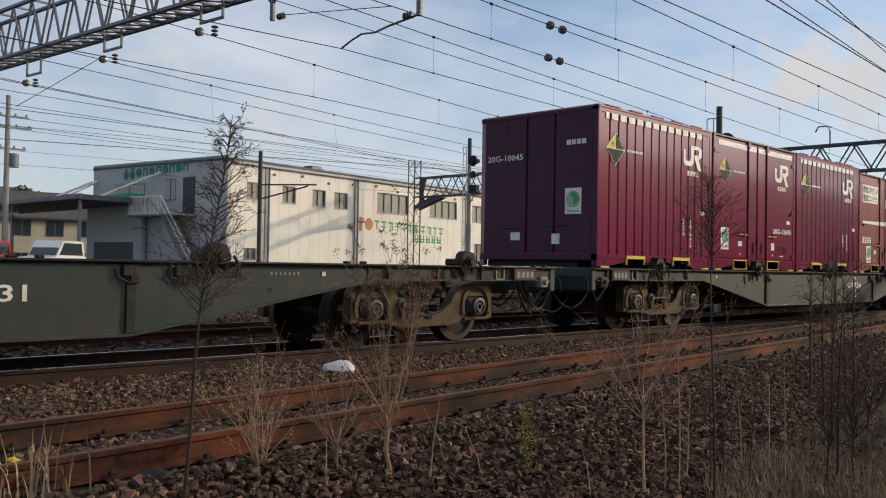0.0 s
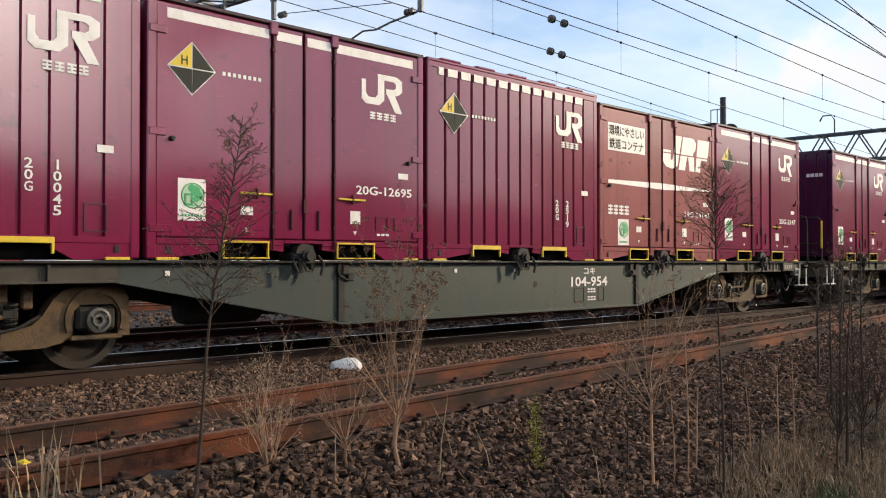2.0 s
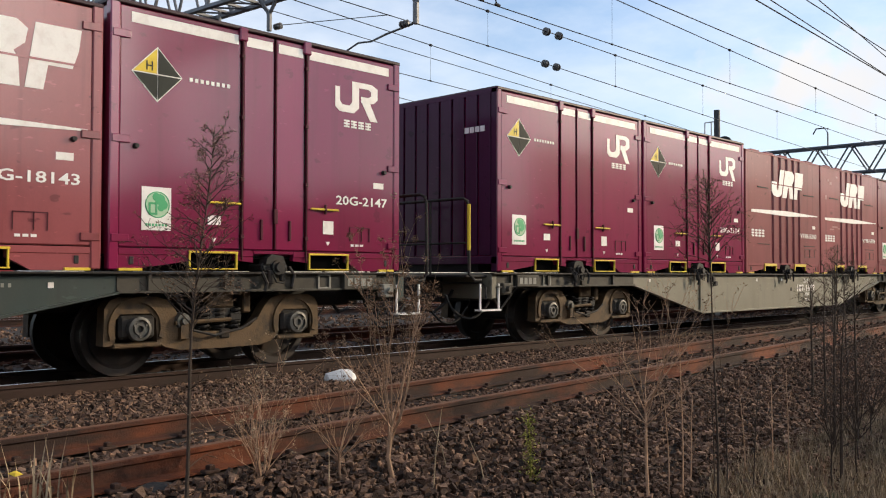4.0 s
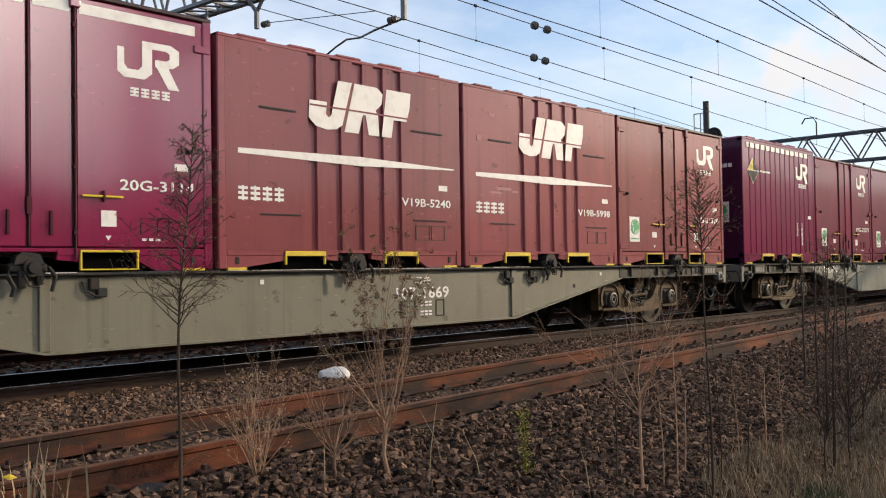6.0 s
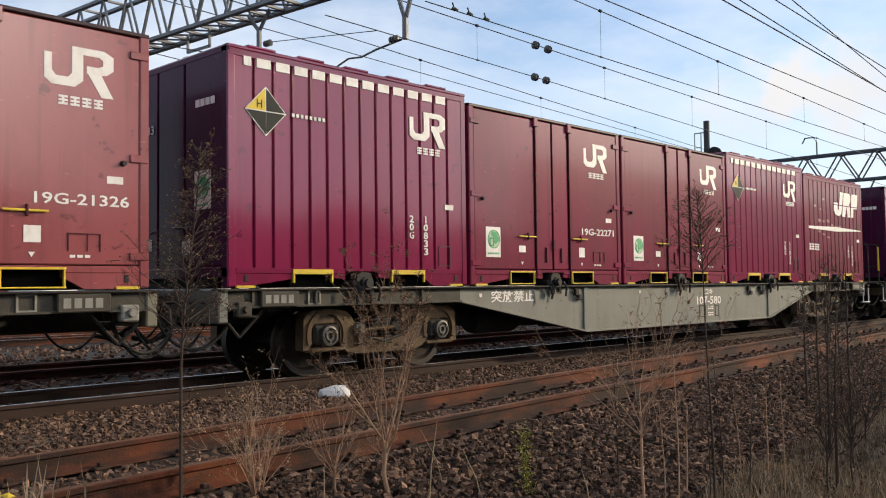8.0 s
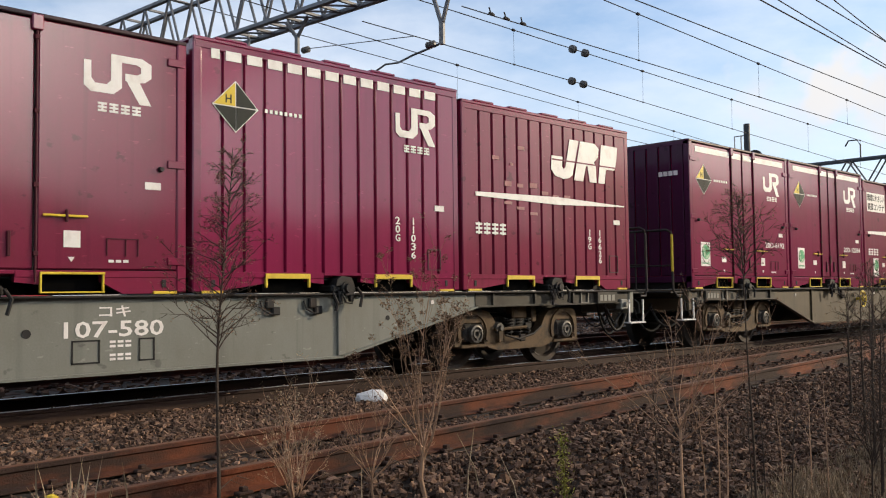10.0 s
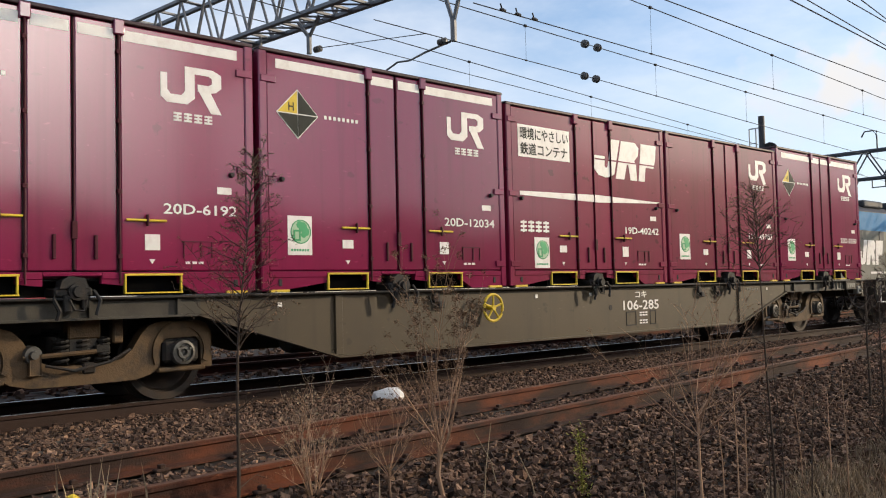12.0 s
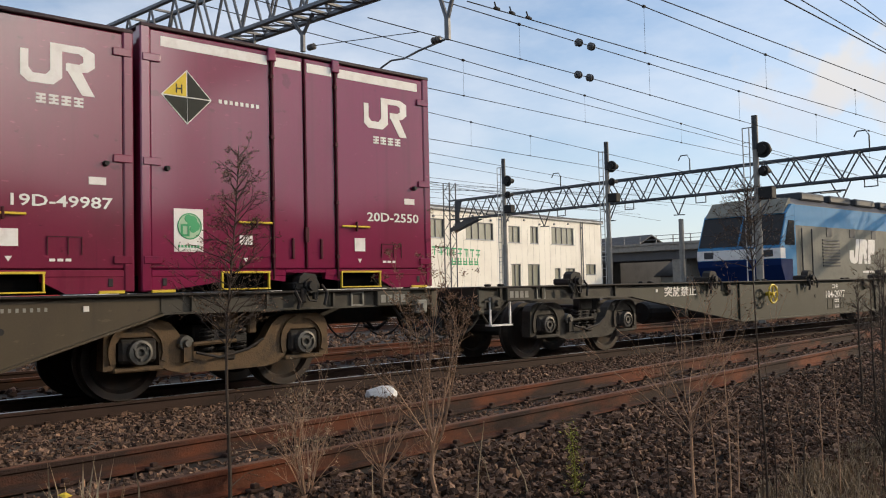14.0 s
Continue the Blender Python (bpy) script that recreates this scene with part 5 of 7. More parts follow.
for d in (19.5, 29.0, 38.0):
    hook = Solid().tube([(d, 0, 1.3), (d, 0, 2.0), (d + 0.15, 0, 2.25), (d + 0.55, 0, 2.25), (d + 0.7, 0, 2.0)], 0.035, 6)
    part("lamp_hook", hook, DARKMETAL, far_gantry, "bent pipe on the beam")


# ---- overhead wires ----
def wire(label, pts, r, x0, x1, name="overhead_wire"):
    """A wire through places in order of x, drawn on straight from its first and last stretch to x0 and x1."""
    pts = [Vector(p) for p in pts]

    def at(x):
        k = 0
        while k < len(pts) - 2 and x > pts[k + 1].x:
            k += 1
        return pts[k].lerp(pts[k + 1], (x - pts[k].x) / (pts[k + 1].x - pts[k].x))
    run = sorted({x0, x1, *[p.x for p in pts if x0 < p.x < x1]})
    tagged(part(name, Solid().tube([at(x) for x in run], r, 5), WIRE), label, "wire", group="overhead wires")
    return at


CONTACT, MESSENGER, FEEDER = "thin dark contact wire above a track", "dark carrier wire with hanger clips", "thin dark feeder wire"
# each pair hangs in one upright plane: carrier above, contact wire below, thin hangers between
pairs = [([(13.8, 9.05, 6.0), (24.3, 9.52, 6.0)], [(13.76, 9.05, 5.15), (29.68, 9.76, 5.46)], 9.0, 44, (13.77, 18.82, 24.28, 29.67)),
         ([(12.76, 11.22, 6.0), (26.7, 11.72, 6.0)], [(11.23, 11.16, 5.34), (14.78, 11.29, 5.32), (22.67, 11.58, 5.21)], 9.0, 44, (12.83, 17.46, 21.87, 26.9, 31.33)),
         ([(13.9, 13.81, 6.0), (24.8, 15.09, 6.0)], [(7.13, 13.01, 4.92), (11.02, 13.47, 5.16), (19.07, 14.42, 5.30)], 6.0, 44, (13.89, 19.02, 24.82)),
         ([(9.19, 17.24, 6.0), (19.3, 18.90, 6.0)], [(8.15, 17.06, 5.0), (13.87, 18.01, 5.19), (19.99, 19.02, 5.29)], 4.0, 44, (13.87, 19.28, 22.66)),
         ([(10.86, 21.83, 6.0), (19.27, 23.55, 6.0), (26.06, 24.78, 6.0)], [(7.58, 21.05, 5.0), (12.73, 22.05, 4.96), (25.87, 24.67, 4.79)], 4.0, 44, (13.61, 18.95))]
for over, under, x0, x1, drops in pairs:
    ma, ca = wire(MESSENGER, over, 0.010, x0, x1), wire(CONTACT, under, 0.009, x0, x1)
    for d in drops:
        a, b = ma(d), ca(d)
        dr = Solid().rod(a, b, 0.0035, 4).lathe([(0.0, -0.04), (0.030, -0.025), (0.030, 0.025), (0.0, 0.04)], tuple(a), axis=0, n=8).lathe([(0.0, -0.03), (0.018, -0.02), (0.018, 0.02), (0.0, 0.03)], tuple(b), axis=0, n=8)
        tagged(part("wire_hanger", dr, WIRE), "thin hanger between two overhead wires", "wire hanger", group="wire hangers")
for p, q, x0, x1 in (((16.8, 17.47, 7.0), (36.6, 19.35, 7.0), 4, 60), ((14.72, 8.64, 6.0), (27.13, 8.73, 6.0), 9, 44),
                     ((16.11, 7.04, 6.0), (23.56, 7.58, 6.0), 9, 44), ((12.93, 5.86, 5.05), (19.31, 6.18, 5.05), 9, 44),
                     ((16.52, 6.56, 6.0), (21.02, 6.77, 6.0), 9, 44), ((17.32, 6.66, 6.2), (22.36, 7.2, 6.2), 9, 44),
                     ((10.69, 25.74, 6.6), (31.45, 29.9, 6.6), 4, 44),
                     ((11.83, 33.34, 7.0), (36.63, 35.7, 7.0), 4, 60), ((11.05, 31.1, 6.0), (21.66, 30.9, 6.0), 4, 58),
                     ((19.47, 54.66, 8.0), (46.56, 45.1, 8.0), 10, 60), ((21.49, 60.3, 8.0), (37.77, 57.4, 8.0), 10, 60),
                     ((14.51, 40.82, 7.2), (27.21, 41.41, 7.2), 4, 60), ((16.78, 47.15, 7.6), (31.55, 48.62, 7.6), 4, 60), ((12.87, 36.23, 7.0), (35.66, 38.42, 7.0), 4, 60),
                     ((11.89, 30.49, 6.8), (37.72, 36.55, 6.8), 4, 60), ((18.36, 51.45, 6.2), (30.88, 48.79, 6.2), 4, 60), ((18.61, 38.70, 6.5), (40.90, 39.62, 6.5), 4, 60),
                     ((18.0, 52.0, 7.6), (43.2, 45.0, 7.9), 10, 60), ((18.0, 52.0, 8.4), (43.2, 45.2, 8.2), 10, 60)):
    wire(FEEDER, [p, q], 0.011, x0, x1)
for places, r in (((14.79, 11.30, 6.0), (15.24, 11.32, 6.0)), 0.085), (((14.73, 11.29, 5.32), (15.13, 11.30, 5.317)), 0.08):
    ins = thing("wire_insulator", "pair of dark disc insulators in an overhead wire", "insulator", pose(0, 0, 0), group="wire insulators")
    for x, y, z in places:
        insulator(ins, (x - 0.05, y, z), axis=0, n=2, r=r, gap=0.07)
for x in (9.65, 10.0, 10.4):
    c1 = Vector((13.76, 9.05, 5.15)).lerp(Vector((29.68, 9.76, 5.46)), (x - 13.76) / 15.92)
    cl = Solid().lathe([(0.0, -0.07), (0.022, -0.05), (0.03, 0.0), (0.018, 0.06), (0.0, 0.08)], tuple(c1 + Vector((0, 0, 0.02))), axis=0, n=8).rod(c1, c1 + Vector((-0.05, 0, 0.11)), 0.012)
    tagged(part("wire_clamp", cl, WIRE), "small dark clamp on an overhead wire", "wire clamp", group="wire clamps")


# ---- signal masts ----
def signal_mast(x, y, top):
    m = thing("signal_mast", "grey railway signal mast with black lamp heads and ladder", "signal", pose(x, y, -0.3, 0, 0, -90), group="signal masts")
    H = top + 0.3
    part("pole", Solid().tube([(0, 0, 0), (0, 0, H * 0.45)], 0.105, 14).tube([(0, 0, H * 0.45), (0, 0, H * 0.45 + 0.08)], [0.115, 0.085], 14).tube([(0, 0, H * 0.45), (0, 0, H)], 0.085, 14), CONCRETE, m, "grey stepped pole")
    part("pole_top", Solid().tube([(0, 0, H * 0.84), (0, 0, H + 0.02)], 0.089, 14), DARKMETAL, m, "dark pole top")
    for a in (-0.38, -0.18):
        part("ladder_rail", Solid().rod((a, 0, 0.2), (a, 0, H * 0.95), 0.017), WALL_GREY, m)
    rung = Solid().rod((-0.38, 0, 0), (-0.18, 0, 0), 0.013, 5).mesh("rung", WALL_GREY)
    for i in range(int(H * 0.93 / 0.33)):
        part("rung", rung, None, m, at=pose(0, 0, 0.3 + i * 0.33))
    for k in (0.35, 0.62, 0.95):
        part("ladder_arm", Solid().rod((-0.38, 0, H * k), (0, 0, H * k), 0.018), WALL_GREY, m)
    for z, r in ((H - 0.98, 0.23), (H - 1.58, 0.15)):
        hd = Solid().lathe([(0.0, -0.03), (r, -0.03), (r, 0.03), (0.0, 0.03)], (0.22, 0, z), axis=1, n=20)
        hd.lathe([(0.0, -0.12), (r * 0.55, -0.12), (r * 0.6, 0.0), (0.0, 0.0)], (0.22, 0, z), axis=1, n=14)
        part("lamp_head", hd, SEAL, m, "black round signal head")
        hood = Solid().lathe([(r * 0.42, 0.0), (r * 0.46, 0.0), (r * 0.46, 0.30), (r * 0.42, 0.30)], (0.22, 0.03, z + 0.02), axis=1, n=12)
        part("lamp_hood", hood, SEAL, m)
        part("bracket", Solid().rod((0, 0, z), (0.2, 0, z), 0.03), GALV, m)
    part("route_box", Solid().box(0.09, -0.14, H - 2.38, 0.50, 0.14, H - 2.04, 0.02), SEAL, m, "black route indicator box")
    part("bracket", Solid().rod((0, 0, H - 2.9), (0.36, 0, H - 2.38), 0.022), GALV, m)
    return m


signal_mast(23.9, 12.18, 5.67)
signal_mast(29.0, 21.0, 6.6)
signal_mast(29.0, 26.5, 6.6)

# slim pole with an arm behind the empty wagon, and a street pole by the houses
p460 = thing("line_pole", "thin dark steel pole with a side bracket", "pole", pose(17.8, 26.0, -0.4))
part("pole", Solid().tube([(0, 0, 0), (0, 0, 5.25)], 0.075, 10), DARKMETAL, p460)
part("side_bracket", Solid().rod((0, 0, 3.6), (1.3, -1.0, 4.1), 0.03).rod((0, 0, 4.1), (1.5, -1.2, 4.15), 0.03), DARKMETAL, p460)
yp = thing("line_pole", "short weathered concrete post beside the yard track", "pole", pose(32.63, 20.0, -0.4))
part("pole", Solid().tube([(0, 0, 0), (0, 0, 4.04)], [0.12, 0.10], 10), CONCRETE, yp)
up = thing("utility_pole", "grey concrete utility pole with cross-arms and wires", "utility pole", pose(18.9, 52.0, -0.5))
part("pole", Solid().tube([(0, 0, 0), (0, 0, 10.6)], [0.19, 0.12], 12), CONCRETE, up)
for z, w in ((9.4, 1.1), (8.8, 1.3), (7.6, 1.0), (4.0, 0.7)):
    part("cross_arm", Solid().box(-w, -0.05, z, w, 0.05, z + 0.09), GALV, up)
    for k in (-1, -0.4, 0.4, 1):
        insulator(up, (k * w * 0.9, 0, z + 0.13), n=2, r=0.07)
part("transformer", Solid().lathe([(0.0, -0.4), (0.28, -0.38), (0.28, 0.38), (0.0, 0.4)], (0.35, 0, 7.0), axis=2, n=14), GALV, up)


# ---- the white two-storey works building ----
B_AT = pose(28.6, 45.0, 0, 0, 0, 9)
bld = thing("works_building", "long cream-clad two-storey building with flat dark roof edge", "building", B_AT)
BL, BD, BH = 41.7, 13.0, 6.95
wins = [(1.46, 4.82, 2.56, 5.82, 2), (4.38, 4.80, 5.55, 5.83, 2), (7.06, 4.76, 8.31, 5.82, 2), (9.16, 4.73, 10.5, 5.80, 2), (13.63, 4.74, 17.2, 6.13, 4), (19.9, 4.74, 23.6, 6.08, 4),
        (25.8, 4.65, 27.5, 6.0, 2), (29.1, 4.65, 30.4, 6.1, 2), (32.6, 4.69, 36.5, 6.2, 4), (26.1, 0.6, 27.5, 2.9, 2), (28.6, 0.6, 30.5, 2.9, 2), (33.0, 1.2, 34.0, 2.57, 1), (34.9, 1.55, 36.6, 2.58, 2), (38.7, 2.0, 40.6, 2.97, 2),
        (1.3, 1.2, 2.3, 1.9, 2)]


def wall_with_openings(length, height, z0, thick, holes):
    """A wall in the plane y = 0 .. thick with rectangular holes."""
    xs = sorted({0.0, length, *[h[0] for h in holes], *[h[2] for h in holes]})
    zs = sorted({z0, height, *[h[1] for h in holes], *[h[3] for h in holes]})
    s = Solid()
    for a, b in zip(xs, xs[1:]):
        lo = z0
        run = None
        for c, d in zip(zs, zs[1:]):
            hole = any(h[0] <= a and b <= h[2] and h[1] <= c and d <= h[3] for h in holes)
            if hole:
                if run is not None:
                    s.box(a, 0, run, b, thick, c)
                run = None
            elif run is None:
                run = c
        if run is not None:
            s.box(a, 0, run, b, thick, height)
    # weld the blocks into one wall
    bm = bmesh.new()
    for v in s.v:
        bm.verts.new(v)
    bm.verts.ensure_lookup_table()
    for q in s.f:
        bm.faces.new([bm.verts[i] for i in q])
    bmesh.ops.remove_doubles(bm, verts=bm.verts[:], dist=0.0005)
    bm.verts.index_update()
    out = Solid().add([v.co for v in bm.verts], [[v.index for v in q.verts] for q in bm.faces])
    bm.free()
    return out


def window_in(parent, x0, z0, x1, z1, panes, glass, frame_mat, depth=0.1):
    w = part("window", Solid().box(x0, depth + 0.05, z0, x1, depth + 0.09, z1), glass, parent, "sliding window")
    f = Solid()
    t = 0.06
    f.box(x0, depth - 0.02, z0, x1, depth + 0.04, z0 + t).box(x0, depth - 0.02, z1 - t, x1, depth + 0.04, z1)
    for i in range(panes + 1):
        q = x0 + (x1 - x0 - t) * i / panes
        f.box(q, depth - 0.02, z0, q + t, depth + 0.04, z1)
    part("frame", f, frame_mat, w)
    part("sill", Solid().box(x0 - 0.05, -0.06, z0 - 0.06, x1 + 0.05, 0.1, z0), WALL_GREY, w)


part("wall", wall_with_openings(BL, BH, -0.6, 0.25, wins), WALL_WHITE, bld, "cream metal cladding in warm sun")
for x0, z0, x1, z1, n in wins:
    window_in(bld, x0, z0, x1, z1, n, BLIND, GALV)
# grey instead of cream: the end wall's shade is put into its colour
side = part("gable_wall", Solid().box(-0.03, 0.0, -0.6, 0.22, BD, 7.25), WALL_GREY, bld, "end wall with its shade put in as grey")
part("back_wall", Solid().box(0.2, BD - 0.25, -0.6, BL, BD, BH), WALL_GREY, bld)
part("east_wall", Solid().box(BL, 0.0, -0.6, BL + 0.25, BD, BH), WALL_WHITE, bld)
part("roof", Solid().box(-0.05, -0.18, BH, BL + 0.35, BD + 0.1, BH + 0.16, 0.03), ROOFING, bld, "dark flat roof edge")
part("gutter", Solid().box(0.3, -0.22, BH - 0.16, BL + 0.3, -0.02, BH, 0.03), WALL_GREY, bld)
for q in (3.17, 11.43, 25.0, 38.0):
    part("down_pipe", Solid().rod((q, -0.10, -0.5), (q, -0.10, BH - 0.1), 0.06, 8), GALV, bld)
    part("cable_duct", Solid().rod((q - 0.3, -0.08, -0.5), (q - 0.3, -0.08, BH - 0.1), 0.04, 8), GALV, bld)
seam = Solid().box(-0.004, -0.006, -0.5, 0.004, 0.004, BH - 0.05).mesh("cladding_seam", WALL_GREY)
for i in range(45):
    part("cladding_seam", seam, None, bld, at=pose(0.45 + i * 0.91, 0, 0))
for i in range(16):
    vent = Solid().box(-0.1, -0.1, 6.35, 0.1, 0.02, 6.5, 0.02)
    part("wall_vent", vent, GALV, bld, at=pose(1.2 + i * 2.45, 0, 0.12 * ((i * 7) % 3 - 1)))
part("roof_fan", Solid().box(8.0, 1.0, BH + 0.1, 9.0, 1.8, BH + 0.55, 0.05), GALV, bld)
# painted signs on the long wall: plain shapes
sg = part("wall_emblem", Solid().box(11.7, -0.012, 3.35, 12.0, -0.004, 4.3).box(11.7, -0.012, 3.9, 12.6, -0.004, 4.05).lathe([(0.22, -0.006), (0.42, -0.006), (0.42, 0.002), (0.22, 0.002)], (12.75, -0.006, 3.85), n=18), ORANGE, bld, "brown emblem shape")
for i in range(11):
    a = 13.35 + i * 0.78
    z = 4.15 - 0.02 * i
    ch = Solid().box(a, -0.012, z - 0.12, a + 0.55, -0.004, z).box(a + 0.22, -0.012, z - 0.62, a + 0.34, -0.004, z - 0.1)
    if i % 3 == 1:
        ch.box(a, -0.012, z - 0.45, a + 0.5, -0.004, z - 0.35)
    if i % 3 == 2:
        ch.box(a + 0.45, -0.012, z - 0.62, a + 0.55, -0.004, z)
    part("sign_stroke", ch, GREEN, bld, "green painted strokes")
for i in range(5):
    a = 18.0 + i * 0.72
    part("sign_stroke", Solid().box(a, -0.012, 2.75, a + 0.56, -0.004, 2.87).box(a, -0.012, 2.95, a + 0.56, -0.004, 3.05).box(a + 0.05, -0.012, 2.75, a + 0.17, -0.004, 3.3).box(a + 0.38, -0.012, 2.75, a + 0.5, -0.004, 3.3), GREEN, bld)
# end wall: sign shapes, windows, balcony, stair
E_ROT = pose(-0.03, 0, 0, 0, 0, -90)      # local +x runs away from the corner, face towards the yard
endw = part("end_fittings", Solid().box(-12.9, 0.0, 6.9, 0.0, 0.05, 7.2), WALL_GREY, bld, "parapet trim", at=E_ROT)
for i in range(10):
    a = -9.75 + i * 0.64
    s = Solid()
    if i in (0, 1):
        s.lathe([(0.13, -0.02), (0.26, -0.02), (0.26, 0.0), (0.13, 0.0)], (a + 0.25, -0.01, 6.45), n=16)
        s.lathe([(0.04, -0.02), (0.12, -0.02), (0.12, 0.0), (0.04, 0.0)], (a + 0.25, -0.01, 6.8), n=12)
    elif i % 2 == 0:
        s.lathe([(0.15, -0.02), (0.28, -0.02), (0.28, 0.0), (0.15, 0.0)], (a + 0.28, -0.01, 6.55 + 0.02 * i), n=16)
    else:
        s.box(a + 0.05, -0.02, 6.30 + 0.02 * i, a + 0.17, 0.0, 6.80 + 0.02 * i).box(a + 0.05, -0.02, 6.68 + 0.02 * i, a + 0.5, 0.0, 6.80 + 0.02 * i).box(a + 0.38, -0.02, 6.30 + 0.02 * i, a + 0.5, 0.0, 6.80 + 0.02 * i)
    part("sign_shape", s, TEAL, endw, "rounded teal sign shapes")
for x0, z0, x1, z1 in ((-10.6, 4.75, -7.6, 5.85), (-5.5, 4.8, -4.6, 6.0)):
    part("window", Solid().box(x0, -0.03, z0, x1, 0.0, z1), GLASS, endw, "dark window")
    part("window_frame", Solid().box(x0 - 0.05, -0.05, z0 - 0.05, x1 + 0.05, -0.03, z0).box(x0 - 0.05, -0.05, z1, x1 + 0.05, -0.03, z1 + 0.05).box((x0 + x1) / 2 - 0.03, -0.05, z0, (x0 + x1) / 2 + 0.03, -0.03, z1), GALV, endw)
part("door", Solid().box(-3.9, -0.04, 3.85, -2.8, 0.0, 6.1, 0.01), DARKMETAL, endw, "dark upper door")
part("balcony_floor", Solid().box(-7.4, -1.3, 3.72, -2.6, 0.0, 3.85, 0.02), CONCRETE, endw)
for i in range(25):
    part("baluster", Solid().box(-7.4 + i * 0.125, -1.30, 3.85, -7.37 + i * 0.125, -1.27, 4.9), WHITE, endw)
part("balcony_rail", Solid().box(-7.45, -1.33, 4.88, -4.3, -1.25, 4.95).box(-7.45, -1.33, 3.85, -4.3, -1.25, 3.92), WHITE, endw, "white balcony railing")
for y in (-1.3, -0.3):
    part("stair_string", Solid().prism([(-4.4, 3.85), (-4.1, 3.85), (-1.0, 0.0), (-1.35, 0.0)], y - 0.03, y + 0.03), GALV, endw, "steel stair stringer")
for i in range(17):
    q = -4.2 + i * 0.185
    part("stair_tread", Solid().box(q, -1.3, 3.7 - i * 0.225, q + 0.27, -0.3, 3.74 - i * 0.225), GALV, endw)
part("stair_rail", Solid().rod((-4.3, -1.3, 4.9), (-1.2, -1.3, 1.05), 0.03).rod((-4.3, -1.3, 4.4), (-1.2, -1.3, 0.55), 0.02), WHITE, endw)
part("lower_gate", Solid().box(-1.9, -0.6, -0.4, -0.4, -0.55, 1.9), GALV, endw)
# loading canopy
can = thing("loading_canopy", "wide dark loading canopy on thin posts beside the building", "canopy", B_AT)
part("canopy_roof", Solid().prism([(7.0, 4.55), (22.8, 4.25), (22.8, 4.40), (7.0, 4.85)], -4.8, 0.0, axis=0), ROOFING, can, "dark flat canopy roof")
part("canopy_edge", Solid().prism([(6.9, 4.60), (22.9, 4.28), (22.9, 4.42), (6.9, 4.88)], -4.9, -4.8, axis=0), GALV, can)
part("back_panel", Solid().box(-0.5, 7.2, -0.6, -0.2, 12.9, 4.5), WALL_GREY, can, "grey shutter wall")
part("shutter", Solid().box(-0.56, 8.0, -0.5, -0.5, 12.0, 2.2), ROOFING, can, "dark roller shutter")
for y in (7.3, 14.5, 22.0):
    part("post", Solid().box(-4.7, y, -0.6, -4.55, y + 0.15, 4.5), GALV, can)
for strip in ([(7.2, 4.88), (10.6, 4.82), (10.6, 5.05), (7.2, 5.18)], [(15.0, 4.75), (16.6, 4.7), (16.6, 4.95), (15.0, 4.98)]):
    part("green_awning", Solid().prism(strip, -1.4, -0.3, axis=0), GREENPAINT, can, "bright green awning strip")
for a, b in (((-2.6, 14.8, 4.7), (-0.1, 13.0, 6.2)), ((-2.6, 9.0, 4.8), (-0.1, 6.0, 6.5)), ((-2.6, 13.3, 4.7), (-0.1, 12.5, 6.2))):
    part("stay_pipe", Solid().rod(a, b, 0.075, 8), WALL_WHITE, can, "pale stay pipe")


# ---- houses and trees beyond, cars in the yard ----
def house(x, y, w, d, h, yaw, wallm):
    o = thing("house", "small two-storey house with a dark tiled roof", "house", pose(x, y, -0.6, 0, 0, yaw), group="houses beyond the yard")
    part("wall", Solid().box(0, 0, 0, w, d, h), wallm, o)
    part("roof", Solid().prism([(-0.6, h - 0.1), (d / 2, h + d * 0.27), (d + 0.6, h - 0.1), (d + 0.6, h - 0.25), (d / 2, h + d * 0.27 - 0.18), (-0.6, h - 0.25)], -0.5, w + 0.5, axis=0), TILE_ROOF, o, "dark tiled gable roof")
    for i in range(int(w / 2.4)):
        for z in (1.0, h - 1.5):
            if z + 1.2 < h:
                q = 0.7 + i * 2.4
                win = part("window", Solid().box(q, -0.03, z, q + 1.3, 0.0, z + 1.1), GLASS, o)
                part("frame", Solid().box(q - 0.05, -0.06, z - 0.05, q + 1.35, -0.03, z).box(q + 0.62, -0.06, z, q + 0.68, -0.03, z + 1.1).box(q - 0.05, -0.06, z + 1.1, q + 1.35, -0.03, z + 1.15), GALV, win)
    return o


CREAM = material("cream_house_render", (0.52, 0.46, 0.34), 0.8, dirt_amount=0.4, scale=0.7)
house(21.0, 72.0, 15.0, 8.0, 5.0, -8, CREAM)
house(24.0, 84.0, 9.0, 8.0, 6.0, 5, WALL_GREY)
house(33.0, 90.0, 8.0, 7.0, 5.6, -4, CREAM)
house(5.0, 70.0, 8.0, 8.0, 5.4, 12, WALL_WHITE)
house(16.0, 98.0, 12.0, 9.0, 7.4, 0, CREAM)
house(30.0, 108.0, 12.0, 9.0, 7.8, -6, WALL_GREY)


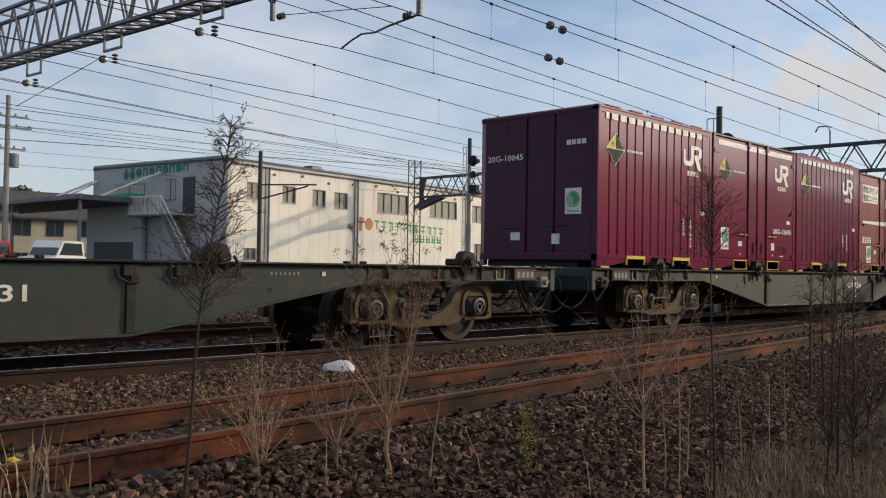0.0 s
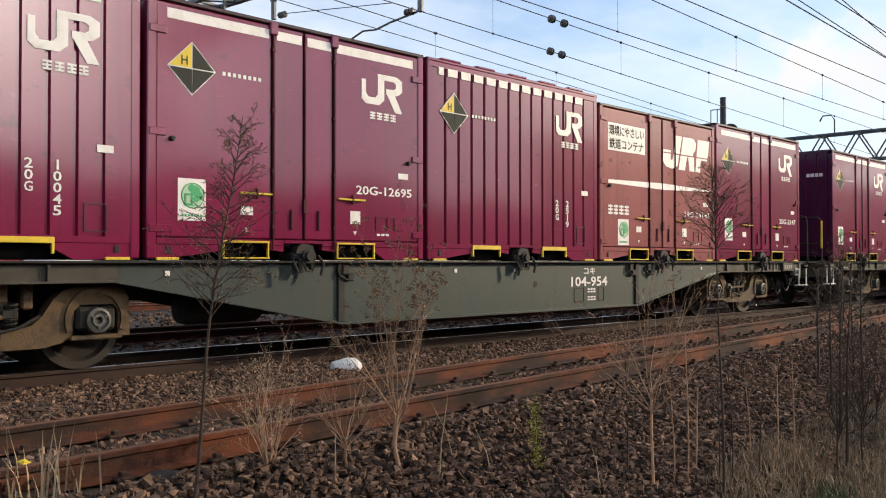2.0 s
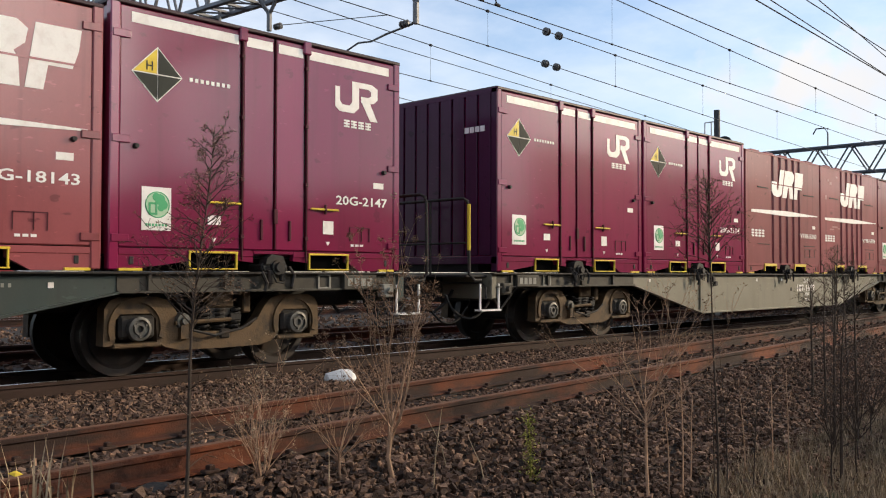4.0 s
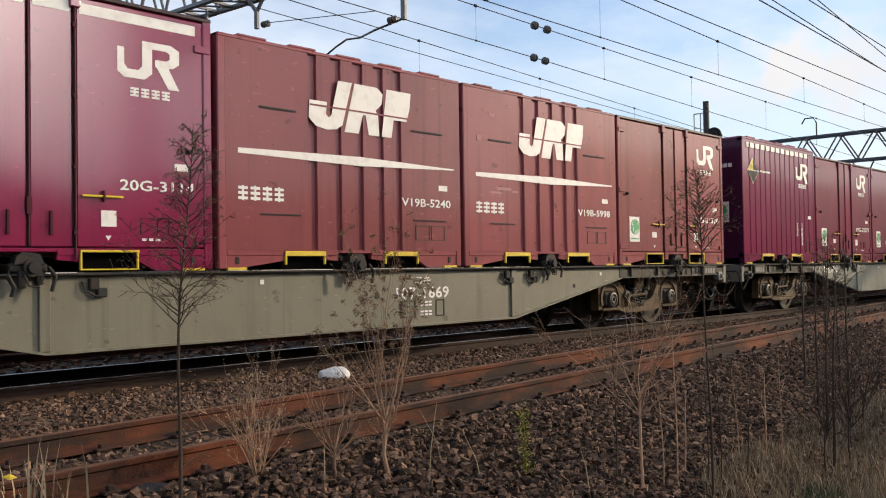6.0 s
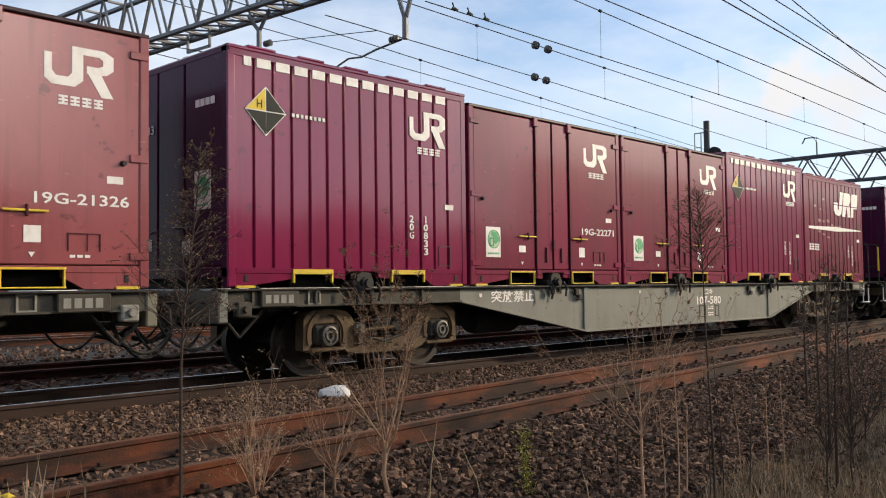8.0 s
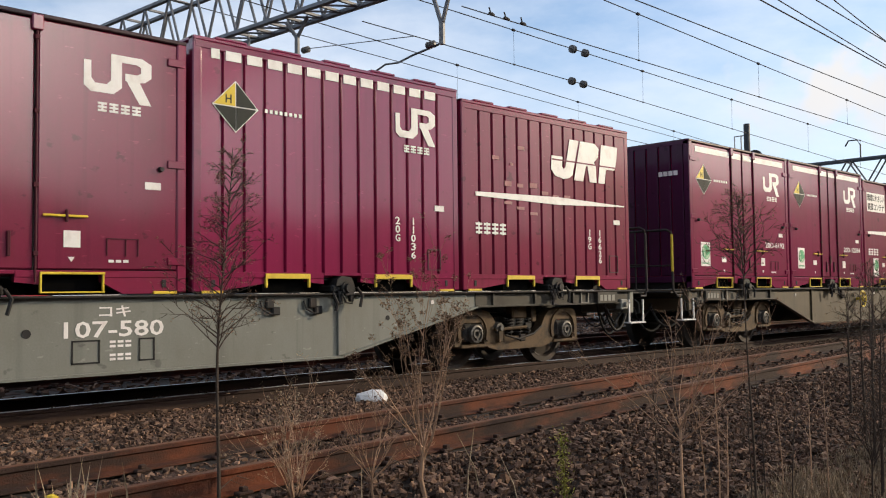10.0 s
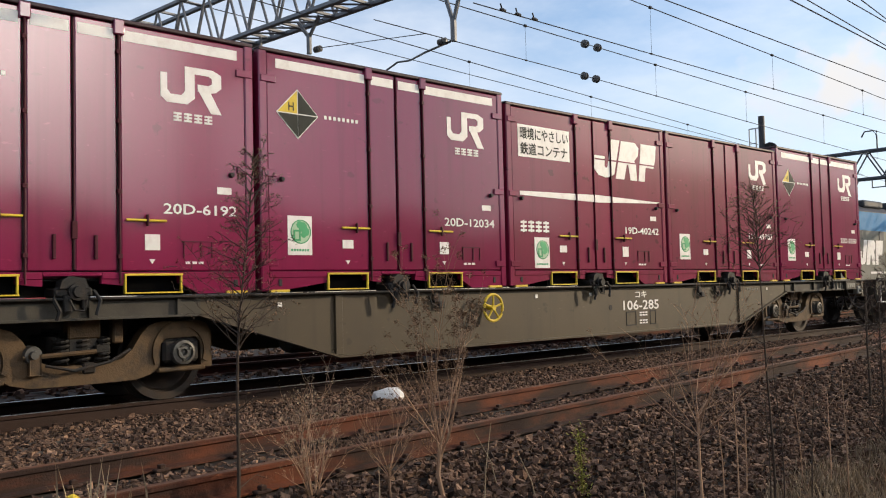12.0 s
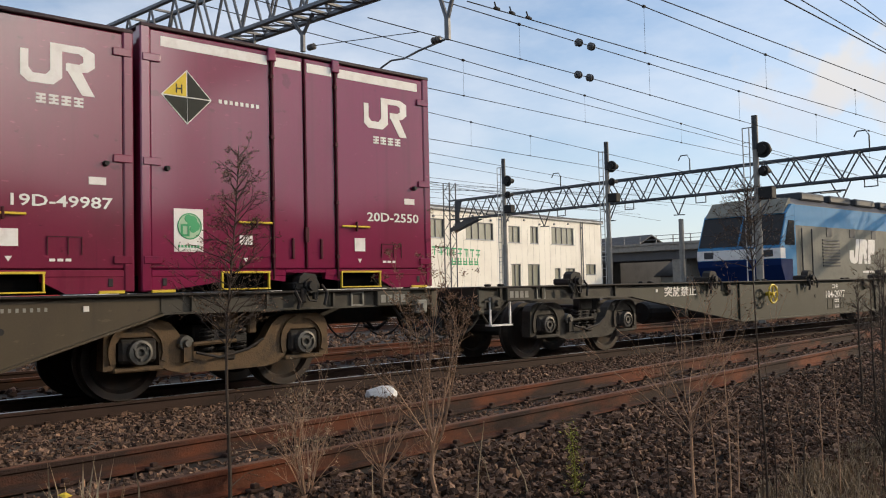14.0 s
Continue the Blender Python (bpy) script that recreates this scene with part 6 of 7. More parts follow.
def leafy_tree(x, y, h, r, seed, label, leaf=LEAF):
    o = thing("tree", label, "tree", pose(x, y, -0.6))
    g = random.Random(seed)
    tr = Solid().tube([(0, 0, 0), (0.1, 0, h * 0.4), (0, 0.1, h * 0.8)], [0.2, 0.14, 0.05], 8)
    for k in range(9):
        a = k * 2.4
        z = h * (0.35 + 0.05 * k)
        tr.tube([(0, 0, z), (r * 0.5 * math.cos(a), r * 0.5 * math.sin(a), z + r * 0.3), (r * 0.85 * math.cos(a), r * 0.85 * math.sin(a), z + r * 0.55)], [0.07, 0.04, 0.012], 5)
    part("trunk", tr, BARK_DARK, o)
    s = Solid()
    for _ in range(2200):
        d = Vector((g.gauss(0, 1), g.gauss(0, 1), g.gauss(0, 0.9))).normalized() * r * g.uniform(0.45, 1.0) ** 0.6
        d *= 1 + 0.45 * noise.noise(d * 0.9 + Vector((seed, 0, 0)))
        c = d + Vector((0, 0, h - r * 0.9))
        a, b = g.uniform(0, 6.28), g.uniform(-1, 1)
        u = Vector((math.cos(a), math.sin(a), b)) * 0.16
        w = Vector((-math.sin(a), math.cos(a), g.uniform(-1, 1))) * 0.10
        s.add([c - u, c - w, c + u, c + w], [(0, 1, 2, 3)])
    part("crown", s, leaf, o)
    return o


leafy_tree(30.0, 78.0, 7.4, 1.7, 4, "dark evergreen tree behind the canopy")
leafy_tree(20.5, 82.0, 7.0, 1.9, 6, "dark evergreen tree among the houses")
leafy_tree(14.0, 84.0, 7.6, 2.1, 7, "dark evergreen tree among the houses")


def parked_car(x, y, yaw, paint, tall, label, z=0.15):
    o = thing("parked_car", label, "car", pose(x, y, z, 0, 0, yaw), group="parked cars")
    L, W = 4.2, 1.7
    lo = [(0, 0.35), (0.05, 0.85), (0.35, 0.98), (1.15, 1.05), (L - 0.1, 1.05), (L, 0.8), (L, 0.35), (L - 0.4, 0.22), (0.4, 0.22)]
    part("body", Solid().prism(lo, 0, W), paint, o, "painted car body")
    up_ = [(1.1, 1.04), (1.75, tall - 0.04), (1.95, tall), (L - 0.45, tall), (L - 0.25, tall - 0.08), (L - 0.08, 1.04)]
    part("cabin", Solid().prism(up_, 0.08, W - 0.08), paint, o)
    part("side_glass", Solid().prism([(1.35, 1.1), (1.85, tall - 0.12), (L - 0.5, tall - 0.12), (L - 0.3, 1.1)], 0.066, W - 0.066), GLASS, o, "dark side windows")
    part("rear_glass", Solid().box(L - 0.3, 0.2, 1.12, L - 0.06, W - 0.2, tall - 0.14), GLASS, o)
    part("front_glass", Solid().prism([(1.12, 1.1), (1.72, tall - 0.1), (1.78, tall - 0.1), (1.22, 1.1)], 0.15, W - 0.15), GLASS, o)
    for a in (0.8, L - 0.85):
        for b in (0.0, W - 0.2):
            wl_ = part("wheel", Solid().lathe([(0.0, 0.0), (0.2, 0.0), (0.31, 0.02), (0.31, 0.18), (0.2, 0.2), (0.0, 0.2)], (a, b, 0.31), n=18), SEAL, o)
    part("tail_light", Solid().box(L - 0.05, 0.03, 0.75, L + 0.02, 0.2, 1.2).box(L - 0.05, W - 0.2, 0.75, L + 0.02, W - 0.03, 1.2), CARRED, o)
    return o


terrace = Solid().box(4.0, 43.2, -0.6, 23.5, 51.0, 0.15, 0.03)
tagged(part("pavement", terrace, CONCRETE), "raised concrete parking terrace beyond the tracks", "pavement", kind="structure")
parked_car(18.3, 44.8, 40, CARWHITE, 1.85, "white estate car parked on the terrace")
parked_car(14.4, 44.4, 40, CARRED, 1.75, "dark red hatchback parked on the terrace")
parked_car(13.6, 47.4, 35, DARKMETAL, 2.05, "dark van parked on the terrace")

# ---- road bridge beyond the yard ----
br = thing("road_bridge", "grey concrete road bridge with dark underside and railings", "bridge", pose(80, 20, 0))
part("deck", Solid().box(0, 0, 4.4, 9, 70, 5.0, 0.05), CONCRETE, br, "grey bridge deck")
for q in (0.5, 2.6, 4.7, 6.8):
    part("girder", Solid().box(q, 0, 3.5, q + 0.35, 70, 4.4), ROOFING, br, "dark steel girder")
part("parapet", Solid().box(-0.1, 0, 5.0, 0.15, 70, 5.25, 0.02), CONCRETE, br)
for i in range(36):
    part("rail_post", Solid().box(0, i * 2.0, 5.2, 0.08, i * 2.0 + 0.08, 6.0), GALV, br)
for z in (5.55, 5.95):
    part("rail_bar", Solid().box(0.0, 0, z, 0.06, 70, z + 0.06), GALV, br)
for y in (6, 18, 29, 48, 62):
    part("pier", Solid().box(0.6, y, -0.6, 8.4, y + 1.6, 3.9, 0.05), CONCRETE, br, "concrete bridge pier")
part("abutment", Solid().box(8, 24, -0.6, 9, 34, 3.9), ROOFING, br)
# far house coloured dark, standing in for the deep shade beyond the bridge
house(100.0, 62.0, 14.0, 10.0, 5.0, 80, SHADE)
house(96.0, 46.0, 10.0, 9.0, 2.6, 85, WALL_GREY)


# ---- parked electric locomotive ----
def locomotive():
    yaw = 0.0
    o = thing("electric_locomotive", "blue and grey electric locomotive standing in the yard", "locomotive", pose(27.45, 13.27, 0, 0, 0, yaw))
    W, L, Z0 = 2.95, 18.0, 0.75
    top = 3.5
    part("body", Solid().prism([(1.1, Z0), (1.1, top), (L, top), (L, Z0)], 0, W), LOCO_GREY, o, "grey locomotive body side")
    part("cab", Solid().prism([(0.4, Z0), (0.05, 1.5), (0.0, 1.7), (0.0, 2.1), (0.50, 3.2), (0.9, top), (1.12, top), (1.12, Z0)], 0.004, W - 0.004), LOCO_BLUE, o, "blue cab end")
    part("upper_band", Solid().box(1.05, -0.004, 2.80, L, W + 0.004, top - 0.02), LOCO_BLUE, o, "blue band under the roof")
    part("roof", Solid().prism([(0.15, top - 0.03), (0.6, top + 0.28), (W - 0.6, top + 0.28), (W - 0.15, top - 0.03)], 1.6, L, axis=0), ROOFING, o, "dark roof hood")
    part("cab_roof", Solid().prism([(0.12, top - 0.02), (0.55, top + 0.24), (W - 0.55, top + 0.24), (W - 0.12, top - 0.02)], 0.95, 1.6, axis=0), LOCO_GREY, o, "grey rounded cab roof")
    part("brow", Solid().prism([(0.42, 3.19), (0.9, top + 0.2), (1.0, top + 0.2), (1.0, 3.19)], 0.1, W - 0.1), LOCO_GREY, o, "grey brow over the windscreen")
    for i in range(6):
        part("roof_box", Solid().box(2.6 + i * 2.3, 0.45, top + 0.25, 4.4 + i * 2.3, W - 0.45, top + 0.52, 0.05), DARKMETAL, o, "dark roof equipment")
    part("white_band", Solid().prism([(-0.03, 1.72), (-0.03, 2.05), (0.30, 2.05), (0.30, 1.72)], -0.008, W + 0.008), WHITE, o, "white front band")
    part("lower_front", Solid().prism([(-0.012, 1.70), (0.0, 1.5), (0.36, Z0), (0.8, Z0), (0.8, 1.70)], -0.006, W + 0.006), LOCO_DEEP, o, "deep blue lower front")
    part("windscreen", Solid().prism([(0.0, 2.16), (0.47, 3.16), (0.52, 3.16), (0.06, 2.16)], 0.05, W / 2 - 0.04).prism([(0.0, 2.16), (0.47, 3.16), (0.52, 3.16), (0.06, 2.16)], W / 2 + 0.04, W - 0.05), SMOKED, o, "dark raked windscreen")
    part("head_lamp", Solid().box(-0.05, 0.25, 1.78, 0.0, 0.6, 2.0, 0.02).box(-0.05, W - 0.6, 1.78, 0.0, W - 0.25, 2.0, 0.02), DARKMETAL, o)
    part("side_window", Solid().prism([(0.30, 2.15), (0.60, 2.95), (0.98, 2.95), (0.98, 2.15)], -0.012, 0.0), SMOKED, o, "cab side window")
    part("cab_door", Solid().box(1.5, -0.012, Z0 + 0.05, 2.1, 0.0, 2.78), LOCO_GREY, o)
    for q in (1.42, 2.16):
        part("handrail", Solid().rod((q, -0.05, Z0 + 0.1), (q, -0.05, 2.7), 0.025), DARKMETAL, o)
    for i in range(9):
        part("louvre", Solid().box(3.05, -0.03, 1.45 + i * 0.11, 4.4, 0.0, 1.50 + i * 0.11), DARKMETAL, o)
    for i in range(4):
        part("vent", Solid().box(3.4 + i * 1.95, -0.02, 2.48, 3.8 + i * 1.95, 0.0, 2.78), DARKMETAL, o)
    for poly in MARK_TWO:
        part("company_mark", plates([scaled(poly, 5.25, 1.55, 7.6, 2.45)], y=-0.01), WHITE, o, "white slanting emblem")
    part("side_stripe", plates([[(6.4, 1.22), (6.4, 1.3), (11.0, 1.28), (11.0, 1.24)]], y=-0.008), WHITE, o)
    part("underframe", Solid().box(0.6, 0.2, 0.35, L - 0.3, W - 0.2, Z0 + 0.02, 0.03), DARKMETAL, o)
    for q in (3.0, 9.0, 15.0):
        bg = part("bogie", Solid().box(q - 1.5, 0.15, 0.2, q + 1.5, 0.4, 0.6, 0.03), GREYBOX, o)
        for a in (-1.1, 1.1):
            part("wheel", Solid().lathe([(0.0, -0.06), (0.52, -0.06), (0.52, 0.06), (0.0, 0.06)], (q + a, 0.6, 0.47), n=20), WHEEL, bg)
    part("coupler", Solid().box(-0.3, W / 2 - 0.15, 0.65, 0.6, W / 2 + 0.15, 0.95, 0.03), DARKMETAL, o)
    # folded pantograph
    part("pantograph", Solid().rod((4.5, 0.6, top + 0.6), (6.2, 0.6, top + 0.75), 0.03).rod((4.5, W - 0.6, top + 0.6), (6.2, W - 0.6, top + 0.75), 0.03).rod((6.2, 0.4, top + 0.8), (6.2, W - 0.4, top + 0.8), 0.04), DARKMETAL, o)
    return o


locomotive()
track("yard track under the standing locomotive", (21.0, 14.75, RZ), 0.0, 90.0, 0.62, RUST, False, sleepers=False)


# ---- bare shrubs, saplings, dry grass ----
def branch(s, tips, p, d, length, r, depth, g, droop=0.0, bend=0.25, kids=3, taper=0.55, fork=(0.45, 0.95)):
    """A curved twig with side twigs; tips collects the ends."""
    pts, rad = [p.copy()], [r]
    n = 4
    for i in range(n):
        d = (d + Vector((g.gauss(0, bend), g.gauss(0, bend), g.gauss(0, bend) * 0.6 - droop)) * 0.35).normalized()
        pts.append(pts[-1] + d * (length / n))
        rad.append(r * (1 - (1 - taper * 0.5) * (i + 1) / n))
    s.tube(pts, rad, 4 if r < 0.004 else 6, cap=False)
    tips.append((pts[-1], d))
    if depth:
        for k in range(kids):
            i = g.randint(1, n)
            a = g.uniform(0, 6.28)
            side = (d.cross(Vector((math.cos(a), math.sin(a), 0.3)))).normalized()
            branch(s, tips, pts[i], (d + side * g.uniform(*fork)).normalized(), length * g.uniform(0.35, 0.6), max(rad[i] * 0.68, 0.0016), depth - 1, g, droop, bend, kids, taper, fork)


def leaves_at(tips, g, count, size, spread):
    s = Solid()
    for _ in range(count):
        p, d = g.choice(tips)
        c = p + Vector((g.gauss(0, spread), g.gauss(0, spread), g.gauss(0, spread)))
        a = g.uniform(0, 6.28)
        u = Vector((math.cos(a), math.sin(a), g.uniform(-1, 1))).normalized() * size * g.uniform(0.6, 1.3)
        w = u.cross(Vector((g.uniform(-1, 1), g.uniform(-1, 1), 1))).normalized() * size * 0.42
        s.add([c - u, c - w * 0.9 - u * 0.1, c + u, c + w], [(0, 1, 2, 3)])
    return s


def shrub(x, y, fork, top, spread, stems, seed, label, bark, leaf=None, leaf_count=0, leaf_size=0.012, r=0.008, depth=2, trunk=True, droop=-0.15, fork_angle=(0.25, 0.7), crown=0.0):
    """A shrub whose trunk forks at height fork and fans out to height top."""
    g = random.Random(seed)
    z0 = ground_z(x, y) - 0.02
    o = thing("bare_shrub", label, "shrub", pose(x, y, z0), group="shrubs by the track")
    fz = fork - z0
    if trunk:
        part("trunk", Solid().tube([(0.03, 0.0, 0), (g.uniform(-.02, .02), 0.01, fz * 0.5), (0, 0, fz)], [r * 1.5, r * 1.3, r * 1.1], 7), bark, o)
    tips = []
    for k in range(stems):
        s = Solid()
        a = 6.28 * k / stems + g.uniform(-0.4, 0.4)
        q = spread * (0.35 + 0.65 * g.random())
        h = (top - fork) * g.uniform(0.6, 1.05) * (1 - 0.35 * q / spread)
        d = Vector((math.cos(a) * q, math.sin(a) * q, h))
        branch(s, tips, Vector((0, 0, fz * g.uniform(0.72, 1.0))), d.normalized(), d.length, r * g.uniform(0.45, 0.8), depth, g, droop=droop, bend=0.32, kids=4, fork=fork_angle)
        part("branch", s, bark, o)
    if leaf_count:
        part("withered_foliage", leaves_at([q for q in tips if q[0].z > crown * (top - z0)], g, leaf_count, leaf_size, 0.012), leaf, o, "withered leaf tufts")
    return o


def sapling(x, y, top, seed, label, lean, whorl_from, whorl_to, reach, bark, leaf, leaf_count, r=0.013, n=26):
    """A slender upright sapling with side twigs between two heights."""
    g = random.Random(seed)
    z0 = ground_z(x, y) - 0.02
    o = thing("sapling", label, "sapling", pose(x, y, z0), group="saplings by the track")
    H = top - z0

    def axis(h):
        k = h / H
        return Vector((lean[0] * k * k + 0.012 * math.sin(k * 9), lean[1] * k * k, h))
    part("stem", Solid().tube([axis(H * i / 14) for i in range(15)], [r * (1 - 0.85 * i / 14) for i in range(15)], 7), bark, o)
    tips = []
    for i in range(n):
        s = Solid()
        h = (whorl_from - z0) + (whorl_to - whorl_from) * (i + g.random()) / n
        a = i * 2.4 + g.uniform(-.4, .4)
        k = 1 - 0.75 * (h - (whorl_from - z0)) / (H - (whorl_from - z0) + 0.01)
        d = Vector((math.cos(a), math.sin(a), g.uniform(0.45, 1.1)))
        branch(s, tips, axis(h), d.normalized(), reach * k * g.uniform(0.6, 1.15), r * 0.32, 2, g, bend=0.3, kids=3)
        part("side_twig", s, bark, o)
    for i in range(5):
        h = (0.25 + 0.12 * i) * (whorl_from - z0)
        t2 = Solid()
        a = g.uniform(0, 6.28)
        branch(t2, tips, axis(h), Vector((math.cos(a), math.sin(a), 0.5)).normalized(), reach * 0.6, r * 0.28, 1, g)
        part("twig", t2, bark, o)
    if leaf_count:
        part("withered_foliage", leaves_at(tips, g, leaf_count, 0.0075, 0.006), leaf, o, "small withered leaves")
    return o


swaying = sapling(2.31, 4.0, 1.74, 11, "slender bare sapling with withered twigs", (0.13, 0.02), 0.70, 1.70, 0.30, BARK_DARK, DEADLEAF, 2200, r=0.012, n=70)
sapling(5.92, 3.03, 1.66, 12, "thin sapling with a tuft of dark twigs", (-0.10, 0.03), 1.05, 1.62, 0.32, BARK_DARK, DEADLEAF, 1300, r=0.011, n=56)
shrub(3.86, 4.18, 0.02, 1.10, 0.33, 9, 21, "bare pale-brown shrub fanning out with dry tufts", BARK, DEADLEAF, 5200, 0.009, r=0.0115, fork_angle=(0.2, 0.55), crown=0.55)
shrub(5.5, 3.35, 0.10, 0.92, 0.64, 10, 22, "bare brown shrub with wide thin branches", BARK, DEADLEAF, 900, 0.010, r=0.0078, droop=-0.12, fork_angle=(0.2, 0.65), crown=0.5)
shrub(3.06, 4.42, -0.25, 0.46, 0.26, 11, 23, "low straw-coloured bare shrub", BARK, STRAW, 900, 0.010, r=0.009, trunk=False)
shrub(3.5, 4.25, -0.10, 0.34, 0.22, 9, 24, "small thin bare shrub", BARK, DEADLEAF, 100, 0.01, r=0.0065)
shrub(3.95, 4.30, -0.05, 0.12, 0.10, 4, 25, "small thin bare shrub", BARK, None, 0, r=0.004)
g6 = random.Random(66)
for i in range(7):
    x = 8.0 + i * 0.62 + g6.uniform(-.15, .15)
    y = x * g6.uniform(0.345, 0.40)
    sapling(x, y, g6.uniform(0.75, 1.45), 200 + i, "tall thin dark sapling in a thicket", (g6.uniform(-.15, .15), g6.uniform(-.1, .1)), 0.15, 1.1, 0.36, BARK_DARK, DEADLEAF if i % 3 else LEAF, 260, r=0.017, n=12)
for i in range(4):
    x = 7.4 + i * 0.75
    y = x * g6.uniform(0.33, 0.385)
    shrub(x, y, -0.35, g6.uniform(0.2, 0.65), 0.35, 12, 300 + i, "tangled dark bare shrub in a thicket", BARK_DARK, DEADLEAF, 160, 0.012, r=0.006)
for i in range(3):
    x = 13.0 + i * 2.4
    sapling(x, x * 0.36 + 0.2, g6.uniform(1.0, 1.7), 400 + i, "tall thin dark sapling in a thicket", (0.1, 0.05), 0.2, 1.4, 0.6, BARK_DARK, DEADLEAF, 300, r=0.014, n=14)


def tuft(name, places, label, mat, blades, height, seed, width=0.004):
    """Dry grass: many bent narrow blades in one mesh."""
    g = random.Random(seed)
    s = Solid()
    for x, y in places:
        z = ground_z(x, y) - 0.01
        for _ in range(blades):
            a, h = g.uniform(0, 6.28), height * g.uniform(0.4, 1.2)
            b = Vector((x + g.gauss(0, 0.05), y + g.gauss(0, 0.05), z))
            d = Vector((math.cos(a), math.sin(a), 0)) * h * g.uniform(0.1, 0.55)
            w = Vector((-math.sin(a), math.cos(a), 0)) * width * g.uniform(0.6, 1.4)
            m = b + d * 0.35 + Vector((0, 0, h * 0.6))
            t = b + d + Vector((0, 0, h))
            s.add([b - w, b + w, m + w * 0.8, m - w * 0.8, t], [(0, 1, 2, 3), (3, 2, 4)])
    return tagged(part(name, s, mat), label, "grass", kind="stuff")


spots = []
for _ in range(1500):
    x = g6.uniform(4.6, 12.0)
    y = x * g6.uniform(0.30, 0.52)
    edge = siding_y(x) - 2.35
    if y < edge and g6.random() < 0.35 + 0.65 * (x > 6.2):
        spots.append((x, y))
tuft("dry_grass", spots, "dry straw-coloured grass on the slope", STRAW, 18, 0.17, 71)
tuft("dry_stalks", [(1.72, 4.5), (1.78, 4.6), (1.85, 4.4), (1.70, 4.62), (1.95, 4.5)], "dry pale stalks beside the rail", STRAW, 7, 0.36, 72, 0.005)
tuft("green_weeds", [(x, x * g6.uniform(0.36, 0.40)) for x in [6.4 + 0.05 * i for i in range(14)]], "low dark green weeds in dry grass", LEAF, 60, 0.16, 73, 0.008)
for i, (x, y, a, h) in enumerate(((4.0, 3.95, 0.4, 0.55), (4.35, 4.15, 2.6, 0.42), (4.45, 3.9, 1.6, 0.34), (3.3, 4.1, 0.9, 0.3), (5.1, 3.5, 1.2, 0.4))):
    st = Solid().tube([(0, 0, 0), (0.05 * math.cos(a), 0.05 * math.sin(a), h * 0.5), (0.16 * math.cos(a), 0.16 * math.sin(a), h)], [0.005, 0.004, 0.002], 5)
    tagged(part("dry_stalk", st, STRAW, at=pose(x, y, ground_z(x, y))), "single dry pale stalk", "stalk", group="dry stalks")
g7 = random.Random(91)
for x, y, h in ((5.55, 3.58, 1.05), (5.82, 3.36, 0.8), (6.02, 3.36, 1.2), (6.15, 3.18, 1.0), (6.40, 3.20, 1.15), (6.62, 3.10, 0.9), (6.9, 3.3, 0.85), (7.15, 3.05, 1.1), (6.3, 3.45, 0.7), (7.3, 3.25, 0.8)):
    st, tips = Solid(), []
    lx, ly = g7.uniform(-.08, .08), g7.uniform(-.05, .05)
    st.tube([(lx * k * k + 0.012 * math.sin(5 * k), ly * k * k, h * k) for k in (0, .25, .5, .75, 1)], [0.0060, 0.0055, 0.0046, 0.0035, 0.0018], 5)
    for k in range(5):
        q, a = g7.uniform(0.35, 0.95), g7.uniform(0, 6.28)
        branch(st, tips, Vector((lx * q * q, ly * q * q, h * q)), Vector((math.cos(a), math.sin(a), 1.2)).normalized(), 0.16, 0.0026, 1, g7)
    tagged(part("dry_stalk", st, BARK_DARK if g7.random() < 0.4 else BARK, at=pose(x, y, ground_z(x, y) - 0.02)), "tall thin bare stalk on the stony slope", "stalk", group="dry stalks")
# weed with yellow-green leaves
wd = thing("green_weed", "upright yellow-green leafy weed in the ballast", "weed", pose(4.86, 3.86, ground_z(4.86, 3.86)))
part("stem", Solid().tube([(0, 0, 0), (0.0, 0.0, 0.25), (-0.03, 0, 0.5)], [0.006, 0.005, 0.002], 6), WEED, wd)
wt = [(Vector((-0.03 * (k / 60) ** 2, 0, 0.5 * k / 60)), Vector((0, 0, 1))) for k in range(60)]
part("leaves", leaves_at(wt, random.Random(9), 420, 0.014, 0.026), WEED, wd, "many small yellow-green leaves")
yl = Solid().add([(-0.035, 0, 0), (0, -0.018, 0.01), (0.035, 0, 0.004), (0.0, 0.02, -0.004), (0, 0, 0.012)], [(0, 1, 4), (1, 2, 4), (2, 3, 4), (3, 0, 4)])
tagged(part("fallen_leaf", yl, YELLOW, at=pose(1.72, 4.55, 0.005, 60, 10, -20)), "bright yellow leaf caught on dry stalks", "leaf")

# ---- small things on the trackside ----
wb = bmesh.new()
bmesh.ops.create_icosphere(wb, subdivisions=2, radius=1.0)
for v in wb.verts:
    v.co *= 1 + 0.18 * noise.noise(v.co * 1.7)
    v.co = Vector((v.co.x * 0.19, v.co.y * 0.13, max(v.co.z * 0.105, -0.05)))
wme = bpy.data.meshes.new("white_stone")
wb.to_mesh(wme)
wb.free()
wme.materials.append(PLASTIC_WHITE)
tagged(new("white_stone", wme), "whitish weathered lump lying on the ballast", "stone").matrix_basis = pose(6.30, 7.63, -0.16, 0, 0, -40)
slab = thing("concrete_slab", "flat grey round concrete slab in the ballast", "slab", pose(2.72, 7.35, -0.262))
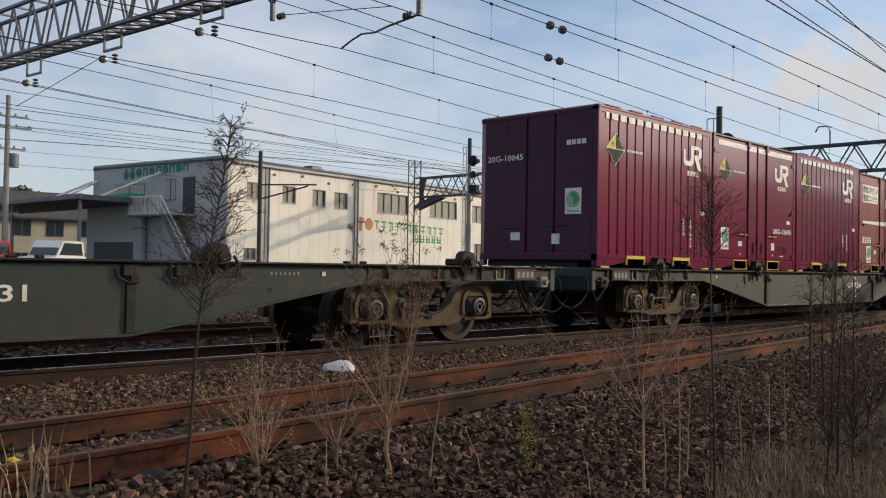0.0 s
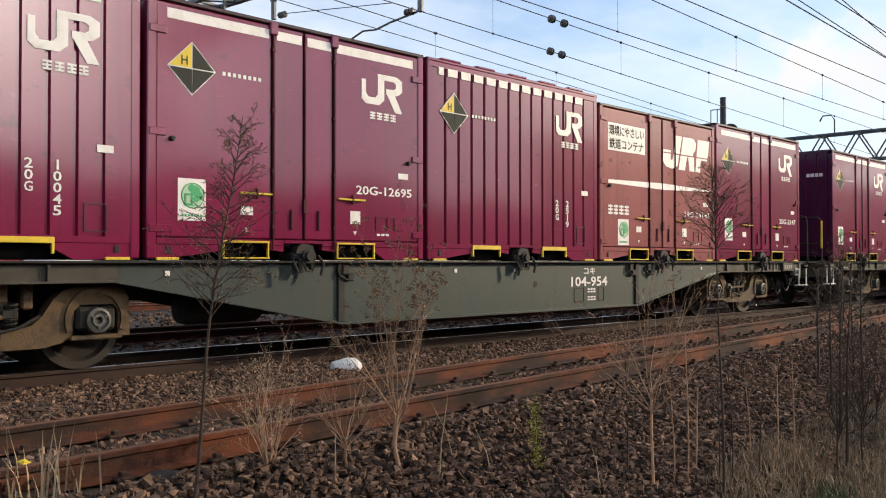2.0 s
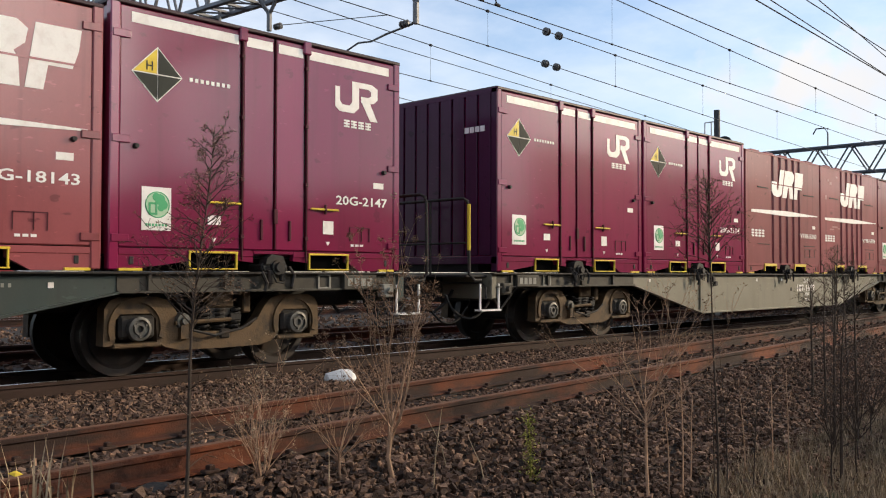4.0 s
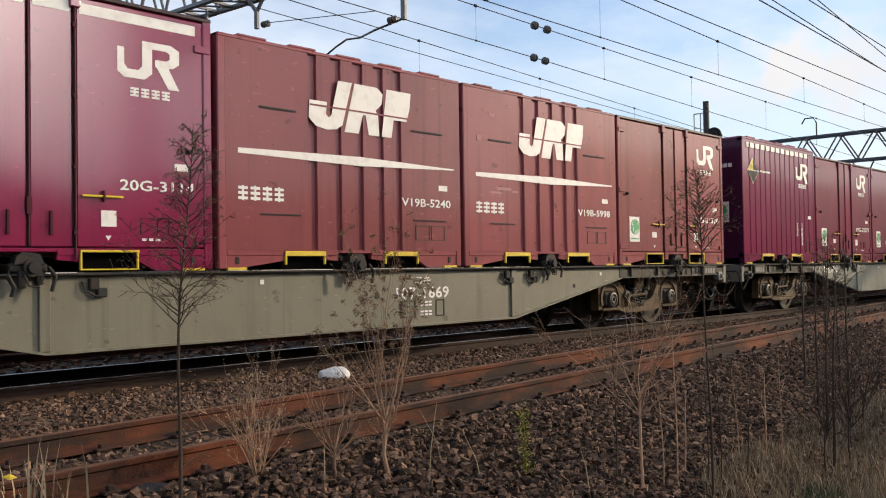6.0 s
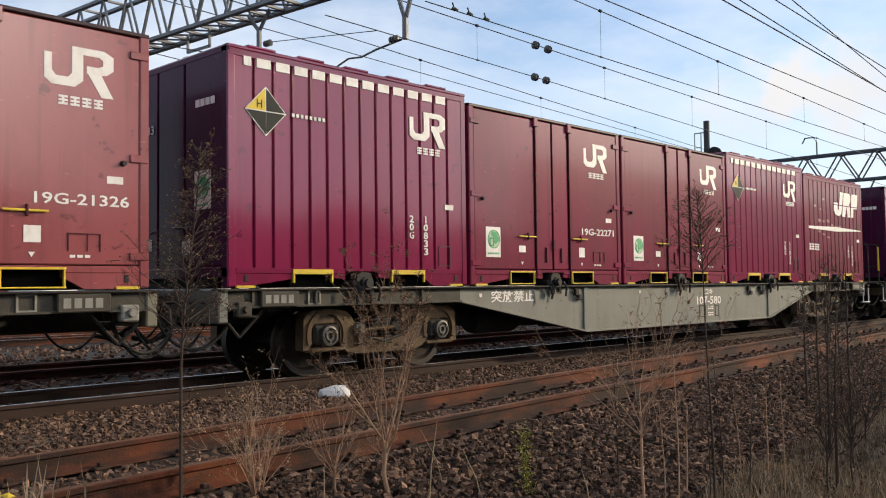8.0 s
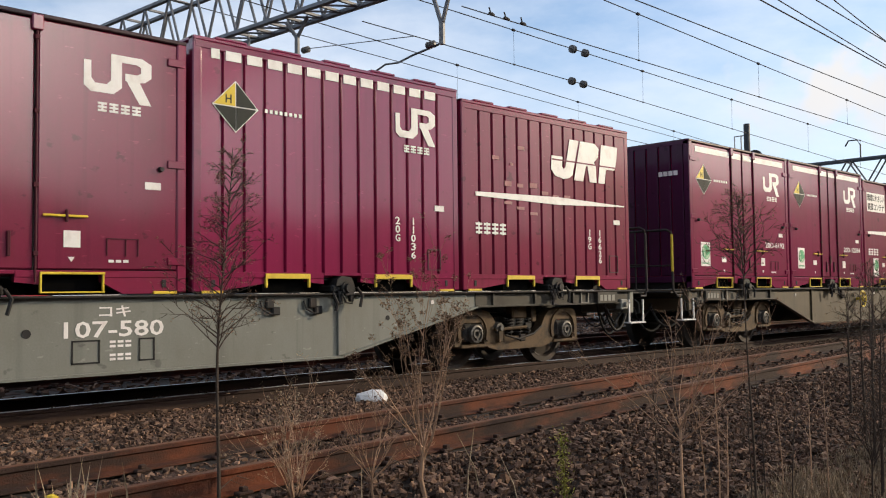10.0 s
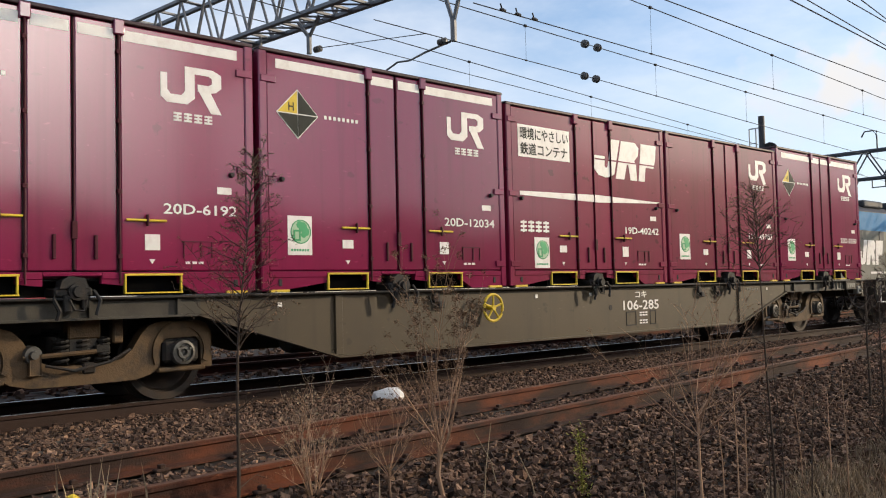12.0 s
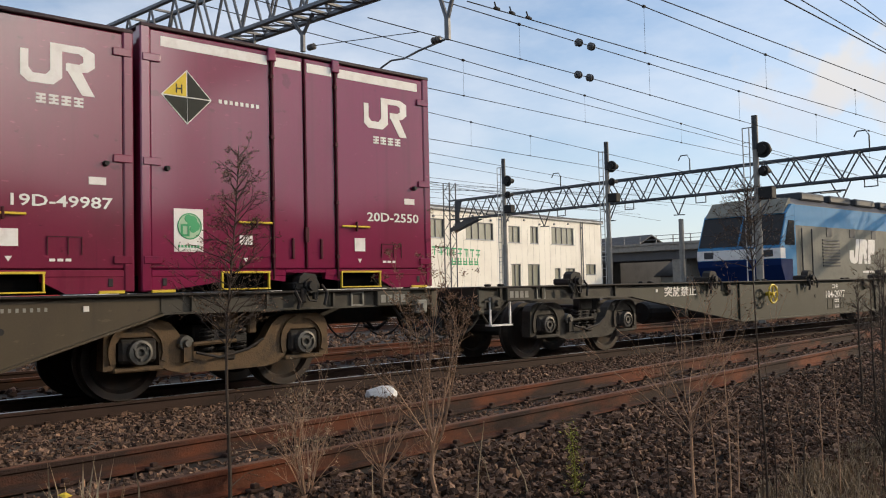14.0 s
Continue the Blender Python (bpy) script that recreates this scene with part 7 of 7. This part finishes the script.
part("slab", Solid().lathe([(0.0, 0.0), (0.42, 0.0), (0.42, 0.06), (0.38, 0.085), (0.26, 0.085), (0.24, 0.07), (0.0, 0.07)], (0, 0, 0), axis=2, n=28), SLAB, slab)
lump = bmesh.new()
bmesh.ops.create_icosphere(lump, subdivisions=2, radius=1.0)
for v in lump.verts:
    v.co *= 1 + 0.25 * noise.noise(v.co * 1.3 + Vector((4, 0, 0)))
    v.co = Vector((v.co.x * 0.20, v.co.y * 0.12, max(v.co.z * 0.09, -0.05)))
lme = bpy.data.meshes.new("dark_lump")
lump.to_mesh(lme)
lump.free()
lme.materials.append(STEEL_DARK)
tagged(new("dark_lump", lme), "dark rusty lump beside the near rail", "scrap").matrix_basis = pose(2.48, 4.60, -0.26, 0, 0, 20)
# joint bars on the near rail
joint = thing("rail_joint", "rusty bolted joint bar on the siding rail", "rail joint", pose(1.75, siding_y(1.75) - 0.567, RZ, 0, 0, siding_yaw))
part("joint_bar", Solid().box(-0.28, -0.045, 0.035, 0.28, -0.012, 0.115, 0.01), RUST, joint)
for i in range(4):
    part("bolt", Solid().lathe([(0.0, -0.02), (0.018, -0.02), (0.018, 0.02), (0.0, 0.02)], (-0.2 + i * 0.133, -0.05, 0.075), n=6), RUST_DARK, joint)


# ---- what moves ----
def motions():
    for ob, back, y, z in MOVING:
        walk(ob, [(t, pose(train_x(t) + back, y, z)) for t in STEPS])
    # the slender sapling bends in the draught of the train
    foot = swaying.matrix_basis.copy()
    walk(swaying, [(t, foot @ Matrix.Rotation(radians(a), 4, Vector((0.69, 0.72, 0)))) for t, a in
                   ((0, 3.0), (1, 3.6), (2, 4.0), (3.5, 1.7), (6, -0.6), (7, -0.8), (8, 0.2), (11, -1.2), (12.5, 0.6), (14, -1.0))])
    turns = [i * 0.1 for i in range(141)]
    z = RAIL_Z + WHEEL_R + 0.004 - DECK_Z
    rows = {}
    for ax in (-0.95, 0.95):
        rows[ax] = [(t, pose(ax, 0, z) @ Matrix.Rotation((train_x(t) - train_x(0)) / WHEEL_R, 4, "Y")) for t in turns]
    for ob, ax in WHEELSETS:
        walk(ob, rows[ax])


motions()
